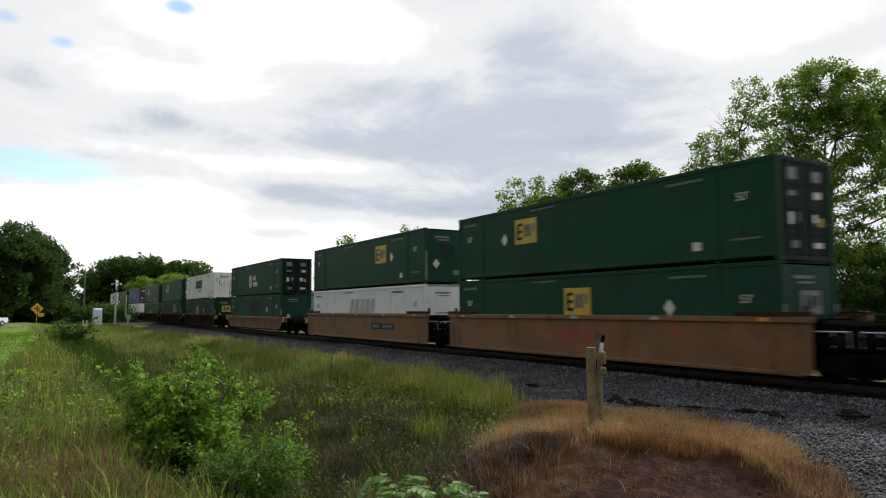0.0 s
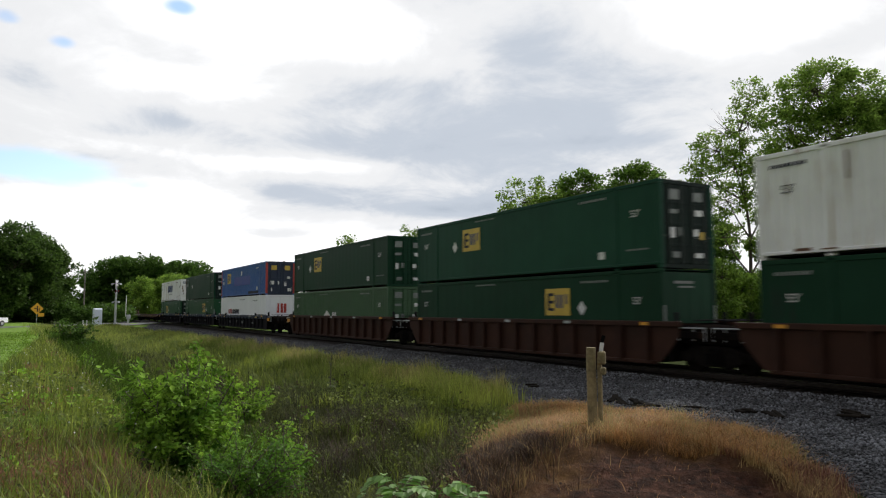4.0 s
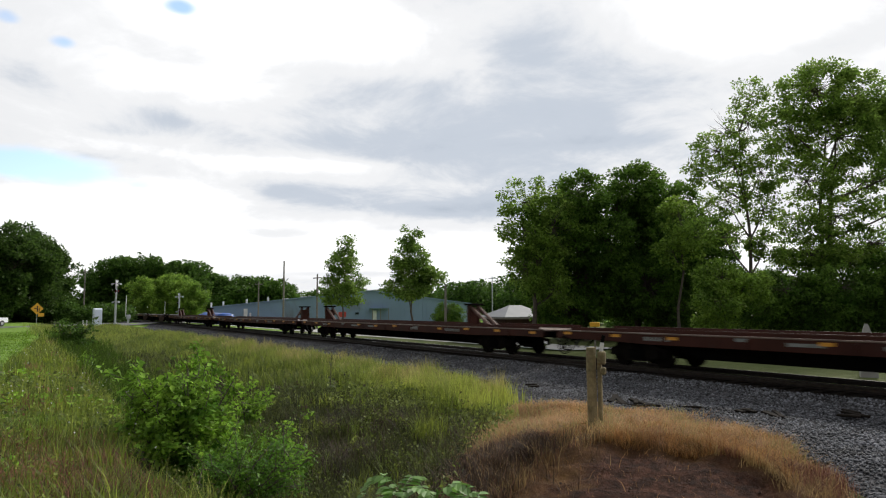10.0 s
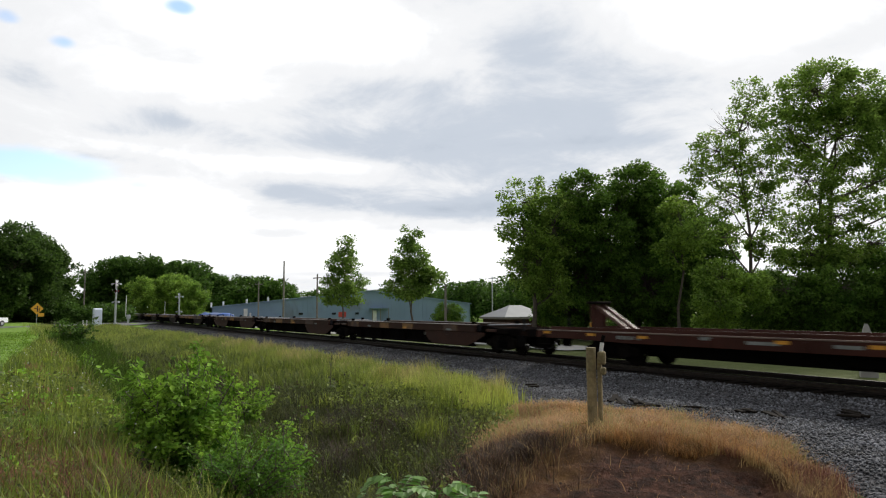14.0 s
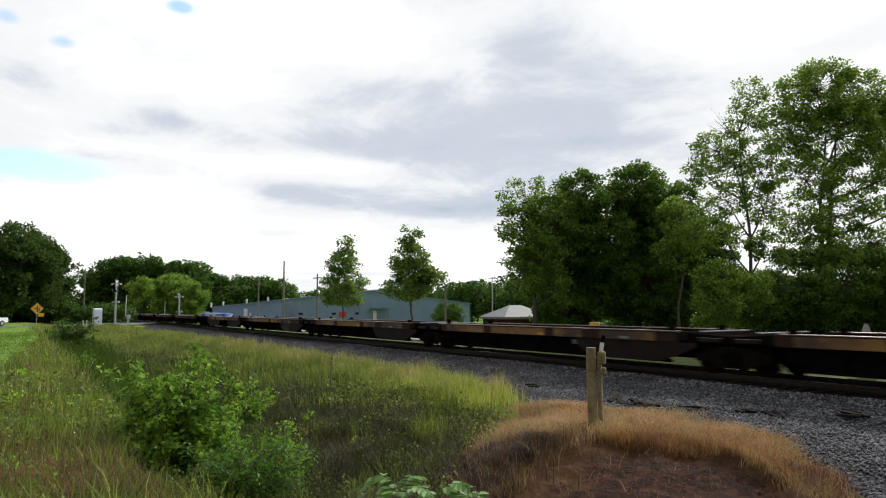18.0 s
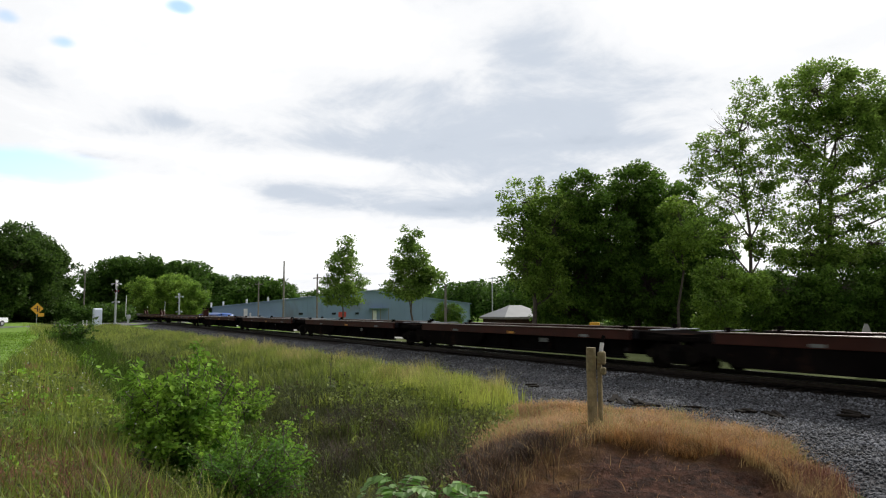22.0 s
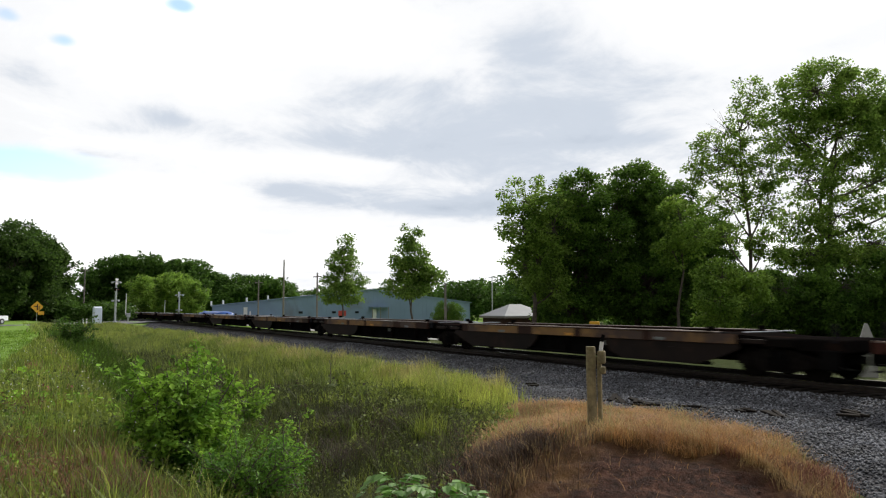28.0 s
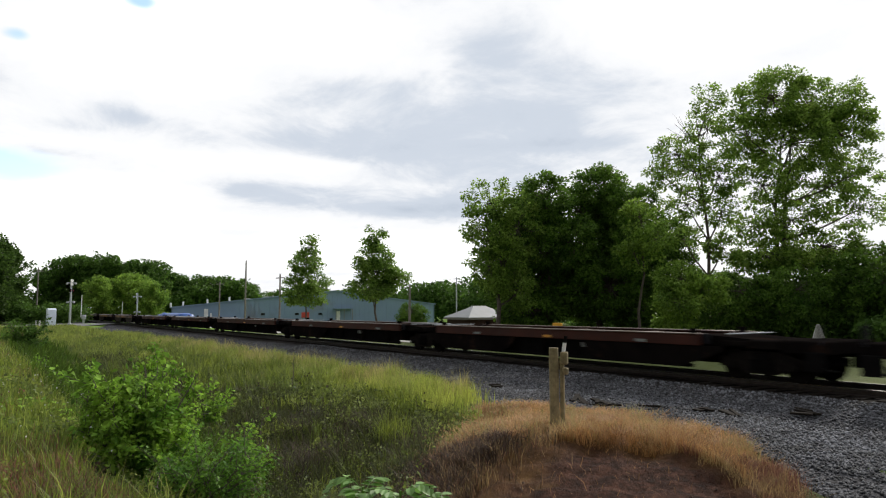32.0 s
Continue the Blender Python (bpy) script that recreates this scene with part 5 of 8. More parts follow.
def low_unit(paint, chord, pitch, panels, label, end_left, end_right):
    """One empty unit of a low articulated car: a deep edge beam over a recessed web, with flush panels near some ends.
    panels: how far the flush panel reaches from the left and from the right joint, 0 for none."""
    key = ("low", paint, chord, pitch, panels)
    car = thing("well_car", label, "railcar", "cars of the train")
    half = pitch / 2 - 1.65
    if key not in CARS:
        g = random.Random(int(pitch * 100) + len(paint) + 7 * len(chord))
        made = []
        for y in (-1.38, 1.38):
            way = -1 if y < 0 else 1
            made.append(("top_chord", Shape().box(0, y, 1.06, 2 * half, 0.12, 0.32, bevel=0.012).mesh("top_chord", M["oxide" if chord == "rust" else "brown"]), ""))
            # pale slab stands for the sky reflected along the top of the chord
            made.append(("chord_cap", Shape().box(0, y - 0.05 * way, 1.235, 2 * half - 0.1, 0.30, 0.03, bevel=0.006).mesh("chord_cap", M["deck"]), "worn bare edge of the well"))
            # near-black puts the shade below the overhanging chord into the web's colour
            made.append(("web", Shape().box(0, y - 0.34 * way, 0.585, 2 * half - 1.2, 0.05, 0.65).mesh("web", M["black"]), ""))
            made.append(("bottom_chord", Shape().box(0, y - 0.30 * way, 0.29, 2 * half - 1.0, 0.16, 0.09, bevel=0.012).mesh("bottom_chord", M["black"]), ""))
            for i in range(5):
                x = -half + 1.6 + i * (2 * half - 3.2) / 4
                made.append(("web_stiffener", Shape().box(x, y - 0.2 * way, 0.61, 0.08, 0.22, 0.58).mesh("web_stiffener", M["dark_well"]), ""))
            for sgn, reach in ((-1, panels[0]), (1, panels[1])):
                if reach:
                    x = pitch / 2
                    out = [(sgn * (x - 0.95), 0.90), (sgn * (x - 0.95), 0.78), (sgn * (x - 1.35), 0.62), (sgn * (x - 1.9), 0.42), (sgn * (x - 2.4), 0.28), (sgn * (x - reach), 0.28), (sgn * (x - reach - 0.5), 0.46), (sgn * (x - reach - 0.75), 0.68), (sgn * (x - reach - 0.85), 0.90)]
                    made.append(("side_panel", Shape().prism(out, y - 0.02, y + 0.02).mesh("side_panel", M[paint]), "flat panel beside the bogie"))
                    made.append(("panel_seam", Shape().box(sgn * (x - reach * 0.5 - 1.0), y + 0.024 * way, 0.72, reach - 2.6, 0.012, 0.03).mesh("panel_seam", M[paint]), ""))
            x = -half + 0.5
            while chord != "rust" and x < half * 0.75:
                w = (1.2 + 2.6 * g.random()) * (1.0 if chord == "yellow" else 0.45)
                made.append(("paint_band", Shape().box(x + w / 2, y + 0.062 * way, 1.055, w, 0.006, 0.28).mesh("paint_band", M["yellow"]), "faded yellow band of paint"))
                x += w + (0.25 + 0.8 * g.random()) * (1.0 if chord == "yellow" else 3.2)
            for i, k in enumerate(("mark_dim", "mark_orange", "mark_dim")):
                made.append(("reflector", Shape().box(half * (-0.55 + 0.62 * i), y + 0.067 * way, 0.98, 0.42, 0.006, 0.09).mesh("reflector", M[k]), ""))
        made.append(("stencil_panel", Shape().box(half * 0.32, -1.062, 0.72, 0.75, 0.012, 0.16).mesh("stencil_panel", M["mark_dim"]), "faded pale stencil panel"))
        made.append(("floor", Shape().box(0, 0, 0.45, 2 * half - 0.6, 2.0, 0.06).mesh("floor", M["black"]), ""))
        for x in (-half * 0.5, 0.0, half * 0.5):
            made.append(("cross_beam", Shape().box(x, 0, 1.10, 0.34, 2.6, 0.16, bevel=0.02).mesh("cross_beam", M["brown"]), ""))
        for sgn in (-1, 1):
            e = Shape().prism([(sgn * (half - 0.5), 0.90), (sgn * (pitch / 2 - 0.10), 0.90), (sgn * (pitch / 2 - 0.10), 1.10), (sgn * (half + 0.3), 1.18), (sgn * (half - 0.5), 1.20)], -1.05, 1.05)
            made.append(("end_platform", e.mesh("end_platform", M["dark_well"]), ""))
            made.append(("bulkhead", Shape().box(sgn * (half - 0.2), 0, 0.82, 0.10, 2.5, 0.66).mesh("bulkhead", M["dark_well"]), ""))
            for y in (-1.25, 1.25):
                made.append(("end_post", Shape().box(sgn * (half + 0.10), y, 1.09, 0.20, 0.10, 0.30, bevel=0.015).mesh("end_post", M["grime"]), ""))
                made.append(("end_step", Shape().box(sgn * (pitch / 2 - 0.62), y * 0.98, 1.0, 0.75, 0.10, 0.12, bevel=0.012).mesh("end_step", M[paint]), ""))
            made.append(("grab_rail", Shape().tube((sgn * (half + 0.7), -1.15, 1.24), (sgn * (half + 0.7), 1.15, 1.24), 0.022, sides=6).mesh("grab_rail", M["galv"]), ""))
            for y in (-1.22, 1.22):
                made.append(("guide", Shape().box(sgn * (half - 0.35), y, 1.30, 0.22, 0.16, 0.16, bevel=0.02).mesh("guide", M["dark_well"]), ""))
        CARS[key] = made
    for name, mesh, lab in CARS[key]:
        part(name, mesh, None, car, lab)
    add_truck(car, -pitch / 2)
    if end_left:
        coupler(car, -pitch / 2 - 1.3, -1, True)
    if end_right:
        add_truck(car, pitch / 2)
        coupler(car, pitch / 2 + 1.3, 1, True)
    return car


def spray_mark(car, x):
    """Faded loops of grey spray paint low on the side."""
    s = Shape()
    for cx, cz, w, h in ((-0.45, 0.62, 0.42, 0.26), (0.12, 0.66, 0.30, 0.30), (0.50, 0.60, 0.34, 0.24)):
        n = 14
        ring = [(cx + w * k * math.cos(2 * math.pi * i / n), cz + h * k * math.sin(2 * math.pi * i / n + 0.5)) for k in (1.0, 0.74) for i in range(n)]
        s.add([(x + px, -1.424, pz) for px, pz in ring] + [(x + px, -1.416, pz) for px, pz in ring],
              [(i, (i + 1) % n, n + (i + 1) % n, n + i) for i in range(n)] + [(2 * n + i, 3 * n + i, 3 * n + (i + 1) % n, 2 * n + (i + 1) % n) for i in range(n)]
              + [(i, 2 * n + i, 2 * n + (i + 1) % n, (i + 1) % n) for i in range(n)] + [(n + i, n + (i + 1) % n, 3 * n + (i + 1) % n, 3 * n + i) for i in range(n)])
    part("spray_mark", s, M["patch_grey"], car, "faded grey loops of spray paint")


def low_set(joints, paint, chord, side, label):
    """An empty articulated car; side is the end, -1 left or 1 right, at which each unit has its flush panel."""
    last = len(joints) - 2
    for i in range(last + 1):
        a, b = joints[i], joints[i + 1]
        panels = (6.2 if side < 0 or i == last else 0, 5.4 if side > 0 or i == 0 else 0)
        car = place_on_train(low_unit(paint, chord, round(abs(a - b), 2), panels, label, i == last, i == 0), (a + b) / 2)
        if a > -308.4 > b:
            spray_mark(car, -308.4 - (a + b) / 2)


def dark_board(car):
    """Board with pale lettering bars on a smooth side."""
    board = part("number_board", Shape().box(3.5, -1.367, 0.985, 2.9, 0.012, 0.32), M["mark_dark"], car, "dark board with pale lettering bars")
    part("lettering", bars(bars(Shape(), 2.25, 3.15, 0.89, 1.08, -1.379, 4), 3.5, 4.85, 0.89, 1.08, -1.379, 6), M["mark_dim"], board)


def red_bars(car):
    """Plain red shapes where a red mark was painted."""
    s = Shape()
    for x in (-0.8, -0.2):
        s.box(x, -1.366, 1.08, 0.52, 0.010, 0.10).box(x, -1.366, 0.88, 0.12, 0.010, 0.32)
    s.box(0.50, -1.366, 0.94, 0.5, 0.010, 0.14, bevel=0.0).box(0.50, -1.366, 0.94, 0.14, 0.011, 0.40)
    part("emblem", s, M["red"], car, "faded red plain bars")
    s = Shape()
    for x in (4.6, 5.6, 6.4, 7.2):
        s.box(x, -1.366, 1.36, 0.16, 0.010, 0.10)
    part("mark", s.box(4.6, -1.366, 1.12, 0.22, 0.010, 0.18), M["red"], car)


def well_set(joints, paint, chord, top, ribbed, label, bottom=0.17, extras=()):
    """An articulated car of several wells between bogies at the given places."""
    for i in range(len(joints) - 1):
        a, b = joints[i], joints[i + 1]
        car = place_on_train(well_unit(paint, chord, round(abs(a - b), 2), top, ribbed, label, i == len(joints) - 2, i == 0, bottom), (a + b) / 2)
        for at, add in extras:
            if at == i:
                add(car)


def five(first):
    """Bogies of an articulated car of five units."""
    return [first - d for d in (0.0, 16.95, 34.3, 51.65, 69.0, 85.7)]


def build_train():
    ochre = "ochre steel well car with smooth sides and stacked containers"
    well_set([134.6, 114.9, 95.1, 75.5], "ochre", "ochre", 1.70, False, ochre, extras=[(1, red_bars), (2, dark_board)])
    well_set([71.6, 51.9], "ochre_rust", "ochre", 1.36, False, "rusty ochre well car with low smooth sides under stacked containers", 0.34)
    well_set([48.0, 28.3, 8.7, -11.0], "brown", "brown", 1.52, True, "dark brown ribbed well car under stacked containers")
    well_set([-14.9, -34.7, -54.5, -74.2], "grime", "navy", 1.46, True, "black and navy ribbed well car under stacked containers", 0.26)
    red = "long red oxide flat car with trailer hitches, empty"
    for middle, hs in ((-90.4, [(12.2, -1)]), (-119.1, [(7.0, 1), (-11.9, 1)]), (-148.2, [(12.0, -1)]), (-177.0, [(7.1, 1), (-11.9, 1)]),
                       (-444.1, [(12.0, -1)]), (-472.8, [(7.2, 1), (-12.0, 1)])):
        place_on_train(flat_car(red, hs), middle)
    empty = "empty low articulated well car, faded yellow and rust brown"
    low_set([-193.6, -211.3, -229.8, -247.8], "brown", "patchy", 1, empty)
    low_set([-251.8, -269.0, -286.4, -303.8, -321.3, -337.8], "panel_brown", "yellow", 1, empty)
    low_set(five(-341.8), "dark_well", "rust", -1, "empty low articulated well car, rust brown over black")
    low_set(five(-489.3), "panel_brown", "yellow", -1, empty)
    low_set(five(-579.3), "dark_well", "rust", -1, "empty low articulated well car, rust brown over black")
    low_set(five(-669.4), "panel_brown", "yellow", -1, empty)
    low_set(five(-759.5), "dark_well", "rust", 1, "empty low articulated well car, rust brown over black")


build_containers()
build_train()


def along(t):
    """How far the train has gone at t, against its place at 6 s."""
    return 20.45 * (t - 6) + 0.0375 * (t * t - 36)


def motions():
    for ob, u, z in keyed:
        walk(ob, [(t, pose(u + along(t), TRACK_Y, z)) for t in range(0, 33, 2)])
# ------------------------------------------------------------------ plants
rng = np.random.default_rng(7)


def leaf_mesh(name, centres, size, material, droop=0.3, ratio=0.62, spread_=0.35, generator=None):
    """Folded leaves, two triangles pairs each, turned every way."""
    g = generator or rng
    n = len(centres)
    a = g.normal(size=(n, 3))
    a[:, 2] = a[:, 2] * 0.6 - droop
    a /= np.linalg.norm(a, axis=1)[:, None]
    b = np.cross(a, g.normal(size=(n, 3)))
    b /= np.linalg.norm(b, axis=1)[:, None]
    c = np.cross(a, b)
    L = size * (1 + spread_ * g.normal(size=(n, 1))).clip(0.4, 2)
    W = L * ratio * 0.5
    p = np.asarray(centres)
    v = np.stack([p, p + a * L * 0.5 + b * W + c * L * 0.12, p + a * L, p + a * L * 0.5 - b * W + c * L * 0.12], 1).reshape(-1, 3)
    i = np.arange(n)[:, None] * 4
    f = np.concatenate([i + [0, 1, 2], i + [0, 2, 3]], 1).reshape(-1, 3)
    return big_mesh(name, v, f, material)


def tree_parts(seed, height, radius, bare, leaves, size, airy=0.0, trunk=0.02, lean=0.0, cone=False, clump=0.30):
    """Limbs as a tapered shape, and places of leaves, for a tree on the origin."""
    g = np.random.default_rng(seed)
    wood = Shape()
    tips = []
    r0 = height * trunk
    pts = [Vector((0, 0, -0.2))]
    steps = 7
    for i in range(1, steps + 1):
        t = i / steps
        pts.append(Vector((lean * height * t + g.normal() * 0.012 * height, g.normal() * 0.012 * height, height * 0.93 * t)))
    for i in range(steps):
        wood.tube(pts[i], pts[i + 1], r0 * (1 - i / steps) + 0.03, r0 * (1 - (i + 1) / steps) + 0.03, sides=8, caps=False)
    limbs = int(15 + height)
    for k in range(limbs):
        t = bare + (1 - bare) * (k + 0.5) / limbs
        i = min(steps - 1, int(t * steps))
        base = pts[i].lerp(pts[i + 1], t * steps - i)
        q = (t - bare) / (1 - bare)
        if cone:
            reach = radius * (1.08 - 0.92 * q) * (0.8 + 0.35 * g.random()) * (0.7 if q < 0.06 else 1)
        else:
            reach = radius * (math.sin(math.pi * (0.24 + 0.62 * q)) * 0.95 + 0.05) * (0.75 + 0.5 * g.random())
        a = k * 2.4 + g.normal() * 0.4
        way = Vector((math.cos(a), math.sin(a), 0.25 + 0.55 * q)).normalized()
        mid = base + way * reach * 0.55 + Vector((0, 0, -0.04 * reach))
        end = base + way * reach + Vector((0, 0, 0.10 * reach))
        wood.tube(base, mid, max(0.03, r0 * 0.38 * (1 - 0.7 * t)), 0.03 + r0 * 0.12, sides=5, caps=False)
        wood.tube(mid, end, 0.03 + r0 * 0.12, 0.012, sides=4, caps=False)
        for _ in range(4):
            j = base.lerp(end, 0.35 + 0.6 * g.random())
            out = j + Vector(g.normal(size=3)) * reach * 0.28
            wood.tube(j, out, 0.02, 0.008, sides=3, caps=False)
            tips.append((out, reach * clump))
        tips.append((end, reach * clump))
        tips.append((mid, reach * clump))
    tips.append((pts[-1], radius * 0.3))
    share = np.array([max(0.2, r) ** 1.5 for _, r in tips])
    keep = g.random(len(tips)) > airy
    share = share * keep
    counts = np.floor(leaves * share / share.sum()).astype(int)
    spots = []
    for (p, r), c in zip(tips, counts):
        if c:
            d = g.normal(size=(c, 3))
            d /= np.linalg.norm(d, axis=1)[:, None] + 1e-9
            d *= (g.random((c, 1)) ** 0.45) * max(0.35, r)
            d[:, 2] *= 0.75
            spots.append(d + np.array(p)[None, :])
    return wood, np.concatenate(spots), g


TREES = {}


def tree(key, at, label, group="", scale=1.0, turn=0.0, **how):
    if key not in TREES:
        leaf = how.pop("leaf", "leaf_dark")
        size = how["size"]
        wood, spots, g = tree_parts(**how)
        TREES[key] = wood.mesh("trunk", M["bark"]), leaf_mesh("crown", spots, size, M[leaf], generator=g)
    x, y = at
    t = thing("tree", label, "tree", group, pose(x, y, float(ground_z(x, y)) - 0.05, 0, 0, turn) @ Matrix.Scale(scale, 4))
    part("trunk", TREES[key][0], None, t, "grey-brown bark")
    part("crown", TREES[key][1], None, t)
    return t


def lobed_tree(name, at, label, lobes, leaf, size=0.25, seed=1, girth=0.16, stems=1, gaps=0.0, clump=0.62, fill=56, group="", turn=0.0, scale=1.0, low_gaps=0.0):
    """Tree with a crown of leafy clumps gathered in lobes (x, y, z, half width, half height) round its limbs."""
    if name not in TREES:
        g = np.random.default_rng(seed)
        wood, pos, way, face = Shape(), [], [], []
        top = max(l[2] for l in lobes)
        mid_x, mid_y = sum(l[0] for l in lobes) / len(lobes), sum(l[1] for l in lobes) / len(lobes)
        spine = []
        for s in range(stems):
            ox, oy = (0.9 * s * (-1) ** s, 0.7 * s) if stems > 1 else (0, 0)
            line = [Vector((ox + (mid_x * 0.8) * (t / 7) ** 1.5 + g.normal() * 0.12, oy + (mid_y * 0.8) * (t / 7) ** 1.5 + g.normal() * 0.12, -0.3 + (top + 0.3) * t / 7)) for t in range(8)]
            for i in range(7):
                wood.tube(line[i], line[i + 1], girth * (1 - i / 7.6), girth * (1 - (i + 1) / 7.6), sides=8, caps=False)
            spine.append(line)
        floor_z, roof_z = min(l[2] - l[4] for l in lobes), max(l[2] + l[4] for l in lobes)
        for k, (x, y, z, r, rz) in enumerate(lobes):
            c = Vector((x, y, z))
            line = spine[k % stems]
            start = min(line[1:], key=lambda q: (q - c).length + 3.0 * max(0, q.z - (z - 0.6 * r)))
            bend = start.lerp(c, 0.5) + Vector((0, 0, -0.1 * r))
            wood.tube(start, bend, girth * 0.45, girth * 0.3, sides=6, caps=False)
            wood.tube(bend, c, girth * 0.3, girth * 0.16, sides=5, caps=False)
            if r < 0:
                for _ in range(16):
                    a = bend.lerp(c, g.random())
                    b = a + Vector((-0.3, -0.6, 0.35 + 0.5 * g.random())) * (-r) * (0.4 + g.random()) + Vector(g.normal(size=3)) * 0.25
                    wood.tube(a, b, 0.022, 0.008, sides=3, caps=False)
                    wood.tube(a.lerp(b, 0.6), b + Vector(g.normal(size=3)) * 0.3, 0.012, 0.006, sides=3, caps=False)
                continue
            count = int(1.15 * 4 * math.pi * r * (r + rz) / 2 / (clump * clump * 2.2)) + 4
            for i in range(count):
                d = Vector(g.normal(size=3)).normalized() * (0.45 + 0.55 * g.random() ** 0.5)
                p = c + Vector((d.x * r, d.y * r, d.z * rz))
                low = 1 - (p.z - floor_z) / (roof_z - floor_z)
                if g.random() < gaps + low_gaps * max(0.0, 1 - abs(low - 0.62) / 0.28):
                    continue
                fork = c.lerp(p, 0.5) + Vector(g.normal(size=3)) * 0.16
                wood.tube(c, fork, girth * 0.09, girth * 0.06, sides=3, caps=False)
                wood.tube(fork, p, girth * 0.06, 0.006, sides=3, caps=False)
                cr = clump * (0.6 + 0.7 * g.random())
                n = int(fill * (cr / clump) ** 1.6)
                off = g.normal(size=(n, 3))
                off /= np.linalg.norm(off, axis=1)[:, None]
                off *= cr * g.random((n, 1)) ** 0.5 * [1, 1, 0.62]
                pos.append(np.array(p) + off)
                way.append(off / cr + np.array(d) * 0.5 + [0, 0, -0.35] + 0.45 * g.normal(size=(n, 3)))
        pos, way = np.concatenate(pos), np.concatenate(way)
        n = len(pos)
        way /= np.linalg.norm(way, axis=1)[:, None]
        up = np.array([0, 0, 1.0]) + 0.75 * g.normal(size=(n, 3))
        across = np.cross(up, way)
        across /= np.linalg.norm(across, axis=1)[:, None] + 1e-9
        L = size * (0.65 + 0.7 * g.random((n, 1)))
        W = L * 0.40
        fold = np.cross(way, across) * L * 0.10
        v = np.stack([pos, pos + way * L * 0.45 + across * W + fold, pos + way * L, pos + way * L * 0.45 - across * W + fold], 1).reshape(-1, 3)
        i = np.arange(n)[:, None] * 4
        f = np.concatenate([i + [0, 1, 2], i + [0, 2, 3]], 1).reshape(-1, 3)
        TREES[name] = wood.mesh("trunk", M["bark"]), big_mesh("crown", v, f, M[leaf])
    x, y = at
    t = thing("tree", label, "tree", group, pose(x, y, float(ground_z(x, y)) - 0.05, 0, 0, turn) @ Matrix.Scale(scale, 4))
    part("trunk", TREES[name][0], None, t, "grey-brown bark")
    part("crown", TREES[name][1], None, t)


def build_trees():
    young = "slender young street tree with a pointed light green crown"
    lobed_tree("young_a", (-66.4, 27.7), young, [(0.1, 0.0, 8.5, 0.9, 1.3), (0.2, -0.3, 6.9, 1.6, 1.2), (-0.2, 0.2, 5.3, 2.1, 1.1), (0.3, -0.3, 3.8, 2.1, 1.0)], "leaf_young", 0.20, 3, 0.11, gaps=0.05, clump=0.55, fill=50, group="young trees", scale=1.04)
    lobed_tree("young_b", (-54.5, 29.3), young, [(0.1, -0.1, 8.9, 0.9, 1.2), (-0.2, -0.1, 7.4, 1.6, 1.2), (-0.2, 0.2, 5.9, 2.0, 1.2), (0.3, -0.5, 4.4, 2.0, 1.0), (1.2, 1.5, 5.4, 1.1, 0.7)], "leaf_young", 0.20, 4, 0.12, gaps=0.05, clump=0.52, fill=48, group="young trees")
    grove = "broad dark green shade tree in a grove behind the track"
    edge_a = [(-0.4, -0.2, 10.5, 1.9, 2.1), (0.2, -1.0, 8.1, 1.7, 1.7), (0.2, 0.7, 6.1, 2.3, 2.5), (0.3, -1.0, 5.6, 1.6, 1.7), (1.2, 1.0, 8.5, 1.7, 2.7), (1.2, 1.2, 4.0, 1.8, 1.5)]
    mid_b = [(0.6, -0.6, 10.8, 2.1, 2.1), (0.1, -1.3, 7.9, 2.4, 2.6), (1.4, 0.9, 7.5, 2.2, 2.6), (-1.6, 0.6, 4.5, 3.3, 2.8), (1.1, 2.0, 4.0, 2.1, 2.1), (-0.4, -1.5, 2.5, 2.6, 1.5)]
    back_c = [(0.5, -0.2, 12.3, 2.6, 2.2), (-0.4, -1.6, 10.6, 2.2, 2.3), (1.5, 1.2, 9.9, 2.2, 2.6), (0.4, -0.1, 7.5, 3.3, 3.1), (-0.4, -0.2, 3.8, 3.6, 2.6), (1.6, 2.4, 5.6, 2.3, 2.8)]
    lobed_tree("edge_a", (-39.7, 31.5), "shade tree at the edge of the grove, sky through its leaves", edge_a, "leaf_mid", 0.19, 5, 0.2, gaps=0.36, fill=76, group="grove")
    lobed_tree("mid_b", (-39.3, 36.1), grove, mid_b, "leaf_grove", 0.20, 6, 0.25, gaps=0.10, fill=84, group="grove")
    lobed_tree("back_c", (-40.1, 42.7), grove, back_c, "leaf_grove", 0.21, 7, 0.27, gaps=0.08, fill=84, group="grove")
    lobed_tree("back_c", (-44.0, 38.5), grove, back_c, "leaf_grove", group="grove", turn=150, scale=0.86)
    lobed_tree("mid_b", (-36.2, 41.5), grove, mid_b, "leaf_grove", group="grove", turn=100, scale=0.95)
    lobed_tree("mid_b", (-35.8, 47.2), grove, mid_b, "leaf_grove", group="grove", turn=220, scale=0.80)
    lime_a = [(-0.1, 0.2, 9.1, 1.15, 1.36), (1.0, 0.4, 7.4, 1.3, 1.27), (-0.1, -0.5, 6.4, 0.94, 1.1)]
    lime_b = [(-0.1, 0.3, 5.1, 1.8, 1.3), (0.2, -0.7, 3.4, 1.7, 1.5), (1.1, 1.3, 4.4, 1.6, 1.3), (-0.5, 0.0, 1.8, 1.3, 0.8)]
    lobed_tree("lime_a", (-32.0, 38.2), "yellow-green tree beside the grove", lime_a, "leaf_lime", 0.19, 8, 0.13, gaps=0.22, fill=70, group="low trees")
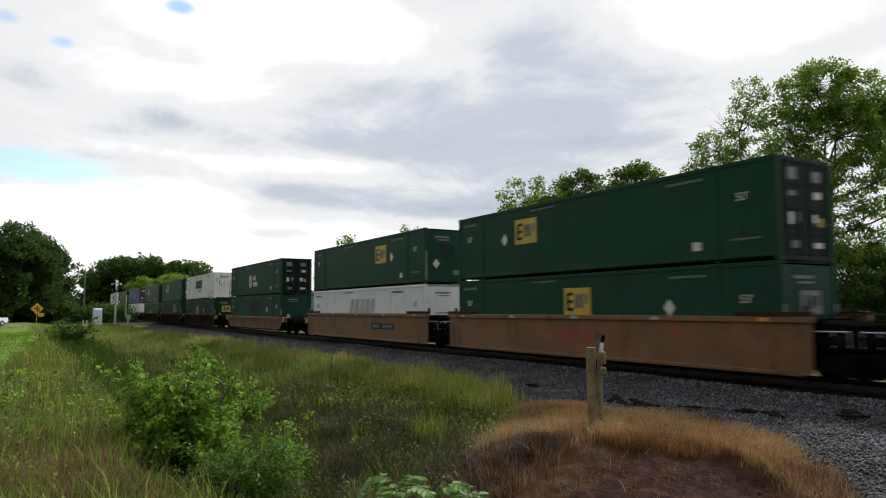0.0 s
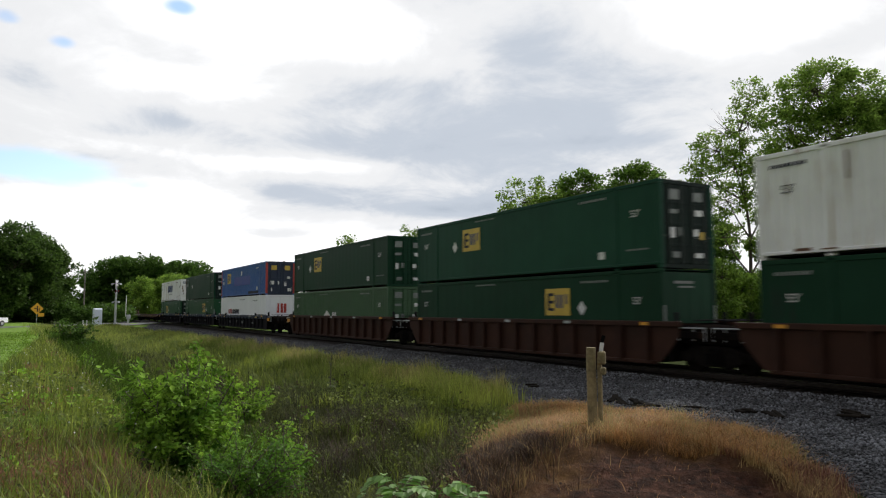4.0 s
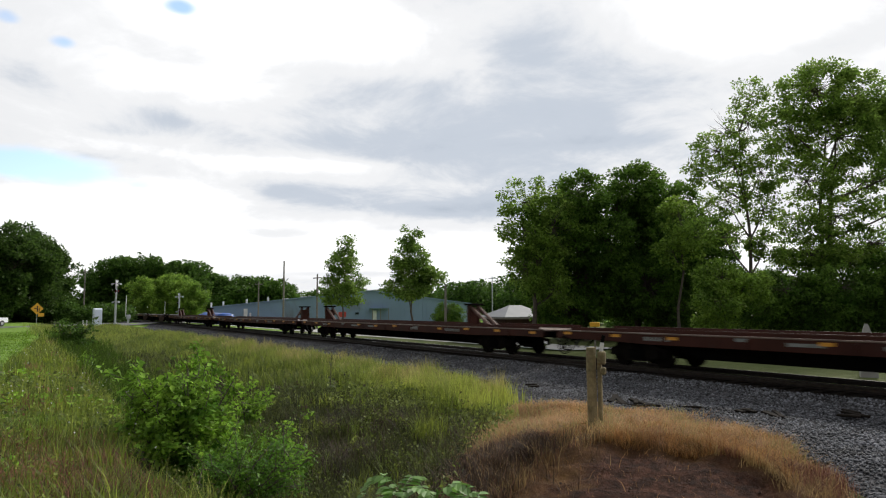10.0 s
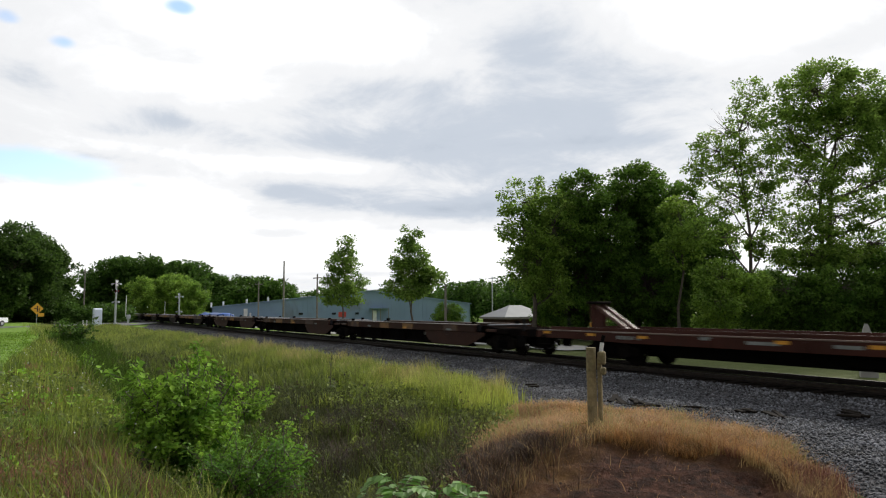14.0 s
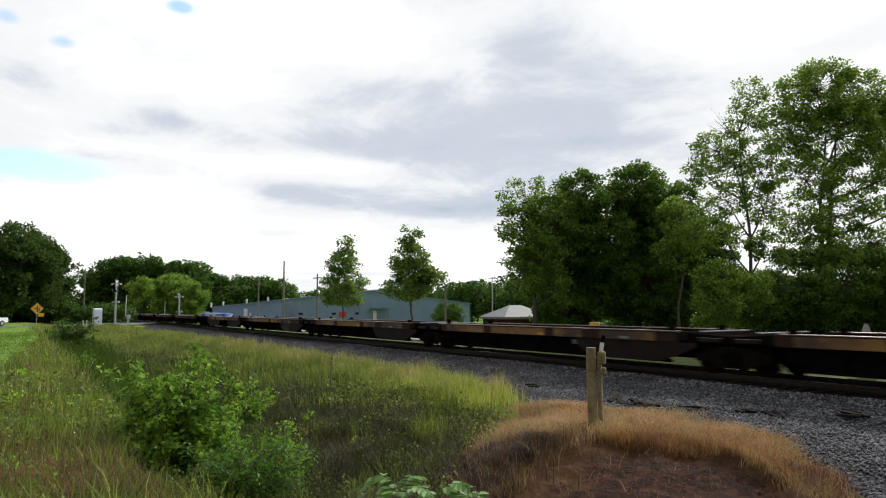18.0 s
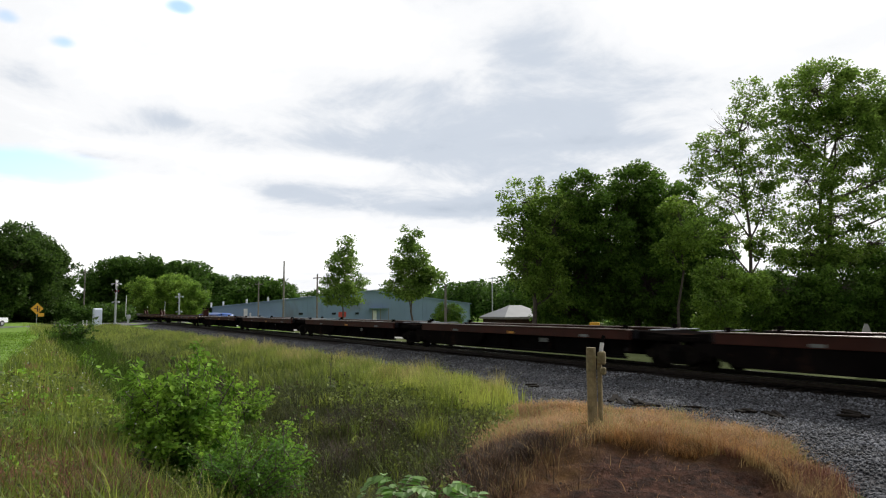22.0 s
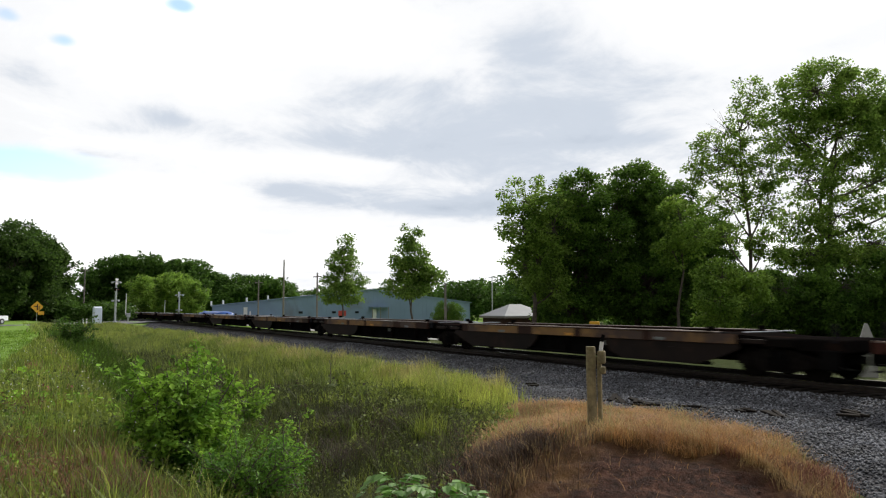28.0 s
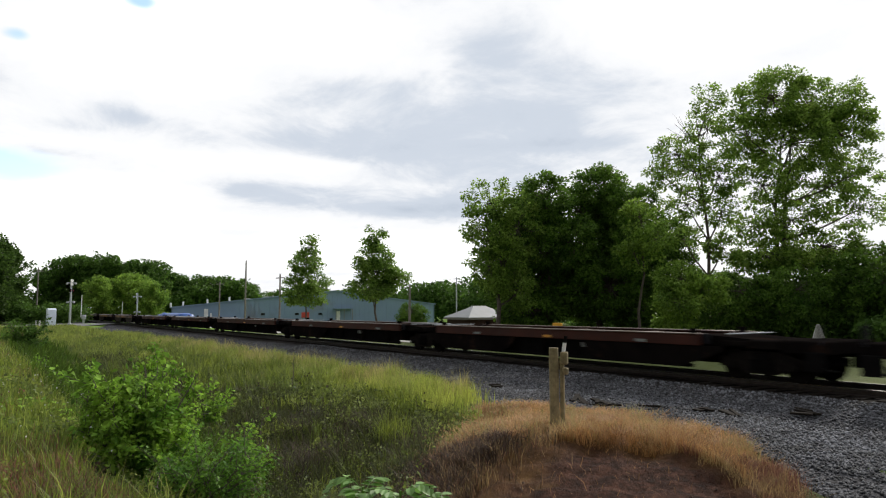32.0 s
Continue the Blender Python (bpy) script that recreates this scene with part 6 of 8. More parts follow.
    lobed_tree("lime_b", (-27.2, 36.2), "low leafy tree with drooping bright green branches", lime_b, "leaf_lime", 0.19, 9, 0.11, gaps=0.12, fill=76, scale=0.86, group="low trees")
    tall = "tall airy broadleaf tree with sky showing through"
    slender = [(-0.6, -1.2, 14.8, -1.3, 1.6), (0.3, 0.3, 17.9, 1.3, 1.6), (0.3, -0.1, 15.7, 1.4, 1.8), (-1.0, -2.0, 13.8, 1.7, 1.4), (-0.4, -0.8, 12.6, 1.7, 1.6), (-1.6, -3.0, 12.3, 1.1, 1.1), (0.6, 0.6, 12.3, 1.4, 2.0), (-0.8, -1.3, 10.2, 1.7, 1.1), (0.5, 1.0, 9.7, 1.1, 1.6), (-0.9, -1.8, 7.6, 1.4, 1.0), (0.6, 0.8, 7.0, 1.4, 1.0)]
    lobed_tree("slender", (-30.2, 43.6), tall, slender, "leaf_mid", 0.17, 10, 0.17, gaps=0.50, clump=0.50, fill=54, group="tall trees")
    broad = [(0.2, -0.2, 18.7, 2.7, 2.2), (1.4, 2.6, 18.4, 1.7, 2.2), (-1.0, -1.7, 15.7, 2.2, 2.5), (0.8, 1.2, 15.3, 3.2, 2.7), (2.6, 4.9, 15.9, 2.2, 2.6), (-0.4, -1.0, 12.0, 2.5, 2.1), (1.6, 3.0, 12.0, 3.0, 2.2), (0.6, 0.9, 9.4, 2.6, 1.5), (3.2, 6.0, 10.3, 2.1, 1.9), (2.6, 5.2, 18.2, 2.0, 2.2), (3.0, 5.8, 13.0, 1.9, 2.0), (-1.0, -1.6, 8.9, 1.9, 1.5), (1.8, 3.1, 7.4, 2.9, 1.4), (-0.4, -1.0, 6.6, 2.2, 1.2), (0.6, 1.0, 6.2, 2.4, 1.0)]
    lobed_tree("broad", (-28.7, 50.0), "tall dense broadleaf tree with two trunks", broad, "leaf_mid", 0.19, 11, 0.24, stems=2, gaps=0.27, low_gaps=0.46, clump=0.62, fill=84, scale=1.01, group="tall trees")
    right = [(0.5, 0.0, 14.3, 1.8, 2.4), (-0.6, -1.5, 11.5, 1.8, 2.0), (1.2, 1.0, 11.3, 2.1, 2.4), (0.5, 1.0, 8.2, 2.9, 2.4), (-1.2, -2.2, 8.0, 1.8, 1.6), (-2.0, -4.2, 8.6, 1.4, 1.1)]
    lobed_tree("right", (-20.3, 61.0), tall, right, "leaf_mid", 0.22, 12, 0.2, gaps=0.3, clump=0.62, fill=70, group="tall trees")
    low = "low dark leafy tree under the tall ones"
    under = [(0.0, -0.4, 4.3, 2.1, 1.8), (0.6, 2.5, 3.5, 2.5, 1.8), (-1.0, -1.6, 2.8, 1.8, 1.5), (0.2, 0.8, 2.2, 2.3, 1.1)]
    for x, y, r, s in ((-27.7, 43.9, 0, 1.0), (-25.6, 46.9, 20, 1.05), (-24.2, 51.5, 60, 1.25), (-21.8, 55.0, 190, 1.5), (-19.6, 60.0, 300, 1.6), (-34.0, 50.0, 130, 1.1), (-30.5, 52.5, 240, 1.0), (-17.0, 64.0, 30, 1.5)):
        lobed_tree("under", (x, y), low, under, "leaf_grove", 0.20, 13, 0.13, gaps=0.10, fill=74, group="low trees", turn=r, scale=0.88 * s)
    lobed_tree("under", (-62.0, 37.6), "small round tree beside the warehouse", under, "leaf_grove", turn=50, scale=0.55)
    roadside = [(0.2, 0.0, 12.6, 3.4, 3.2), (-1.6, -1.8, 9.6, 3.9, 3.4), (1.9, 1.6, 8.8, 4.0, 3.4), (-0.4, 0.6, 5.8, 4.8, 3.4), (0.6, -1.8, 3.2, 4.6, 2.6)]
    edge = "dense dark roadside tree at the edge of the lawn"
    for x, y, s, r in ((-141, -4.5, 1.0, 0), (-146, -11, 1.12, 60), (-145, 0.0, 0.92, 140), (-155, -3, 1.1, 220), (-138, -10.5, 1.0, 300), (-142, -17, 1.1, 15), (-152, 1.2, 0.95, 80)):
        lobed_tree("edge", (x, y), edge, roadside, "leaf_road", 0.40, 31, 0.30, gaps=0.03, clump=1.25, fill=105, group="roadside trees", turn=r, scale=1.10 * s)
    lime = "rounded mid-green tree beyond the crossing"
    for x, y, s, r in ((-158, 20.5, 1.0, 0), (-160, 26.0, 1.08, 90), (-166, 28.5, 1.1, 200), (-156, 29.5, 0.9, 300)):
        tree("lime", (x, y), lime, "trees by the crossing", s * 0.93, r, seed=41, height=9.4, radius=3.6, bare=0.03, leaves=15000, size=0.34, airy=0.04, leaf="leaf_cross", clump=0.34)


def far_woods(name, places, label, seed):
    """A far belt of wood as one mass of leaf clumps with an uneven top."""
    g = np.random.default_rng(seed)
    spots = []
    for x, y, h, w in places:
        z0 = float(ground_z(x, y))
        for _ in range(14 if "far" in name else 9):
            c = np.array([x, y, z0]) + [g.normal() * w * 0.45, g.normal() * w * 0.45, h * (0.25 + 0.6 * g.random())]
            r = w * (0.35 + 0.25 * g.random())
            n = 430 if "far" in name else 240
            d = g.normal(size=(n, 3))
            d /= np.linalg.norm(d, axis=1)[:, None]
            spots.append(c + d * r * (0.75 + 0.3 * g.random((n, 1))) * [1, 1, 0.8])
    p = np.concatenate(spots)
    p = p[p[:, 2] > -1.8]
    tagged(new(name, leaf_mesh(name, p, 0.72 if "far" in name else 0.4, M["leaf_dark"], generator=g)), label, "woods", kind="stuff")


build_trees()
far_woods("far_woods", [(-215 + i * 1.2, 13.5 + i * 3.4, h, 6.0) for i, h in enumerate((7.0, 15.0, 18.2, 18.8, 18.4, 18.8, 18.3, 17.4, 14.4, 12.8, 12.4, 12.9, 12.2, 12.6, 12.0))], "dark belt of trees beyond the crossing", 51)
# added leaf belt, stands for the deep shade below the crowns
far_woods("undergrowth", [(-40 + i * 2.9, 46 + i * 0.55, 2.6 + 0.5 * math.sin(1.9 * i), 2.6) for i in range(16)], "undergrowth added for the dark shade under the trees", 56)
far_woods("undergrowth", [(-158 + i * 2.2, -12 + i * 2.7, 3.5, 3.4) for i in range(10)], "dark undergrowth along the road", 55)
far_woods("far_woods", [(-236 + i * 8.5, 66 + i * 8.0, 11.5 + 1.0 * math.sin(1.7 * i), 7.0) for i in range(13)], "distant dark treeline behind the warehouse", 52)
# added leaf belt, hides bright lawn where the grove's shade should be
far_woods("undergrowth", [(-54 + i * 3.6, 57 + i * 1.4, 3.6 + 0.6 * math.sin(1.9 * i), 3.6) for i in range(14)], "undergrowth added behind the grove to fill in its shade", 54)
far_woods("far_woods", [(-140 + i * 9.5, 92 + i * 5, 9.6 + 0.8 * math.sin(1.3 * i), 6.0) for i in range(16)], "distant dark treeline behind the grove", 53)


# ------------------------------------------------------------------ grass


def blades(name, xs, ys, height, width, material, label, lean=0.35, seed=1, tip=0.12, base=ground_z):
    """Bent grass blades: three points up each side, one at the tip."""
    g = np.random.default_rng(seed)
    n = len(xs)
    if name in ("bank_grass", "dead_weeds", "dry_weeds"):
        keep = ((xs + 9.7) / 1.5) ** 2 + ((ys - 1.75) / 0.8) ** 2 > 0.7 + 0.5 * g.random(n)
        xs, ys = xs[keep], ys[keep]
        n = len(xs)
    z = base(xs, ys) - 0.02
    a = g.random(n) * 2 * np.pi
    far = np.clip(np.hypot(xs, ys) / 14.0, 1.0, 4.0)
    h = height * (0.45 + 0.8 * g.random(n)) * (1 + 0.45 * lumps(xs * 1.3, ys * 1.7, seed))
    w = width * (0.7 + 0.6 * g.random(n)) * far
    d = lean * h * (0.2 + g.random(n))
    side = np.stack([-np.sin(a), np.cos(a), 0 * a], 1) * (w / 2)[:, None]
    out = np.stack([np.cos(a), np.sin(a), 0 * a], 1)
    p = np.stack([xs, ys, z], 1)
    up = np.array([0, 0, 1.0])
    m1 = p + out * (d * 0.22)[:, None] + up * (h * 0.5)[:, None]
    m2 = p + out * (d * 1.0)[:, None] + up * (h * (1 - tip))[:, None]
    v = np.stack([p - side, p + side, m1 + side * 0.8, m1 - side * 0.8, m2], 1).reshape(-1, 3)
    i = np.arange(n)[:, None] * 5
    f = np.concatenate([i + [0, 1, 2], i + [0, 2, 3], i + [3, 2, 4]], 1).reshape(-1, 3)
    return tagged(new(name, big_mesh(name, v, f, M[material])), label, "grass", kind="stuff")


def scatter(n, x0, x1, y0, y1, seed, near=1.0, tuft=14, loose=0.10):
    """Random places in tufts, closer together towards x1 (the viewer) where near > 1."""
    g = np.random.default_rng(seed)
    k = max(1, n // tuft)
    cx, cy = x1 - (x1 - x0) * g.random(k) ** near, y0 + (y1 - y0) * g.random(k)
    i = g.integers(0, k, n)
    wide = loose * (1 + 0.05 * np.abs(cx[i]))
    return cx[i] + g.normal(size=n) * wide, cy[i] + g.normal(size=n) * wide


def patchy(xs, ys, seed, cut):
    v = np.array([noise.noise(Vector((x * 0.55 + seed, y * 0.55, 0))) for x, y in zip(xs, ys)])
    return v > cut


def build_grass():
    # crest of tall green grass between the ditch and the gravel
    xs, ys = scatter(56000, -66, -11.2, 8.9, 11.2, 101, 1.5)
    ok = (ys < 11.2 + 0.3 * np.sin(xs * 0.8)) & (mound_frame(xs, ys)[0] < -3.95 + 1.1 * np.random.default_rng(77).random(len(xs)) ** 2 + 0.3 * np.sin(5 * ys))
    near = ok & (xs > -19 - 3 * np.random.default_rng(78).random(len(xs)))
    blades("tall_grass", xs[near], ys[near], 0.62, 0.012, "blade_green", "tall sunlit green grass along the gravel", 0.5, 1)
    blades("tall_grass", xs[ok & ~near], ys[ok & ~near], 0.60, 0.012, "blade_far", "tall green and tan grass along the gravel", 0.5, 1)
    xs, ys = scatter(16000, -50, -11.0, 9.4, 11.3, 121, 1.3, 40, 0.12)
    ok = (mound_frame(xs, ys)[0] < -3.5) & patchy(xs, ys, 3.0, -0.1)
    blades("seeding_grass", xs[ok], ys[ok], 0.72, 0.010, "blade_straw", "yellowish seeding grass on the crest", 0.45, 21)
    # slope of the ditch
    xs, ys = scatter(9000, -17, -8.5, 4.2, 7.6, 122, 1.0, 60, 0.14)
    ok = (mound_frame(xs, ys)[0] < -2.6) & patchy(xs, ys, 7.0, 0.02)
    blades("grey_weeds", xs[ok], ys[ok], 0.55, 0.008, "blade_grey", "greyish brown dead weeds on the ditch slope", 0.9, 22)
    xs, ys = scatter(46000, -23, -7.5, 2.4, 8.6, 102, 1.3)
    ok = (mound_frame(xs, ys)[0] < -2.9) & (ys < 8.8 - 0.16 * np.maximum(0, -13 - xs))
    blades("ditch_weeds", xs[ok], ys[ok], 0.50, 0.011, "blade_dull", "dull weedy grass on the ditch slope, shade in its colour", 0.6, 2)
    xs, ys = scatter(11000, -45, -9, 2.6, 9.0, 112, 1.6, 50)
    ok = mound_frame(xs, ys)[0] < -3.2
    blades("ditch_weeds", xs[ok], ys[ok], 0.62, 0.012, "blade_bank", "greener clumps of grass on the ditch slope", 0.6, 12)
    for k, (count, size, mat, seed, lift, lab) in enumerate(((24000, 0.055, "leaf_weed", 131, 0.34, "small-leaved green weeds covering the ditch"), (2500, 0.045, "blade_grey", 132, 0.40, "withered grey-brown weeds in the ditch"))):
        xs, ys = scatter(count, -21, -7.5, 2.2, 8.8, seed, 1.3, 40, 0.16)
        ok = (mound_frame(xs, ys)[0] < -2.6) & patchy(xs, ys, 5.0 + 3 * k, -0.12 + 0.14 * k)
        xs, ys = xs[ok], ys[ok]
        g = np.random.default_rng(seed)
        far = np.clip(np.hypot(xs, ys) / 12.0, 1.0, 3.0)
        spots = np.stack([xs, ys, ground_z(xs, ys) + lift * g.random(len(xs)) * (0.6 + 0.5 * far)], 1)
        tagged(new("ditch_weeds", leaf_mesh("ditch_weeds", spots, size * far[:, None], M[mat], generator=g)), lab, "weeds", kind="stuff")
    xs, ys = scatter(24000, -64, -17, 2.2, 9.4, 141, 1.2, 16, 0.14)
    blades("ditch_grass", xs, ys, 0.46, 0.012, "blade_olive", "olive green grass in the far part of the ditch", 0.6, 41)
    xs, ys = scatter(22000, -66, -16, 5.6, 9.8, 142, 1.3, 24, 0.16)
    ok = ys > 8.6 - 0.11 * (-16 - xs)
    blades("ditch_grass", xs[ok], ys[ok], 0.50, 0.012, "blade_far", "green and tan grass on the far slope of the ditch", 0.55, 42)
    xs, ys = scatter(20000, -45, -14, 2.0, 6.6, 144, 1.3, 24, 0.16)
    blades("ditch_grass", xs, ys, 0.55, 0.013, "blade_dull", "weedy grass deep in the ditch, darkened for the shade there", 0.55, 44)
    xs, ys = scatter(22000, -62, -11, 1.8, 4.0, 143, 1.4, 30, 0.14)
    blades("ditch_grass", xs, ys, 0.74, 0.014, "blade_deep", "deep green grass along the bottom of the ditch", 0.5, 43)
    # near bank and the verge of the lawn
    xs, ys = scatter(60000, -60, -5.0, -2.8, 3.0, 103, 1.7)
    ok = ys > -0.9 + 0.045 * np.clip(-19 - xs, -25, 32)
    xs, ys = xs[ok], ys[ok]
    blades("bank_grass", xs, ys, 0.27, 0.009, "blade_bank", "green grass on the near bank", 0.6, 3)
    xs, ys = scatter(26000, -45, -5.0, -2.4, 3.4, 104, 1.6, 40)
    ok = ys > -0.7 + 0.05 * np.clip(-18 - xs, -40, 30)
    xs, ys = xs[ok], ys[ok]
    blades("bank_grass", xs, ys, 0.40, 0.010, "blade_bank", "taller green weeds on the near bank", 0.6, 13)
    pick = np.random.default_rng(7).random(len(xs)) < 0.14
    blades("bank_grass", xs[pick], ys[pick], 0.46, 0.009, "blade_green", "yellowish seeding stems on the near bank", 0.5, 14)
    xs, ys = scatter(34000, -75, -13, -9.0, 0.6, 161, 1.6, 10, 0.2)
    blades("lawn_grass", xs, ys, 0.09, 0.012, "blade_lawn", "short mown green lawn grass", 0.5, 61)
    xs, ys = scatter(22000, -40, -5.0, -2.0, 3.4, 105, 1.5, 60)
    ok = patchy(xs, ys, 4.0, 0.16) & (ys > -0.5 + 0.05 * np.clip(-16 - xs, -30, 30))
    blades("dry_weeds", xs[ok], ys[ok], 0.32, 0.008, "blade_rust", "patches of dry reddish weeds in the grass", 0.5, 4)
    xs, ys = scatter(16000, -11.5, -5.0, -1.0, 3.2, 115, 1.0, 50, 0.10)
    ok = patchy(xs, ys, 9.0, 0.24)
    more_x, more_y = scatter(4500, -9.8, -7.2, -0.6, 1.6, 125, 1.0, 60, 0.12)
    blades("dead_weeds", more_x, more_y, 0.28, 0.008, "blade_rust", "brown dead weeds beside the bush", 0.8, 25)
    blades("dead_weeds", xs[ok], ys[ok], 0.28, 0.008, "blade_dead", "dead brown weeds among the near grass", 0.7, 15)
    for count, size, mat, seed, cut, lab in ((15000, 0.042, "leaf_weed", 151, -0.10, "small-leaved weeds among the near grass"), (6000, 0.050, "leaf_bush", 152, 0.12, "broad-leaved green weeds on the near bank"), (3000, 0.035, "blade_rust", 153, 0.20, "withered reddish leaves on the near bank")):
        xs, ys = scatter(count, -19, -5.0, -1.6, 3.0, seed, 1.3, 30, 0.13)
        ok = patchy(xs, ys, 11.0 + seed, cut)
        xs, ys = xs[ok], ys[ok]
        g = np.random.default_rng(seed)
        far = np.clip(np.hypot(xs, ys) / 9.0, 0.9, 2.0)
        spots = np.stack([xs, ys, ground_z(xs, ys) + 0.06 + 0.24 * g.random(len(xs))], 1)
        tagged(new("bank_weeds", leaf_mesh("bank_weeds", spots, size * far[:, None], M[mat], generator=g)), lab, "weeds", kind="stuff")
    # far verge towards the crossing
    xs, ys = scatter(24000, -112, -55, 1.0, 10.8, 106, 1.0, 10, 0.15)
    blades("verge_grass", xs, ys, 0.45, 0.012, "blade_far", "rough grass towards the crossing", 0.6, 5)
    # brown grass of the mound
    g = np.random.default_rng(5)
    ca, cb = -3.7 + 6.6 * g.random(5200), 6.2 + 11.3 * g.random(5200)
    i = g.integers(0, 5200, 120000)
    ma, mb = ca[i] + 0.07 * g.normal(size=len(i)), cb[i] + 0.09 * g.normal(size=len(i))
    xs, ys = 0.73 * ma - 0.68 * mb, 0.68 * ma + 0.73 * mb
    bare = ((ma - 0.2) / 1.95) ** 4 + ((mb - 8.3) / 3.0) ** 2
    ok = (((ma + 0.4) / 3.2) ** 4 + ((mb - 12.0) / 5.3) ** 2 < 0.75 + 0.5 * g.random(len(ma))) & (bare > 0.80 + 0.4 * g.random(len(ma)) - 0.38 * lumps(xs * 2.2, ys * 2.2, 2.0)) & ((lumps(xs * 3.7, ys * 3.3, 8.0) > -0.50 + 0.6 * g.random(len(ma))) | (ma < -1.1)) & (gravelled(xs, ys) < 0.3 + 0.3 * g.random(len(ma)))
    front = (ma < -1.1 + 0.4 * np.sin(2.3 * mb)) & (mb < 11.3 + 0.5 * np.sin(2.0 * ma))
    flank = (ma + 0.35 * np.sin(3 * mb) > 0.9 + 0.5 * g.random(len(ma))) & (mb < 11.0)
    blades("dry_grass", xs[ok & ~front & ~flank], ys[ok & ~front & ~flank], 0.20, 0.008, "blade_dry", "short tan dead grass on the mound", 1.7, 6)
    pale = ok & ~front & ~flank & (g.random(len(xs)) < 0.16)
    blades("dry_grass", xs[pale], ys[pale], 0.26, 0.007, "blade_straw", "pale straw standing in the dead grass", 0.8, 17)
    blades("dry_grass", xs[ok & front], ys[ok & front], 0.24, 0.007, "blade_dead", "matted dark brown dead grass on the mound's face", 1.3, 7)
    blades("dry_grass", xs[ok & flank], ys[ok & flank], 0.22, 0.007, "blade_rust", "reddish dead grass on the mound's flank", 1.1, 16)
    ma, mb = -0.7 + 2.6 * g.random(2400), 11.0 + 0.9 * g.random(2400) ** 1.5
    mb = mb - 0.9 * np.clip(ma - 0.9, 0, 2) ** 2
    blades("dry_grass", 0.73 * ma - 0.68 * mb, 0.68 * ma + 0.73 * mb, 0.30, 0.007, "blade_dry", "taller tufts of straw on the mound's crest", 1.3, 8)
    # clumps of long straw along the lip of the cut
    a = -0.35 + 3.6 * g.random(110)
    r = 1.0 + 0.16 * g.random(110) ** 1.5
    ca, cb = 0.2 + 1.95 * r * np.cos(a), 8.2 + 3.05 * r * np.sin(a)
    i = g.integers(0, 110, 5200)
    i = i[g.random(5200) < (0.35 + 0.65 * (i % 5 < 2)) * (0.15 + 0.85 * (np.sin(0.23 * i) > -0.2))]
    ma, mb = ca[i] + 0.06 * g.normal(size=len(i)), cb[i] + 0.07 * g.normal(size=len(i))
    blades("straw_clumps", 0.73 * ma - 0.68 * mb, 0.68 * ma + 0.73 * mb, 0.30, 0.006, "blade_pale", "long pale straw hanging over the cut earth", 1.2, 10)
    ma, mb = -3.2 + 6.0 * g.random(2600), 8.6 + 5.6 * g.random(2600)
    ok = ((ma - 0.2) / 1.95) ** 2 + ((mb - 8.2) / 3.05) ** 2 > 1.02
    xs, ys = 0.73 * ma - 0.68 * mb, 0.68 * ma + 0.73 * mb
    ok &= gravelled(xs, ys) < 0.2
    blades("straw_clumps", xs[ok], ys[ok], 0.30, 0.006, "blade_pale", "scattered stems of pale straw on the mound", 0.9, 18)
    # bare tangled stems on the shaded face
    def stems(n, a0, a1, b0, b1):
        """Places on the face, few of them on the bare earth."""
        ma, mb = a0 + a1 * g.random(n), b0 + b1 * g.random(n)
        keep = (((ma - 0.15) / 1.9) ** 2 + ((mb - 8.2) / 3.0) ** 2 > 0.85 + 0.3 * g.random(n)) | (g.random(n) < 0.07)
        return ma[keep], mb[keep]

    ma, mb = stems(4600, -3.8, 3.2, 6.2, 5.0)
    blades("tangled_stems", 0.73 * ma[:2400] - 0.68 * mb[:2400], 0.68 * ma[:2400] + 0.73 * mb[:2400], 0.26, 0.007, "blade_rust", "withered reddish stems on the mound's face", 1.4, 20)
    blades("tangled_stems", 0.73 * ma - 0.68 * mb, 0.68 * ma + 0.73 * mb, 0.34, 0.006, "blade_grey", "tangled grey-brown stems on the mound's face", 1.6, 19)
    ma, mb = stems(1000, -3.6, 3.4, 6.4, 4.8)
    blades("tangled_stems", 0.73 * ma - 0.68 * mb, 0.68 * ma + 0.73 * mb, 0.36, 0.005, "blade_pale", "pale broken stalks on the mound's face", 1.3, 23)
    # strands hanging over the bare earth
    ma, mb = -1.4 + 3.2 * g.random(260), 6.6 + 4.3 * g.random(260)
    xs, ys = 0.73 * ma - 0.68 * mb, 0.68 * ma + 0.73 * mb
    blades("dry_strands", xs, ys, 0.17, 0.005, "blade_dry", "loose straw strands on bare red earth", 1.6, 9)
    g = np.random.default_rng(14)
    xs, ys = -26 + 17 * g.random(260), -1.5 + 3.6 * g.random(260)
    leaves = leaf_mesh("wild_flowers", np.stack([xs, ys, ground_z(xs, ys) + 0.35 + 0.3 * g.random(260)], 1), 0.022, M["mark_white"], generator=g)
    tagged(new("wild_flowers", leaves), "tiny white wild flowers among the grass", "flowers", kind="stuff")


build_grass()


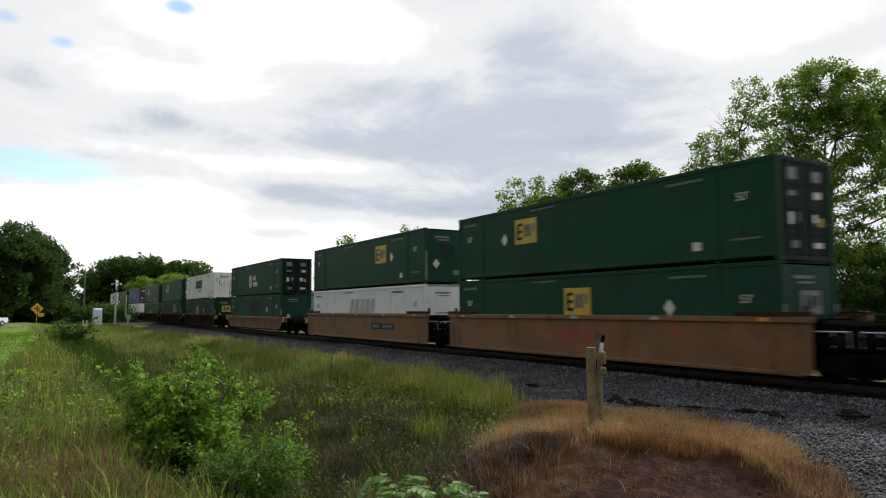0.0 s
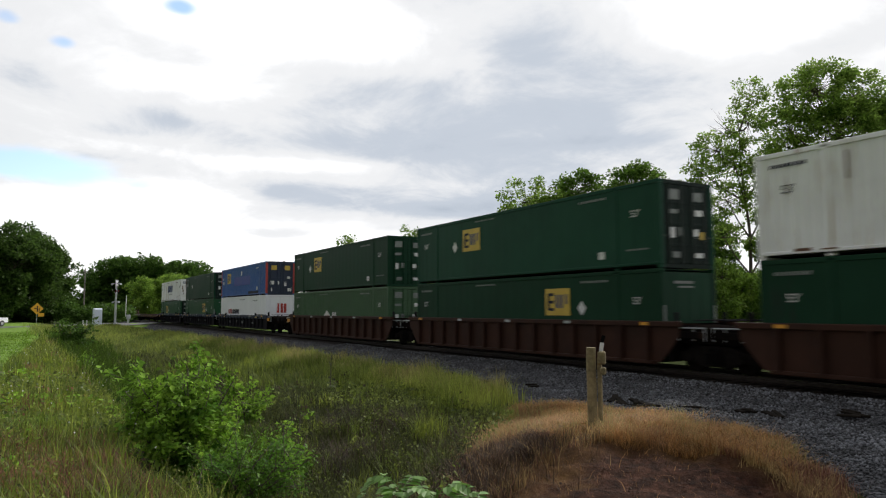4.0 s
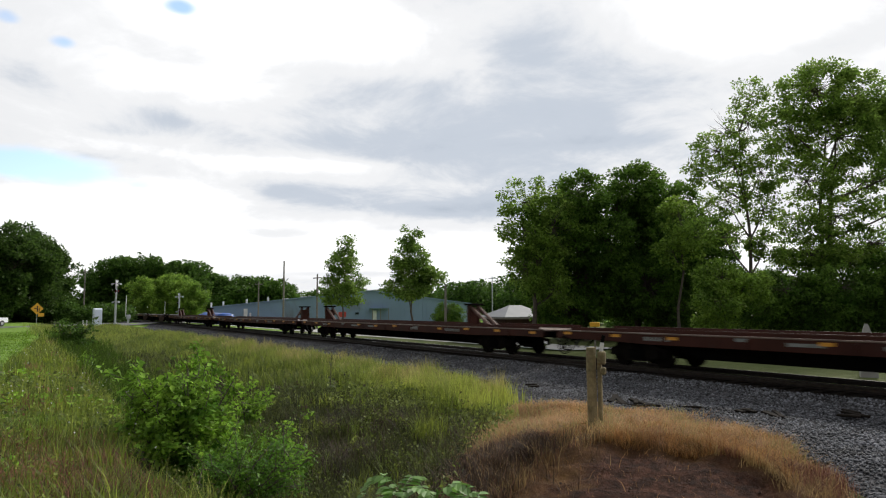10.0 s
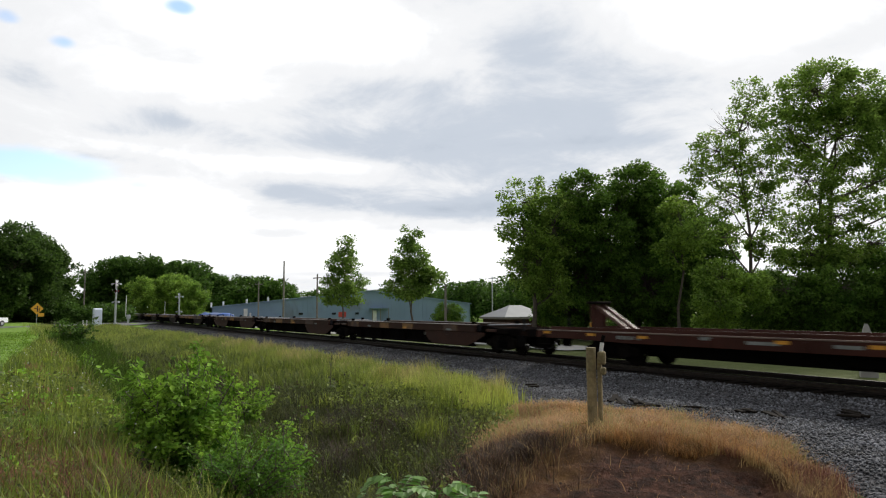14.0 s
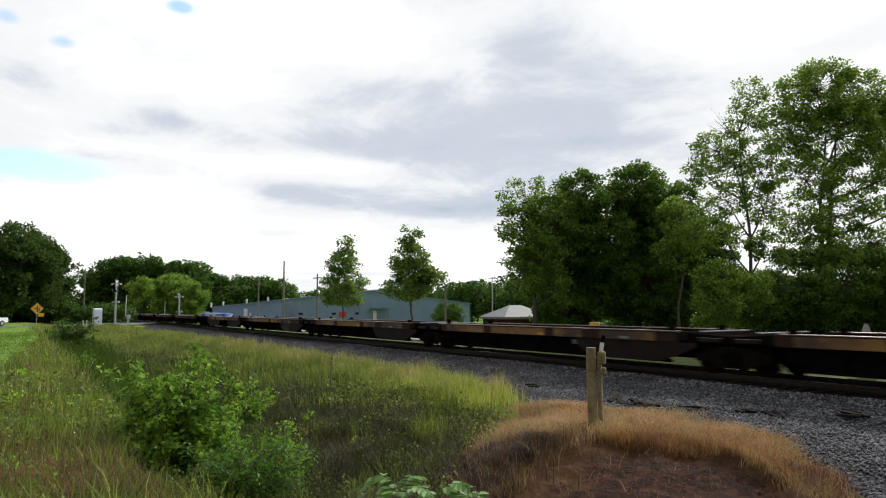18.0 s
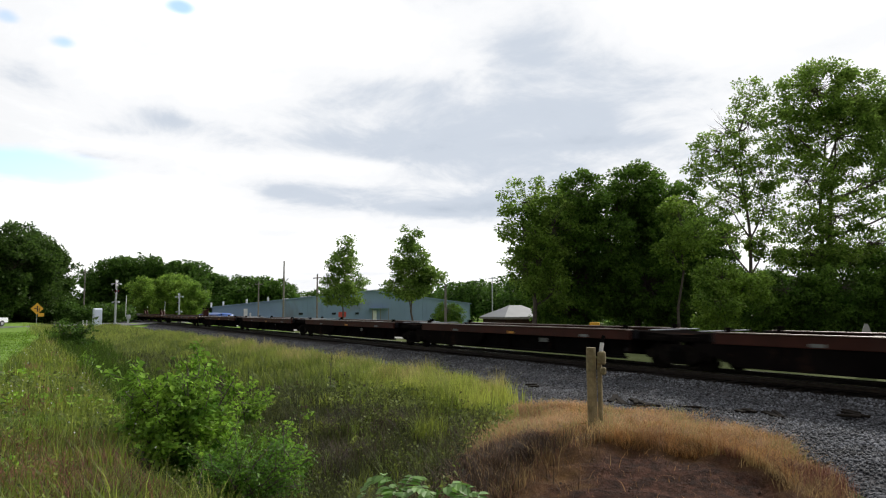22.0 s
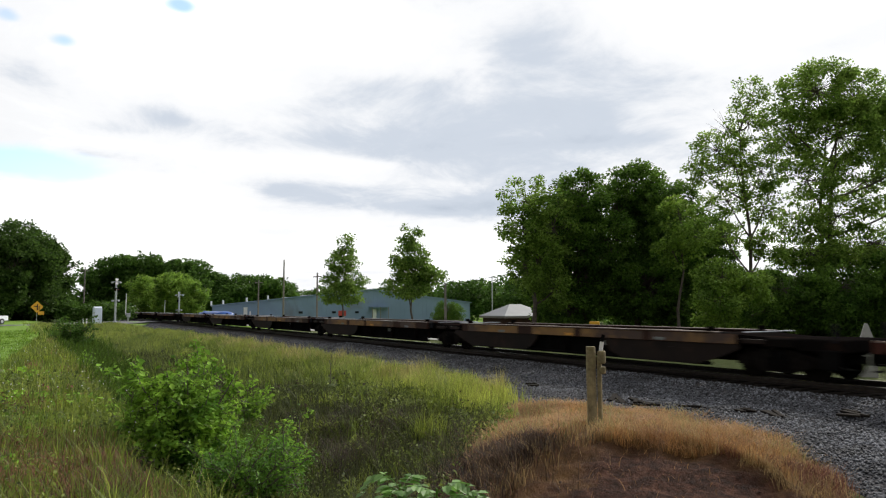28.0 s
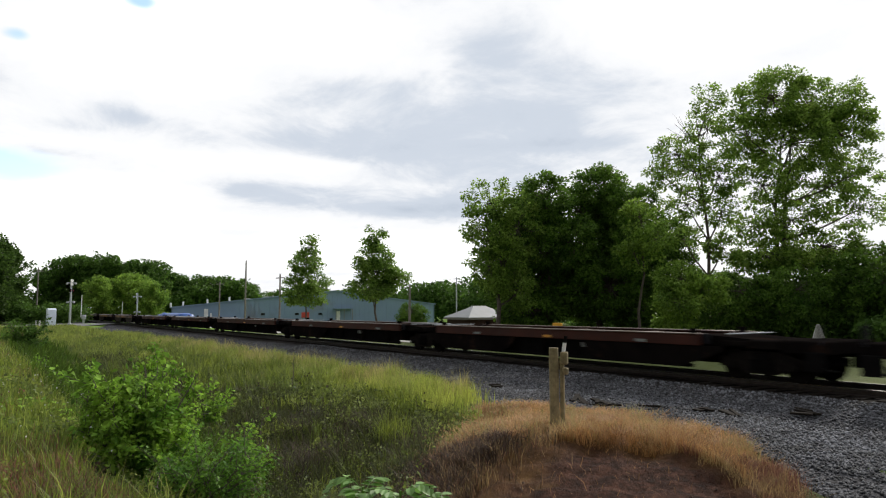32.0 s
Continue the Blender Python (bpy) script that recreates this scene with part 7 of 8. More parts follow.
def bush(name, at, label, height, radius, leaves, size, seed, material="leaf_bush", stems=14):
    g = np.random.default_rng(seed)
    x, y = at
    b = thing(name, label, "bush", at=pose(x, y, float(ground_z(x, y)) - 0.05))
    wood, spots = Shape(), []
    for i in range(stems):
        a = g.random() * 6.28
        r = radius * (0.25 + 0.75 * g.random())
        h = height * (0.45 + 0.6 * g.random())
        mid = Vector((math.cos(a) * r * 0.4, math.sin(a) * r * 0.4, h * 0.55))
        top = Vector((math.cos(a) * r, math.sin(a) * r, h))
        wood.tube((0.1 * math.cos(a), 0.1 * math.sin(a), 0), mid, 0.02, 0.014, sides=5, caps=False)
        wood.tube(mid, top, 0.014, 0.005, sides=4, caps=False)
        for _ in range(7):
            p = Vector((0, 0, 0)).lerp(mid, 0.4 + 0.6 * g.random()) if g.random() < 0.45 else mid.lerp(top, g.random())
            q = p + Vector(g.normal(size=3)) * radius * 0.22 + Vector((0, 0, 0.08))
            wood.tube(p, q, 0.008, 0.004, sides=3, caps=False)
            k = int(leaves / stems / 7)
            t = g.random((k, 1))
            spots.append(np.array(p) * (1 - t) + np.array(q) * t + g.normal(size=(k, 3)) * radius * 0.06)
    part("stem", wood, M["bark"], b)
    part("foliage", leaf_mesh("foliage", np.concatenate(spots), size, M[material], droop=0.35, ratio=0.5, generator=g), None, b)
    return b


bush("bush", (-10.26, 1.98), "leafy bright green bush growing in the ditch", 1.60, 0.94, 21000, 0.080, 61, stems=48)
bush("bush", (-9.05, 2.4), "low feathery green bush in the ditch", 0.78, 0.9, 16000, 0.045, 62, "leaf_soft", stems=40)
bush("bush", (-11.4, 3.9), "sparse leafy sapling beside the bush", 1.35, 0.75, 1300, 0.085, 64, stems=9)
bush("bush", (-17.0, 4.6), "sparse leafy sapling in the ditch", 1.3, 0.8, 1400, 0.09, 65, stems=9)
bush("bush", (-42.5, 1.9), "small dark bush at the far end of the ditch", 1.75, 1.25, 7000, 0.12, 63, "leaf_dark", stems=24)
bush("bush", (-4.2, 10.95), "low dark scrub at the edge of the gravel", 0.5, 0.5, 2600, 0.06, 67, "leaf_dark", stems=20)
bush("bush", (-27.0, 1.6), "small dark weed clump on the bank", 0.7, 0.5, 1200, 0.08, 66, stems=10)


def frond_plant(at, label, height, fronds, seed):
    """Plant with arching compound leaves."""
    g = np.random.default_rng(seed)
    x, y = at
    p = thing("leafy_plant", label, "plant", at=pose(x, y, float(ground_z(x, y))))
    stem = Shape().tube((0, 0, -0.1), (0.04, 0.02, height * 0.85), 0.016, 0.01, sides=6)
    part("stem", stem, M["leaf_soft"], p)
    for i in range(fronds):
        a = i * 2.4 + g.normal() * 0.3
        out = Vector((math.cos(a), math.sin(a), 0))
        across = Vector((-math.sin(a), math.cos(a), 0))
        base = Vector((0.04, 0.02, height * (0.6 + 0.25 * i / fronds)))
        reach = 0.36 + 0.14 * g.random()
        s = Shape()
        last = base
        for k in range(1, 10):
            t = k / 9
            here = base + out * reach * t + Vector((0, 0, 0.16 * math.sin(2.6 * t) - 0.16 * t * t))
            s.tube(last, here, 0.005, 0.004, sides=4, caps=False)
            last = here
            if k < 2:
                continue
            size = 0.15 * (1.05 - 0.5 * t)
            for sgn in (-1, 1):
                w = (across * sgn + out * 0.5 + Vector((0, 0, -0.25 + 0.2 * g.normal()))).normalized()
                e = (out - w * out.dot(w)).normalized() * size * 0.30
                lift = Vector((0, 0, size * 0.10))
                s.add([here, here + w * size * 0.35 + e + lift, here + w * size * 0.7 + e * 0.9 + lift, here + w * size, here + w * size * 0.7 - e * 0.9 + lift, here + w * size * 0.35 - e + lift, here + w * size * 0.5],
                      [(0, 1, 6), (1, 2, 6), (2, 3, 6), (3, 4, 6), (4, 5, 6), (5, 0, 6)])
        part("frond", s, M["leaf_frond"], p)


for spot, tall, count, seed in (((-5.72, 2.92), 1.42, 8, 71), ((-5.50, 3.18), 1.48, 9, 72), ((-5.25, 3.45), 1.45, 8, 73)):
    frond_plant(spot, "young plant with arching compound green leaves", tall, count, seed)


def dead_stalk(at, height, seed):
    g = np.random.default_rng(seed)
    x, y = at
    s = Shape().tube((0, 0, -0.1), (0.03, 0.02, height), 0.018, 0.008, sides=5)
    for _ in range(9):
        z = height * (0.4 + 0.6 * g.random())
        s.tube((0.02, 0.01, z), (0.02 + g.normal() * 0.12, g.normal() * 0.12, z + 0.16), 0.006, 0.003, sides=3)
    o = part("dead_stalk", s, M["bark"], at=pose(x, y, float(ground_z(x, y))))
    tagged(o, "dry brown weed stalk standing in the grass", "weed")


dead_stalk((-20.2, 8.0), 1.35, 81)


# ------------------------------------------------------------------ railway post and crossing
def build_post():
    x, y = -8.95, 8.35
    z = float(ground_z(x, y)) - 0.037
    p = thing("marker_post", "weathered wooden post with a small white-tipped marker", "post", at=pose(x, y, z, 0, 0, 30))
    s = Shape()
    sides, rings = 14, 9
    pts, faces = [], []
    for j in range(rings):
        t = j / (rings - 1)
        for i in range(sides):
            a = 2 * math.pi * i / sides
            r = 0.084 * (1 + 0.04 * math.sin(3 * a + 4 * t)) * (0.97 if j == rings - 1 else 1)
            pts.append((r * math.cos(a), r * math.sin(a), -0.15 + 1.60 * t))
    for j in range(rings - 1):
        for i in range(sides):
            k = (i + 1) % sides
            faces.append((j * sides + i, j * sides + k, (j + 1) * sides + k, (j + 1) * sides + i))
    faces.append(tuple((rings - 1) * sides + i for i in range(sides)))
    part("post", s.add(pts, faces), M["timber"], p)
    slat = Shape().box(0.138, 0.02, 0.58, 0.075, 0.06, 1.42, bevel=0.012)
    part("batten", slat, M["timber"], p)
    box = Shape().box(0.20, -0.05, 1.28, 0.13, 0.10, 0.22, bevel=0.02).box(0.22, -0.06, 1.06, 0.10, 0.09, 0.12, bevel=0.02)
    part("bracket", box, M["timber"], p, "weathered block bolted on the post")
    rod = Shape().tube((0.17, 0.0, 1.35), (0.20, 0.0, 1.54), 0.035, 0.035, sides=8)
    part("marker", rod, M["mark_white"], p, "white marker tube")
    tip = Shape().tube((0.20, 0.0, 1.54), (0.225, 0.0, 1.66), 0.032, 0.03, sides=8)
    part("marker_tip", tip, M["black"], p, "black marker tip")


def pole(at, height, radius, label, arms=(), material="pole", lean=0.0):
    x, y = at
    p = thing("utility_pole", label, "pole", at=pose(x, y, float(ground_z(x, y))))
    part("pole", Shape().tube((0, 0, -0.3), (lean, 0, height), radius, radius * 0.7, sides=8), M[material], p)
    for z, w, turn in arms:
        c, s_ = math.cos(turn) * w / 2, math.sin(turn) * w / 2
        part("crossarm", Shape().tube((-c, -s_, z), (c, s_, z), 0.07, sides=5), M[material], p)
    return p


def crossing_signal(at, height, label, turn=0.0):
    x, y = at
    p = thing("crossing_signal", label, "signal", "level crossing signals", pose(x, y, float(ground_z(x, y)), 0, 0, turn))
    part("mast", Shape().tube((0, 0, 0), (0, 0, height), 0.16, 0.13, sides=10), M["galv"], p)
    part("base", Shape().box(0, 0, 0.2, 0.5, 0.5, 0.4, bevel=0.04), M["galv"], p)
    for sgn in (-1, 1):
        s = Shape()
        e = radians(45 * sgn)
        s.add([(0.08, 0.6 * math.cos(e) * i + 0.115 * math.sin(e) * j, height - 0.5 + 0.6 * math.sin(e) * i - 0.115 * math.cos(e) * j) for i, j in ((-1, -1), (1, -1), (1, 1), (-1, 1))] +
              [(0.11, 0.6 * math.cos(e) * i + 0.115 * math.sin(e) * j, height - 0.5 + 0.6 * math.sin(e) * i - 0.115 * math.cos(e) * j) for i, j in ((-1, -1), (1, -1), (1, 1), (-1, 1))],
              [(0, 1, 2, 3), (7, 6, 5, 4), (0, 4, 5, 1), (1, 5, 6, 2), (2, 6, 7, 3), (3, 7, 4, 0)])
        part("crossbuck_board", s, M["mark_white"], p)
    for z, reach in ((height - 0.55, 0.62), (height - 3.3, 0.45)):
        part("cross_arm", Shape().box(0, 0, z, 2 * reach, 0.12, 0.14, bevel=0.02), M["galv"], p)
        for sgn in (-1, 1):
            part("side_lamp", Shape().tube((sgn * reach, -0.1, z - 0.1), (sgn * reach, 0.12, z - 0.1), 0.15, sides=10), M["galv"], p)
    part("lamp_bar", Shape().tube((0.06, -0.5, height - 1.7), (0.06, 0.5, height - 1.7), 0.04, sides=6), M["galv"], p)
    for yy in (-0.42, 0.42):
        lamp = part("lamp", Shape().tube((0.06, yy, height - 1.7), (0.16, yy, height - 1.7), 0.26, sides=14), M["black"], p, "black flasher hood")
        part("lens", Shape().tube((0.16, yy, height - 1.7), (0.19, yy, height - 1.7), 0.10, sides=10), M["lamp_red"], lamp)
    return p


def gate(at, height, label):
    x, y = at
    p = thing("crossing_gate", label, "gate", "crossing gates", pose(x, y, float(ground_z(x, y))))
    part("mechanism", Shape().box(0, 0, 1.1, 0.7, 0.6, 0.7, bevel=0.06).box(0, 0, 0.4, 0.3, 0.3, 0.8), M["galv"], p)
    part("arm", Shape().tube((0, -0.4, 1.1), (0.1, -0.4, height), 0.07, 0.05, sides=6), M["mark_white"], p, "raised white gate arm")
    return p


def build_crossing():
    x, y = -109.0, 7.9
    z = float(ground_z(x, y))
    hut = thing("signal_hut", "pale grey metal equipment hut with an arched roof", "hut", at=pose(x, y, z, 0, 0, 12))
    out = [(-0.42, 0.1), (0.42, 0.1), (0.42, 2.40)] + [(0.42 * math.cos(a), 2.40 + 0.26 * math.sin(a)) for a in np.linspace(0.3, math.pi - 0.3, 6)] + [(-0.42, 2.40)]
    part("body", Shape().prism(out, -0.52, 0.52), M["hut"], hut)
    part("door", Shape().box(0.435, 0, 1.2, 0.04, 0.8, 1.95, bevel=0.01), M["hut"], hut)
    part("plinth", Shape().box(0, 0, 0.05, 1.0, 1.2, 0.2), M["pale_gravel"], hut)
    crossing_signal((-114.4, 10.7), 6.9, "tall galvanised crossing signal mast with flashers and crossbuck", 62)
    crossing_signal((-132.8, 23.0), 5.6, "galvanised crossing signal beyond the track", -118)
    gate((-122.5, 13.4), 4.6, "crossing gate with its arm raised beside the road")
    gate((-143.5, 22.6), 4.2, "crossing gate with its arm raised beyond the track")
    for px, py in ((-109.6, 6.6), (-110.2, 6.2)):
        b = thing("bollard", "short white bollard beside the hut", "bollard", "bollards", pose(px, py, float(ground_z(px, py))))
        part("tube", Shape().tube((0, 0, -0.1), (0, 0, 1.0), 0.09, sides=8), M["mark_white"], b)
    x, y = -128.6, 0.55
    s = thing("road_sign", "yellow diamond road sign with black symbol on a post", "sign", at=pose(x, y, float(ground_z(x, y)), 0, 0, 15))
    part("post", Shape().box(0, 0, 1.2, 0.07, 0.07, 2.8), M["galv"], s)
    part("plate", Shape().add([(0.05, -0.95, 2.45), (0.05, 0, 1.5), (0.05, 0.95, 2.45), (0.05, 0, 3.4), (0.02, -0.95, 2.45), (0.02, 0, 1.5), (0.02, 0.95, 2.45), (0.02, 0, 3.4)],
                              [(0, 1, 2, 3), (7, 6, 5, 4), (0, 4, 5, 1), (1, 5, 6, 2), (2, 6, 7, 3), (3, 7, 4, 0)]), M["sign_yellow"], s)
    part("symbol", Shape().box(0.056, 0.05, 2.4, 0.01, 0.14, 0.95).box(0.056, -0.15, 2.5, 0.01, 0.5, 0.12).box(0.056, 0.3, 2.25, 0.01, 0.12, 0.6), M["mark_dark"], s)
    part("lower_plate", Shape().box(0.045, 0.62, 1.45, 0.02, 0.9, 0.55), M["sign_yellow"], s)


def build_road():
    s = Shape()
    line = [(-58, -40), (-86, -14), (-99, -4.6), (-110, 3.0), (-117, 10.5), (-119, 16.2), (-119.5, 20.6), (-124, 34), (-138, 60)]
    v, f = [], []
    for i, (x, y) in enumerate(line):
        a, b = Vector(line[max(0, i - 1)]), Vector(line[min(len(line) - 1, i + 1)])
        n = (b - a).normalized()
        for k in (-3.3, 3.3):
            px, py = x - n.y * k, y + n.x * k
            v.append((px, py, max(float(ground_z(px, py)) + 0.06, -0.06 if 14 < y < 23 else -9)))
    s.add(v, [(2 * i, 2 * i + 1, 2 * i + 3, 2 * i + 2) for i in range(len(line) - 1)])
    tagged(part("road", s, M["asphalt"]), "grey asphalt road crossing the railway", "road", kind="structure")
    s = Shape()
    v = [(x, y, float(ground_z(x, y)) + 0.05) for x in (-150, -95, -60, -38, -30) for y in (26.0, 30.5)]
    s.add(v, [(2 * i, 2 * i + 1, 2 * i + 3, 2 * i + 2) for i in range(4)])
    tagged(part("gravel_drive", s, M["pale_gravel"]), "pale gravel drive behind the track", "drive", kind="structure")


def build_warehouse():
    a, b = Vector((-129.6, 28.2)), Vector((-117.9, 77.0))
    d = (b - a).normalized()
    w = (b - a).length
    h = thing("warehouse", "long low blue-grey sheet metal warehouse with white doors", "building", at=pose(a.x, a.y, -1.6, 0, 0, math.degrees(math.atan2(d.y, d.x))))
    ridge, eave_a, eave_b, top, deep = 29.4, 3.95, 4.56, 7.15, 40.0

    def roof_z(x):
        return eave_a + (top - eave_a) * x / ridge if x < ridge else eave_b + (top - eave_b) * (w - x) / (w - ridge)
    n = int(w / 0.9)
    for i in range(n):
        x0, x1 = w * i / n, w * (i + 1) / n
        xm = x1 - 0.09
        panel = Shape()
        panel.add([(x0, 0, 0), (xm, 0, 0), (xm, 0, roof_z(xm)), (x0, 0, roof_z(x0)), (x1, 0, 0), (x1, 0, roof_z(x1)), (xm, -0.06, 0), (x1, -0.06, 0), (x1, -0.06, roof_z(x1)), (xm, -0.06, roof_z(xm))],
                  [(0, 1, 2, 3), (6, 7, 8, 9), (1, 6, 9, 2), (7, 4, 5, 8)])
        part("wall_panel", panel, M["metal_wall"], h)
    part("side_wall", Shape().box(0.1, deep / 2, eave_a / 2, 0.2, deep, eave_a), M["metal_wall"], h)
    part("side_wall", Shape().box(w - 0.1, deep / 2, eave_b / 2, 0.2, deep, eave_b), M["metal_wall"], h)
    for x0, x1 in ((-0.3, ridge), (ridge, w + 0.3)):
        z0, z1 = roof_z(max(0, x0)), roof_z(min(w, x1))
        part("roof", Shape().add([(x0, -0.3, z0), (x1, -0.3, z1), (x1, deep, z1), (x0, deep, z0), (x0, -0.3, z0 + 0.16), (x1, -0.3, z1 + 0.16), (x1, deep, z1 + 0.16), (x0, deep, z0 + 0.16)],
                                 [(0, 1, 5, 4), (4, 5, 6, 7), (0, 3, 2, 1), (1, 2, 6, 5), (0, 4, 7, 3), (3, 7, 6, 2)]), M["metal_wall"], h)
    for x, ww, hh in ((5.9, 0.7, 3.75), (6.75, 0.3, 3.0), (30.3, 0.7, 3.3)):
        part("door", Shape().box(x, -0.1, hh / 2, ww, 0.08, hh, bevel=0.01), M["mark_white"], h, "white door")
    for x in (16.0, 22.3, 26.8):
        part("window", Shape().box(x, -0.09, 2.75, 0.75, 0.06, 0.4), M["glass"], h, "small dark vent window")
    part("canopy", Shape().box(31.2, -0.7, 3.75, 3.6, 1.4, 0.12), M["metal_wall"], h)
    for x in (29.6, 31.2, 32.8):
        part("canopy_post", Shape().box(x, -1.3, 1.85, 0.1, 0.1, 3.7), M["pole"], h)
    for x in (-0.2, 1.9, 6.1, 10.0):
        part("roof_vent", Shape().tube((x, 1.5, roof_z(max(0, x))), (x, 1.5, roof_z(max(0, x)) + 0.95), 0.17, sides=8), M["mark_white"], h)
    for x in (13.2, 16.6, 24.0):
        part("skylight", Shape().box(x, 1.0, roof_z(x) + 0.22, 1.1, 1.4, 0.14, bevel=0.03), M["mark_white"], h)


def build_yard():
    s = thing("shed", "small brown shed with a pale hipped sheet metal roof", "shed", at=pose(-61.2, 46.0, -1.25, 0, 0, 87))
    lx, ly, ez, tz = 3.1, 2.6, 2.25, 3.5
    for face, lab in ((((-lx, -ly, ez), (lx, -ly, ez), (0.8, 0, tz), (-0.8, 0, tz)), "pale roof slope"), (((lx, -ly, ez), (lx, ly, ez), (0.8, 0, tz)), ""), (((lx, ly, ez), (-lx, ly, ez), (-0.8, 0, tz), (0.8, 0, tz)), ""), (((-lx, ly, ez), (-lx, -ly, ez), (-0.8, 0, tz)), "")):
        k = len(face)
        part("roof_slope", Shape().add([p for p in face] + [(x, y, z + 0.08) for x, y, z in face], [tuple(range(k))[::-1], tuple(range(k, 2 * k))] + [(i, (i + 1) % k, k + (i + 1) % k, k + i) for i in range(k)]), M["metal_roof"], s, lab)
    part("fascia", Shape().box(0, -ly, ez - 0.08, 2 * lx, 0.06, 0.18).box(0, ly, ez - 0.08, 2 * lx, 0.06, 0.18).box(-lx, 0, ez - 0.08, 0.06, 2 * ly, 0.18).box(lx, 0, ez - 0.08, 0.06, 2 * ly, 0.18), M["pole"], s)
    for x, y, w, d in ((0, -ly + 0.35, 2 * lx - 0.6, 0.14), (0, ly - 0.35, 2 * lx - 0.6, 0.14), (-lx + 0.35, 0, 0.14, 2 * ly - 0.9), (lx - 0.35, 0, 0.14, 2 * ly - 0.9)):
        part("wall", Shape().box(x, y, ez / 2 - 0.05, w, d, ez + 0.1), M["brown"], s)
    t = thing("covered_trailer", "trailer load under a wrinkled blue tarpaulin", "trailer", at=pose(-103.0, 23.0, float(ground_z(-103, 23.0)), 0, 0, 12) @ Matrix.Scale(1.22, 4))
    cover = Shape()
    g = np.random.default_rng(3)
    rows = []
    for i in range(13):
        x = -2.7 + 5.4 * i / 12
        k = 1.0 if 0 < i < 12 else 0.96
        rows.append([(x, -1.0, 0.62), (x, -1.0 * k, 1.50 + 0.03 * g.normal()), (x, -0.62 * k, 1.66 * k + 0.05 * g.normal()), (x, 0, 1.66 * k + 0.05 * g.normal()), (x, 0.62 * k, 1.66 * k + 0.05 * g.normal()), (x, 1.0 * k, 1.50), (x, 1.0, 0.62)])
    cover.add([p for r in rows for p in r], [(7 * i + j, 7 * i + j + 1, 7 * (i + 1) + j + 1, 7 * (i + 1) + j) for i in range(12) for j in range(6)] + [tuple(range(7)), tuple(range(84, 91))])
    part("cover", cover, M["tarp"], t, smooth=True)
    part("bed", Shape().box(0, 0, 0.7, 5.4, 1.9, 0.2), M["black"], t)
    for y in (-0.95, 0.95):
        part("wheel", Shape().tube((0, y - 0.1, 0.35), (0, y + 0.1, 0.35), 0.35, sides=14), M["rubber"], t)


def build_markers():
    x, y = -26.9, 25.4
    z = float(ground_z(x, y))
    b = thing("utility_box", "small yellow utility box on a post under the trees", "box", at=pose(x, y, z, 0, 0, 40))
    part("post", Shape().box(0, 0, 0.75, 0.09, 0.09, 1.7, bevel=0.01), M["pole"], b)
    part("box", Shape().box(0, 0, 1.62, 0.50, 0.3, 0.24, bevel=0.02), M["sign_yellow"], b)


def build_far_marks():
    """A pale pointed stone and a red board behind the track."""
    x, y = -13.2, 25.4
    s = Shape().add([(i * 0.27, j * 0.2, -0.1) for i, j in ((-1, -1), (1, -1), (1, 1), (-1, 1))] + [(i * 0.26, j * 0.19, 1.15) for i, j in ((-1, -1), (1, -1), (1, 1), (-1, 1))] + [(i * 0.05, j * 0.05, 1.88) for i, j in ((-1, -1), (1, -1), (1, 1), (-1, 1))],
                    [(3, 2, 1, 0), (8, 9, 10, 11)] + [(4 * k + i, 4 * k + (i + 1) % 4, 4 * k + 4 + (i + 1) % 4, 4 * k + 4 + i) for k in (0, 1) for i in range(4)])
    tagged(part("stone_marker", s, M["pale_gravel"], at=pose(x, y, float(ground_z(x, y)), 0, 0, 35)), "pale pointed stone marker under the trees", "stone")
    x, y = -93.0, 38.6
    b = thing("red_board", "small red board standing before the warehouse", "board", at=pose(x, y, float(ground_z(x, y)), 0, 0, 75))
    part("panel", Shape().box(0, 0, 1.75, 1.1, 0.08, 0.75, bevel=0.02), M["red"], b)
    for px in (-0.4, 0.4):
        part("leg", Shape().box(px, 0, 0.7, 0.08, 0.08, 1.5), M["pole"], b)


def build_car():
    x, y = -104.6, -5.2
    c = thing("parked_car", "white pickup truck standing on the road", "car", at=pose(x, y, float(ground_z(x, y)) + 0.06, 0, 0, -40))
    out = [(-2.7, 0.5), (2.7, 0.5), (2.75, 0.95), (1.5, 1.1), (0.95, 1.75), (-0.55, 1.78), (-0.75, 1.15), (-2.7, 1.12)]
    part("body", Shape().prism(out, -0.95, 0.95), M["white_clean"], c)
    glass = Shape().prism([(1.35, 1.14), (0.9, 1.66), (-0.45, 1.68), (-0.6, 1.18)], -0.96, 0.96)
    part("window", glass, M["glass"], c, "dark side window")
    for wx in (-1.7, 1.75):
        for wy in (-0.88, 0.88):
            w = part("wheel", Shape().tube((wx, wy - 0.13, 0.38), (wx, wy + 0.13, 0.38), 0.38, sides=16), M["rubber"], c)
            part("rim", Shape().tube((wx, wy - 0.14, 0.38), (wx, wy + 0.14, 0.38), 0.2, sides=10), M["galv"], w)


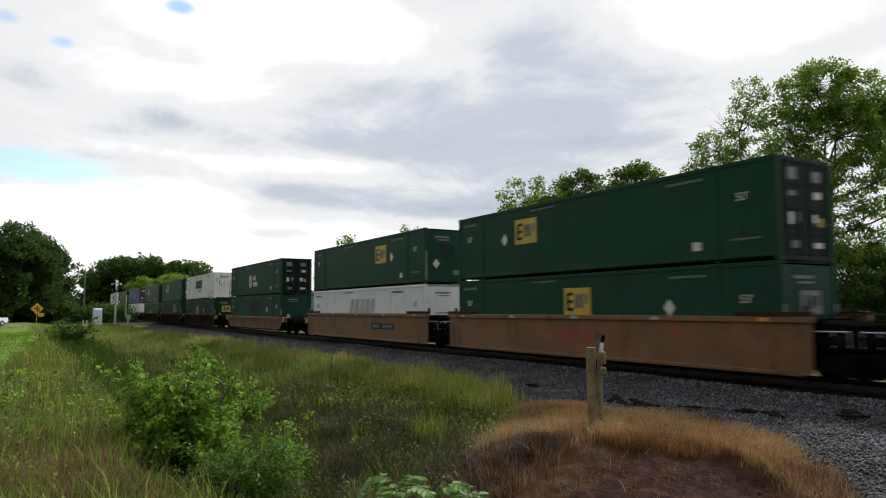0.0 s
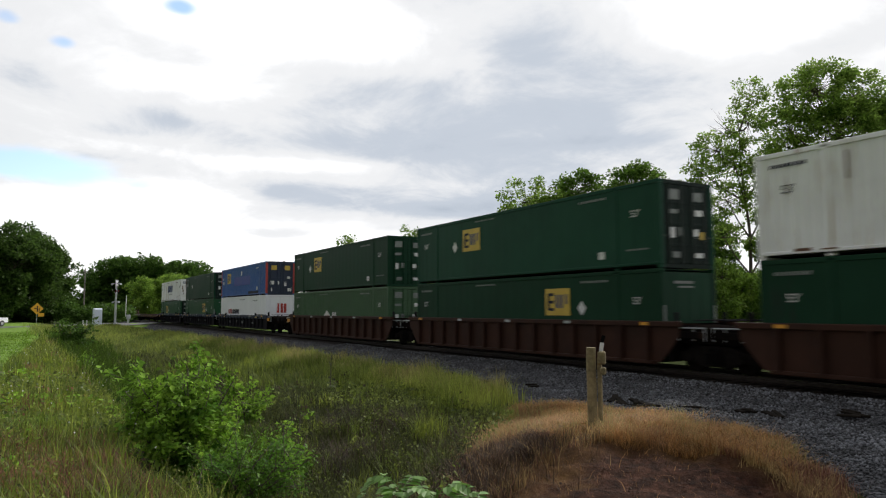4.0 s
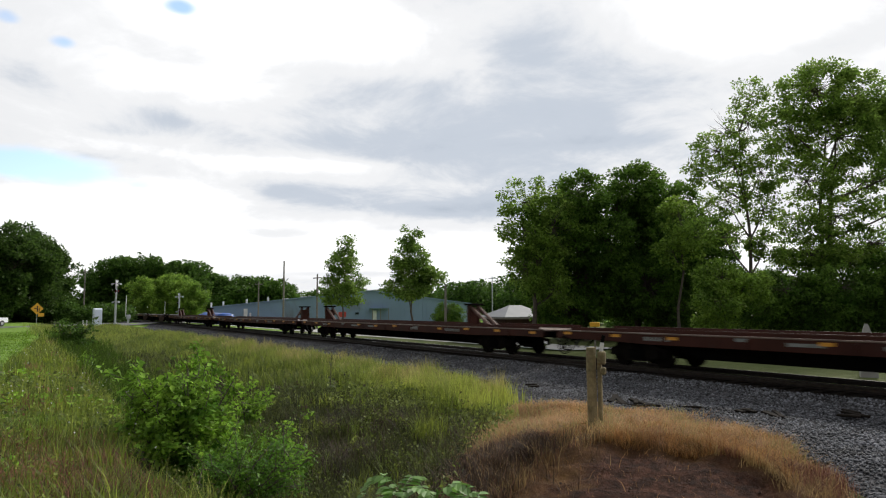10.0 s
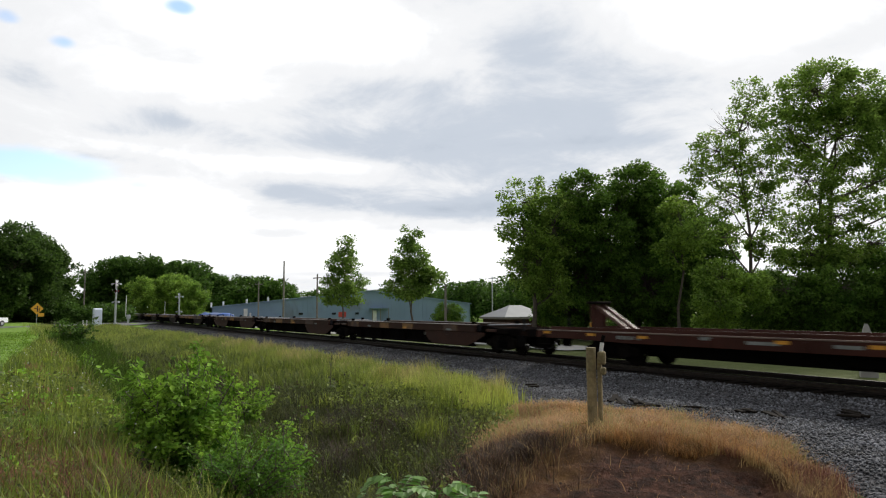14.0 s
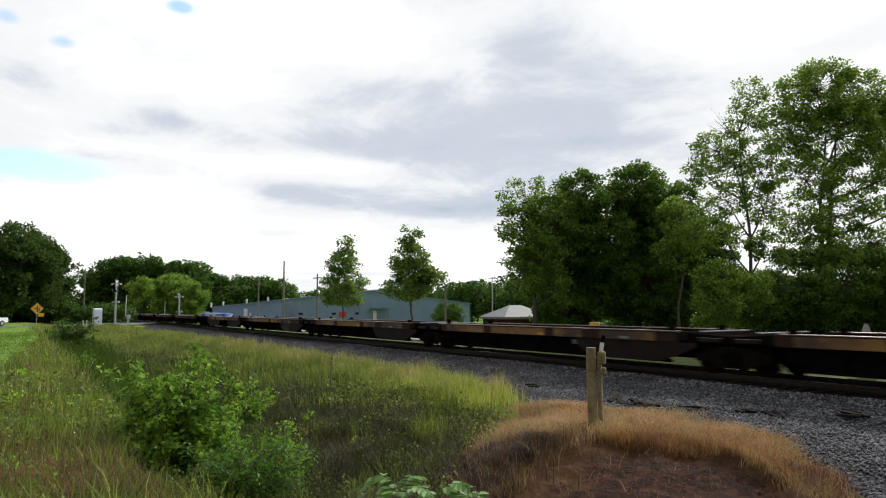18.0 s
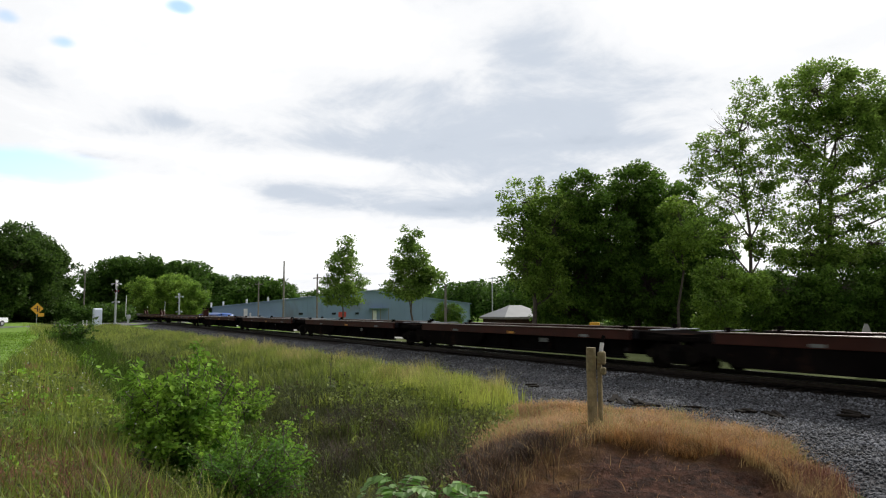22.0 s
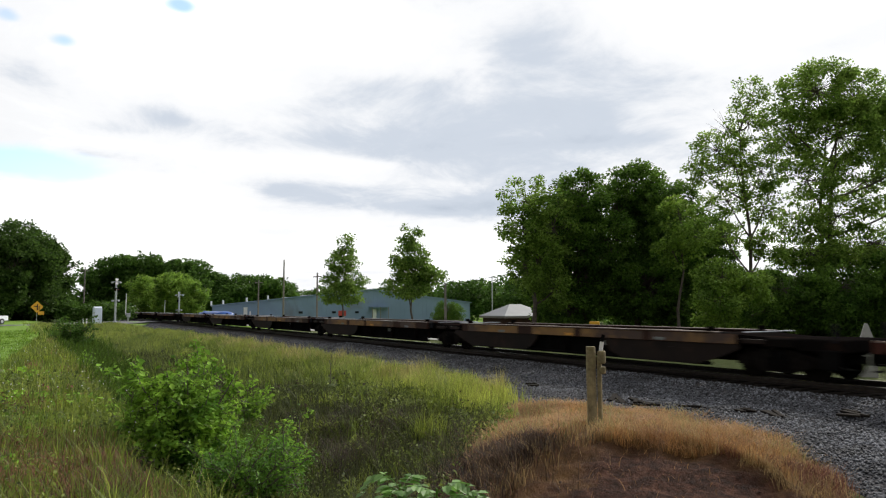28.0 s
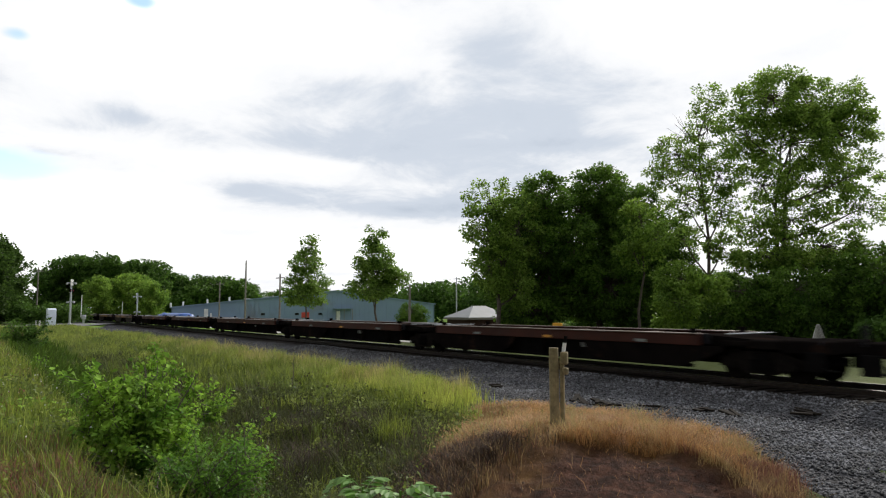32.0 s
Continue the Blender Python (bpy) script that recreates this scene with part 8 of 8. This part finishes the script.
build_post()
build_crossing()
build_road()
build_warehouse()
build_yard()
build_far_marks()
build_car()
pole((-103.2, 33.1), 10.0, 0.16, "grey wooden utility pole by the warehouse")
pole((-110.2, 31.2), 7.0, 0.14, "short grey wooden utility pole", [(6.6, 1.6, 0.5)])
pole((-81.4, 30.4), 6.9, 0.14, "grey wooden utility pole with a crossarm", [(6.4, 1.6, 0.3)])
pole((-51.7, 31.2), 4.6, 0.13, "short wooden pole beside a tree")
pole((-90.6, 63.5), 8.2, 0.12, "floodlight pole near the grove", [(7.9, 1.2, 0.9)], "galv")
pole((-158.7, 8.9), 11.0, 0.16, "leaning wooden utility pole beyond the hut", [(10.2, 1.8, 1.2)], "pole", 0.2)


# ------------------------------------------------------------------ pieces of the track
def build_sleepers():
    mesh = Shape().box(0, 0, 0, 0.22, 2.6, 0.17, bevel=0.015).mesh("sleeper", M["tie"])
    track = tagged(new("track_bed"), "wooden sleepers under the rails", "track", kind="structure")
    track.matrix_basis = pose(0, TRACK_Y, -0.25)
    g = np.random.default_rng(8)
    for i in range(260):
        part("sleeper", mesh, None, track, at=pose(-136 + i * 0.52, g.normal() * 0.03, 0.0, 0, 0, g.normal() * 0.6))


def build_clods():
    """Clods and pebbles on the bare earth of the mound."""
    g = np.random.default_rng(15)
    s = Shape()
    for _ in range(260):
        a, q = g.random() * 6.28, g.random() ** 0.6
        ma, mb = 0.2 + 1.6 * q * math.cos(a), 8.4 + 2.6 * q * math.sin(a)
        x, y = 0.73 * ma - 0.68 * mb, 0.68 * ma + 0.73 * mb
        r = 0.008 + 0.026 * g.random() ** 4
        z = float(ground_z(x, y))
        o = [Vector(v) * r * (0.7 + 0.6 * g.random()) + Vector((x, y, z + r * 0.4)) for v in ((1, 0, 0), (-1, 0, 0), (0, 1, 0), (0, -1, 0), (0, 0, 0.8), (0, 0, -0.8))]
        s.add(o, [(0, 2, 4), (2, 1, 4), (1, 3, 4), (3, 0, 4), (2, 0, 5), (1, 2, 5), (3, 1, 5), (0, 3, 5)])
    clod = surface("earth_clod", (0.16, 0.095, 0.07), (0.04, 0.02, 0.015), 3, 0.95, 0, 0.2, 40, world=True, islands=0.6)
    tagged(part("earth_clods", s, clod), "small reddish clods on the bare earth", "earth", kind="stuff")


build_clods()


def build_debris():
    """Old broken sleepers and scraps lying on the gravel."""
    g = np.random.default_rng(13)
    spots = [(-21.5, 13.0), (-20.6, 13.4), (-22.4, 12.8), (-19.4, 13.1), (-23.6, 13.6), (-18.2, 13.2), (-26.0, 13.0), (-28.5, 13.2), (-31.5, 12.6), (-34.5, 13.0), (-12.7, 13.6), (-13.3, 13.4), (-12.2, 13.3),
             (-9.9, 14.6), (-10.3, 14.4), (-8.4, 15.4), (-38, 12.9), (-42, 13.1), (-11.3, 13.9), (-17.4, 13.7)]
    for x, y in spots:
        length = 0.35 + 0.6 * g.random()
        s = Shape()
        for k in range(4):
            s.box(g.normal() * length * 0.3, g.normal() * 0.10, 0.03 + 0.03 * g.random(), length * (0.4 + 0.5 * g.random()), 0.09 + 0.06 * g.random(), 0.05, rz=g.normal() * 0.5, bevel=0.01)
        o = part("wood_scrap", s, M["tie"], at=pose(x, y, float(bed_z(x, y)) + 0.01, g.normal() * 4, g.normal() * 4, g.random() * 60 - 30))
        tagged(o, "splintered dark scraps of old sleeper on the gravel", "debris", "scraps on the gravel")


build_debris()


def build_stones():
    """Loose stones over the near part of the gravel."""
    g = np.random.default_rng(9)
    n = 60000
    xs = -4.0 - 36 * g.random(n) ** 1.7
    ys = 11.1 + 5.8 * g.random(n)
    side = np.arange(n) < 7000
    xs = np.where(side, -9.5 + 8.5 * g.random(n), xs)
    ys = np.where(side, 6.8 + 4.6 * g.random(n), ys)
    z = np.where(side & (gravelled(xs, ys) < 0.6), -3.0, bed_z(xs, ys))
    octa = np.array([(1, 0, 0), (-1, 0, 0), (0, 1, 0), (0, -1, 0), (0, 0, 1), (0, 0, -1)], float)
    tri = np.array([(0, 2, 4), (2, 1, 4), (1, 3, 4), (3, 0, 4), (2, 0, 5), (1, 2, 5), (3, 1, 5), (0, 3, 5)])
    r = 0.014 + 0.032 * g.random(n) ** 2
    jitter = octa[None] * (0.6 + 0.7 * g.random((n, 6, 1)))
    ang = g.random(n) * 6.28
    ca, sa = np.cos(ang)[:, None], np.sin(ang)[:, None]
    px = jitter[:, :, 0] * ca - jitter[:, :, 1] * sa
    py = jitter[:, :, 0] * sa + jitter[:, :, 1] * ca
    v = np.stack([xs[:, None] + px * r[:, None], ys[:, None] + py * r[:, None], z[:, None] + 0.4 * r[:, None] + jitter[:, :, 2] * r[:, None] * 0.8], -1).reshape(-1, 3)
    f = (np.arange(n)[:, None, None] * 6 + tri[None]).reshape(-1, 3)
    tagged(new("loose_stones", big_mesh("loose_stones", v, f, M["stone"])), "loose grey crushed stones on the gravel", "stones", kind="stuff")


build_sleepers()
build_stones()
build_markers()

motions()
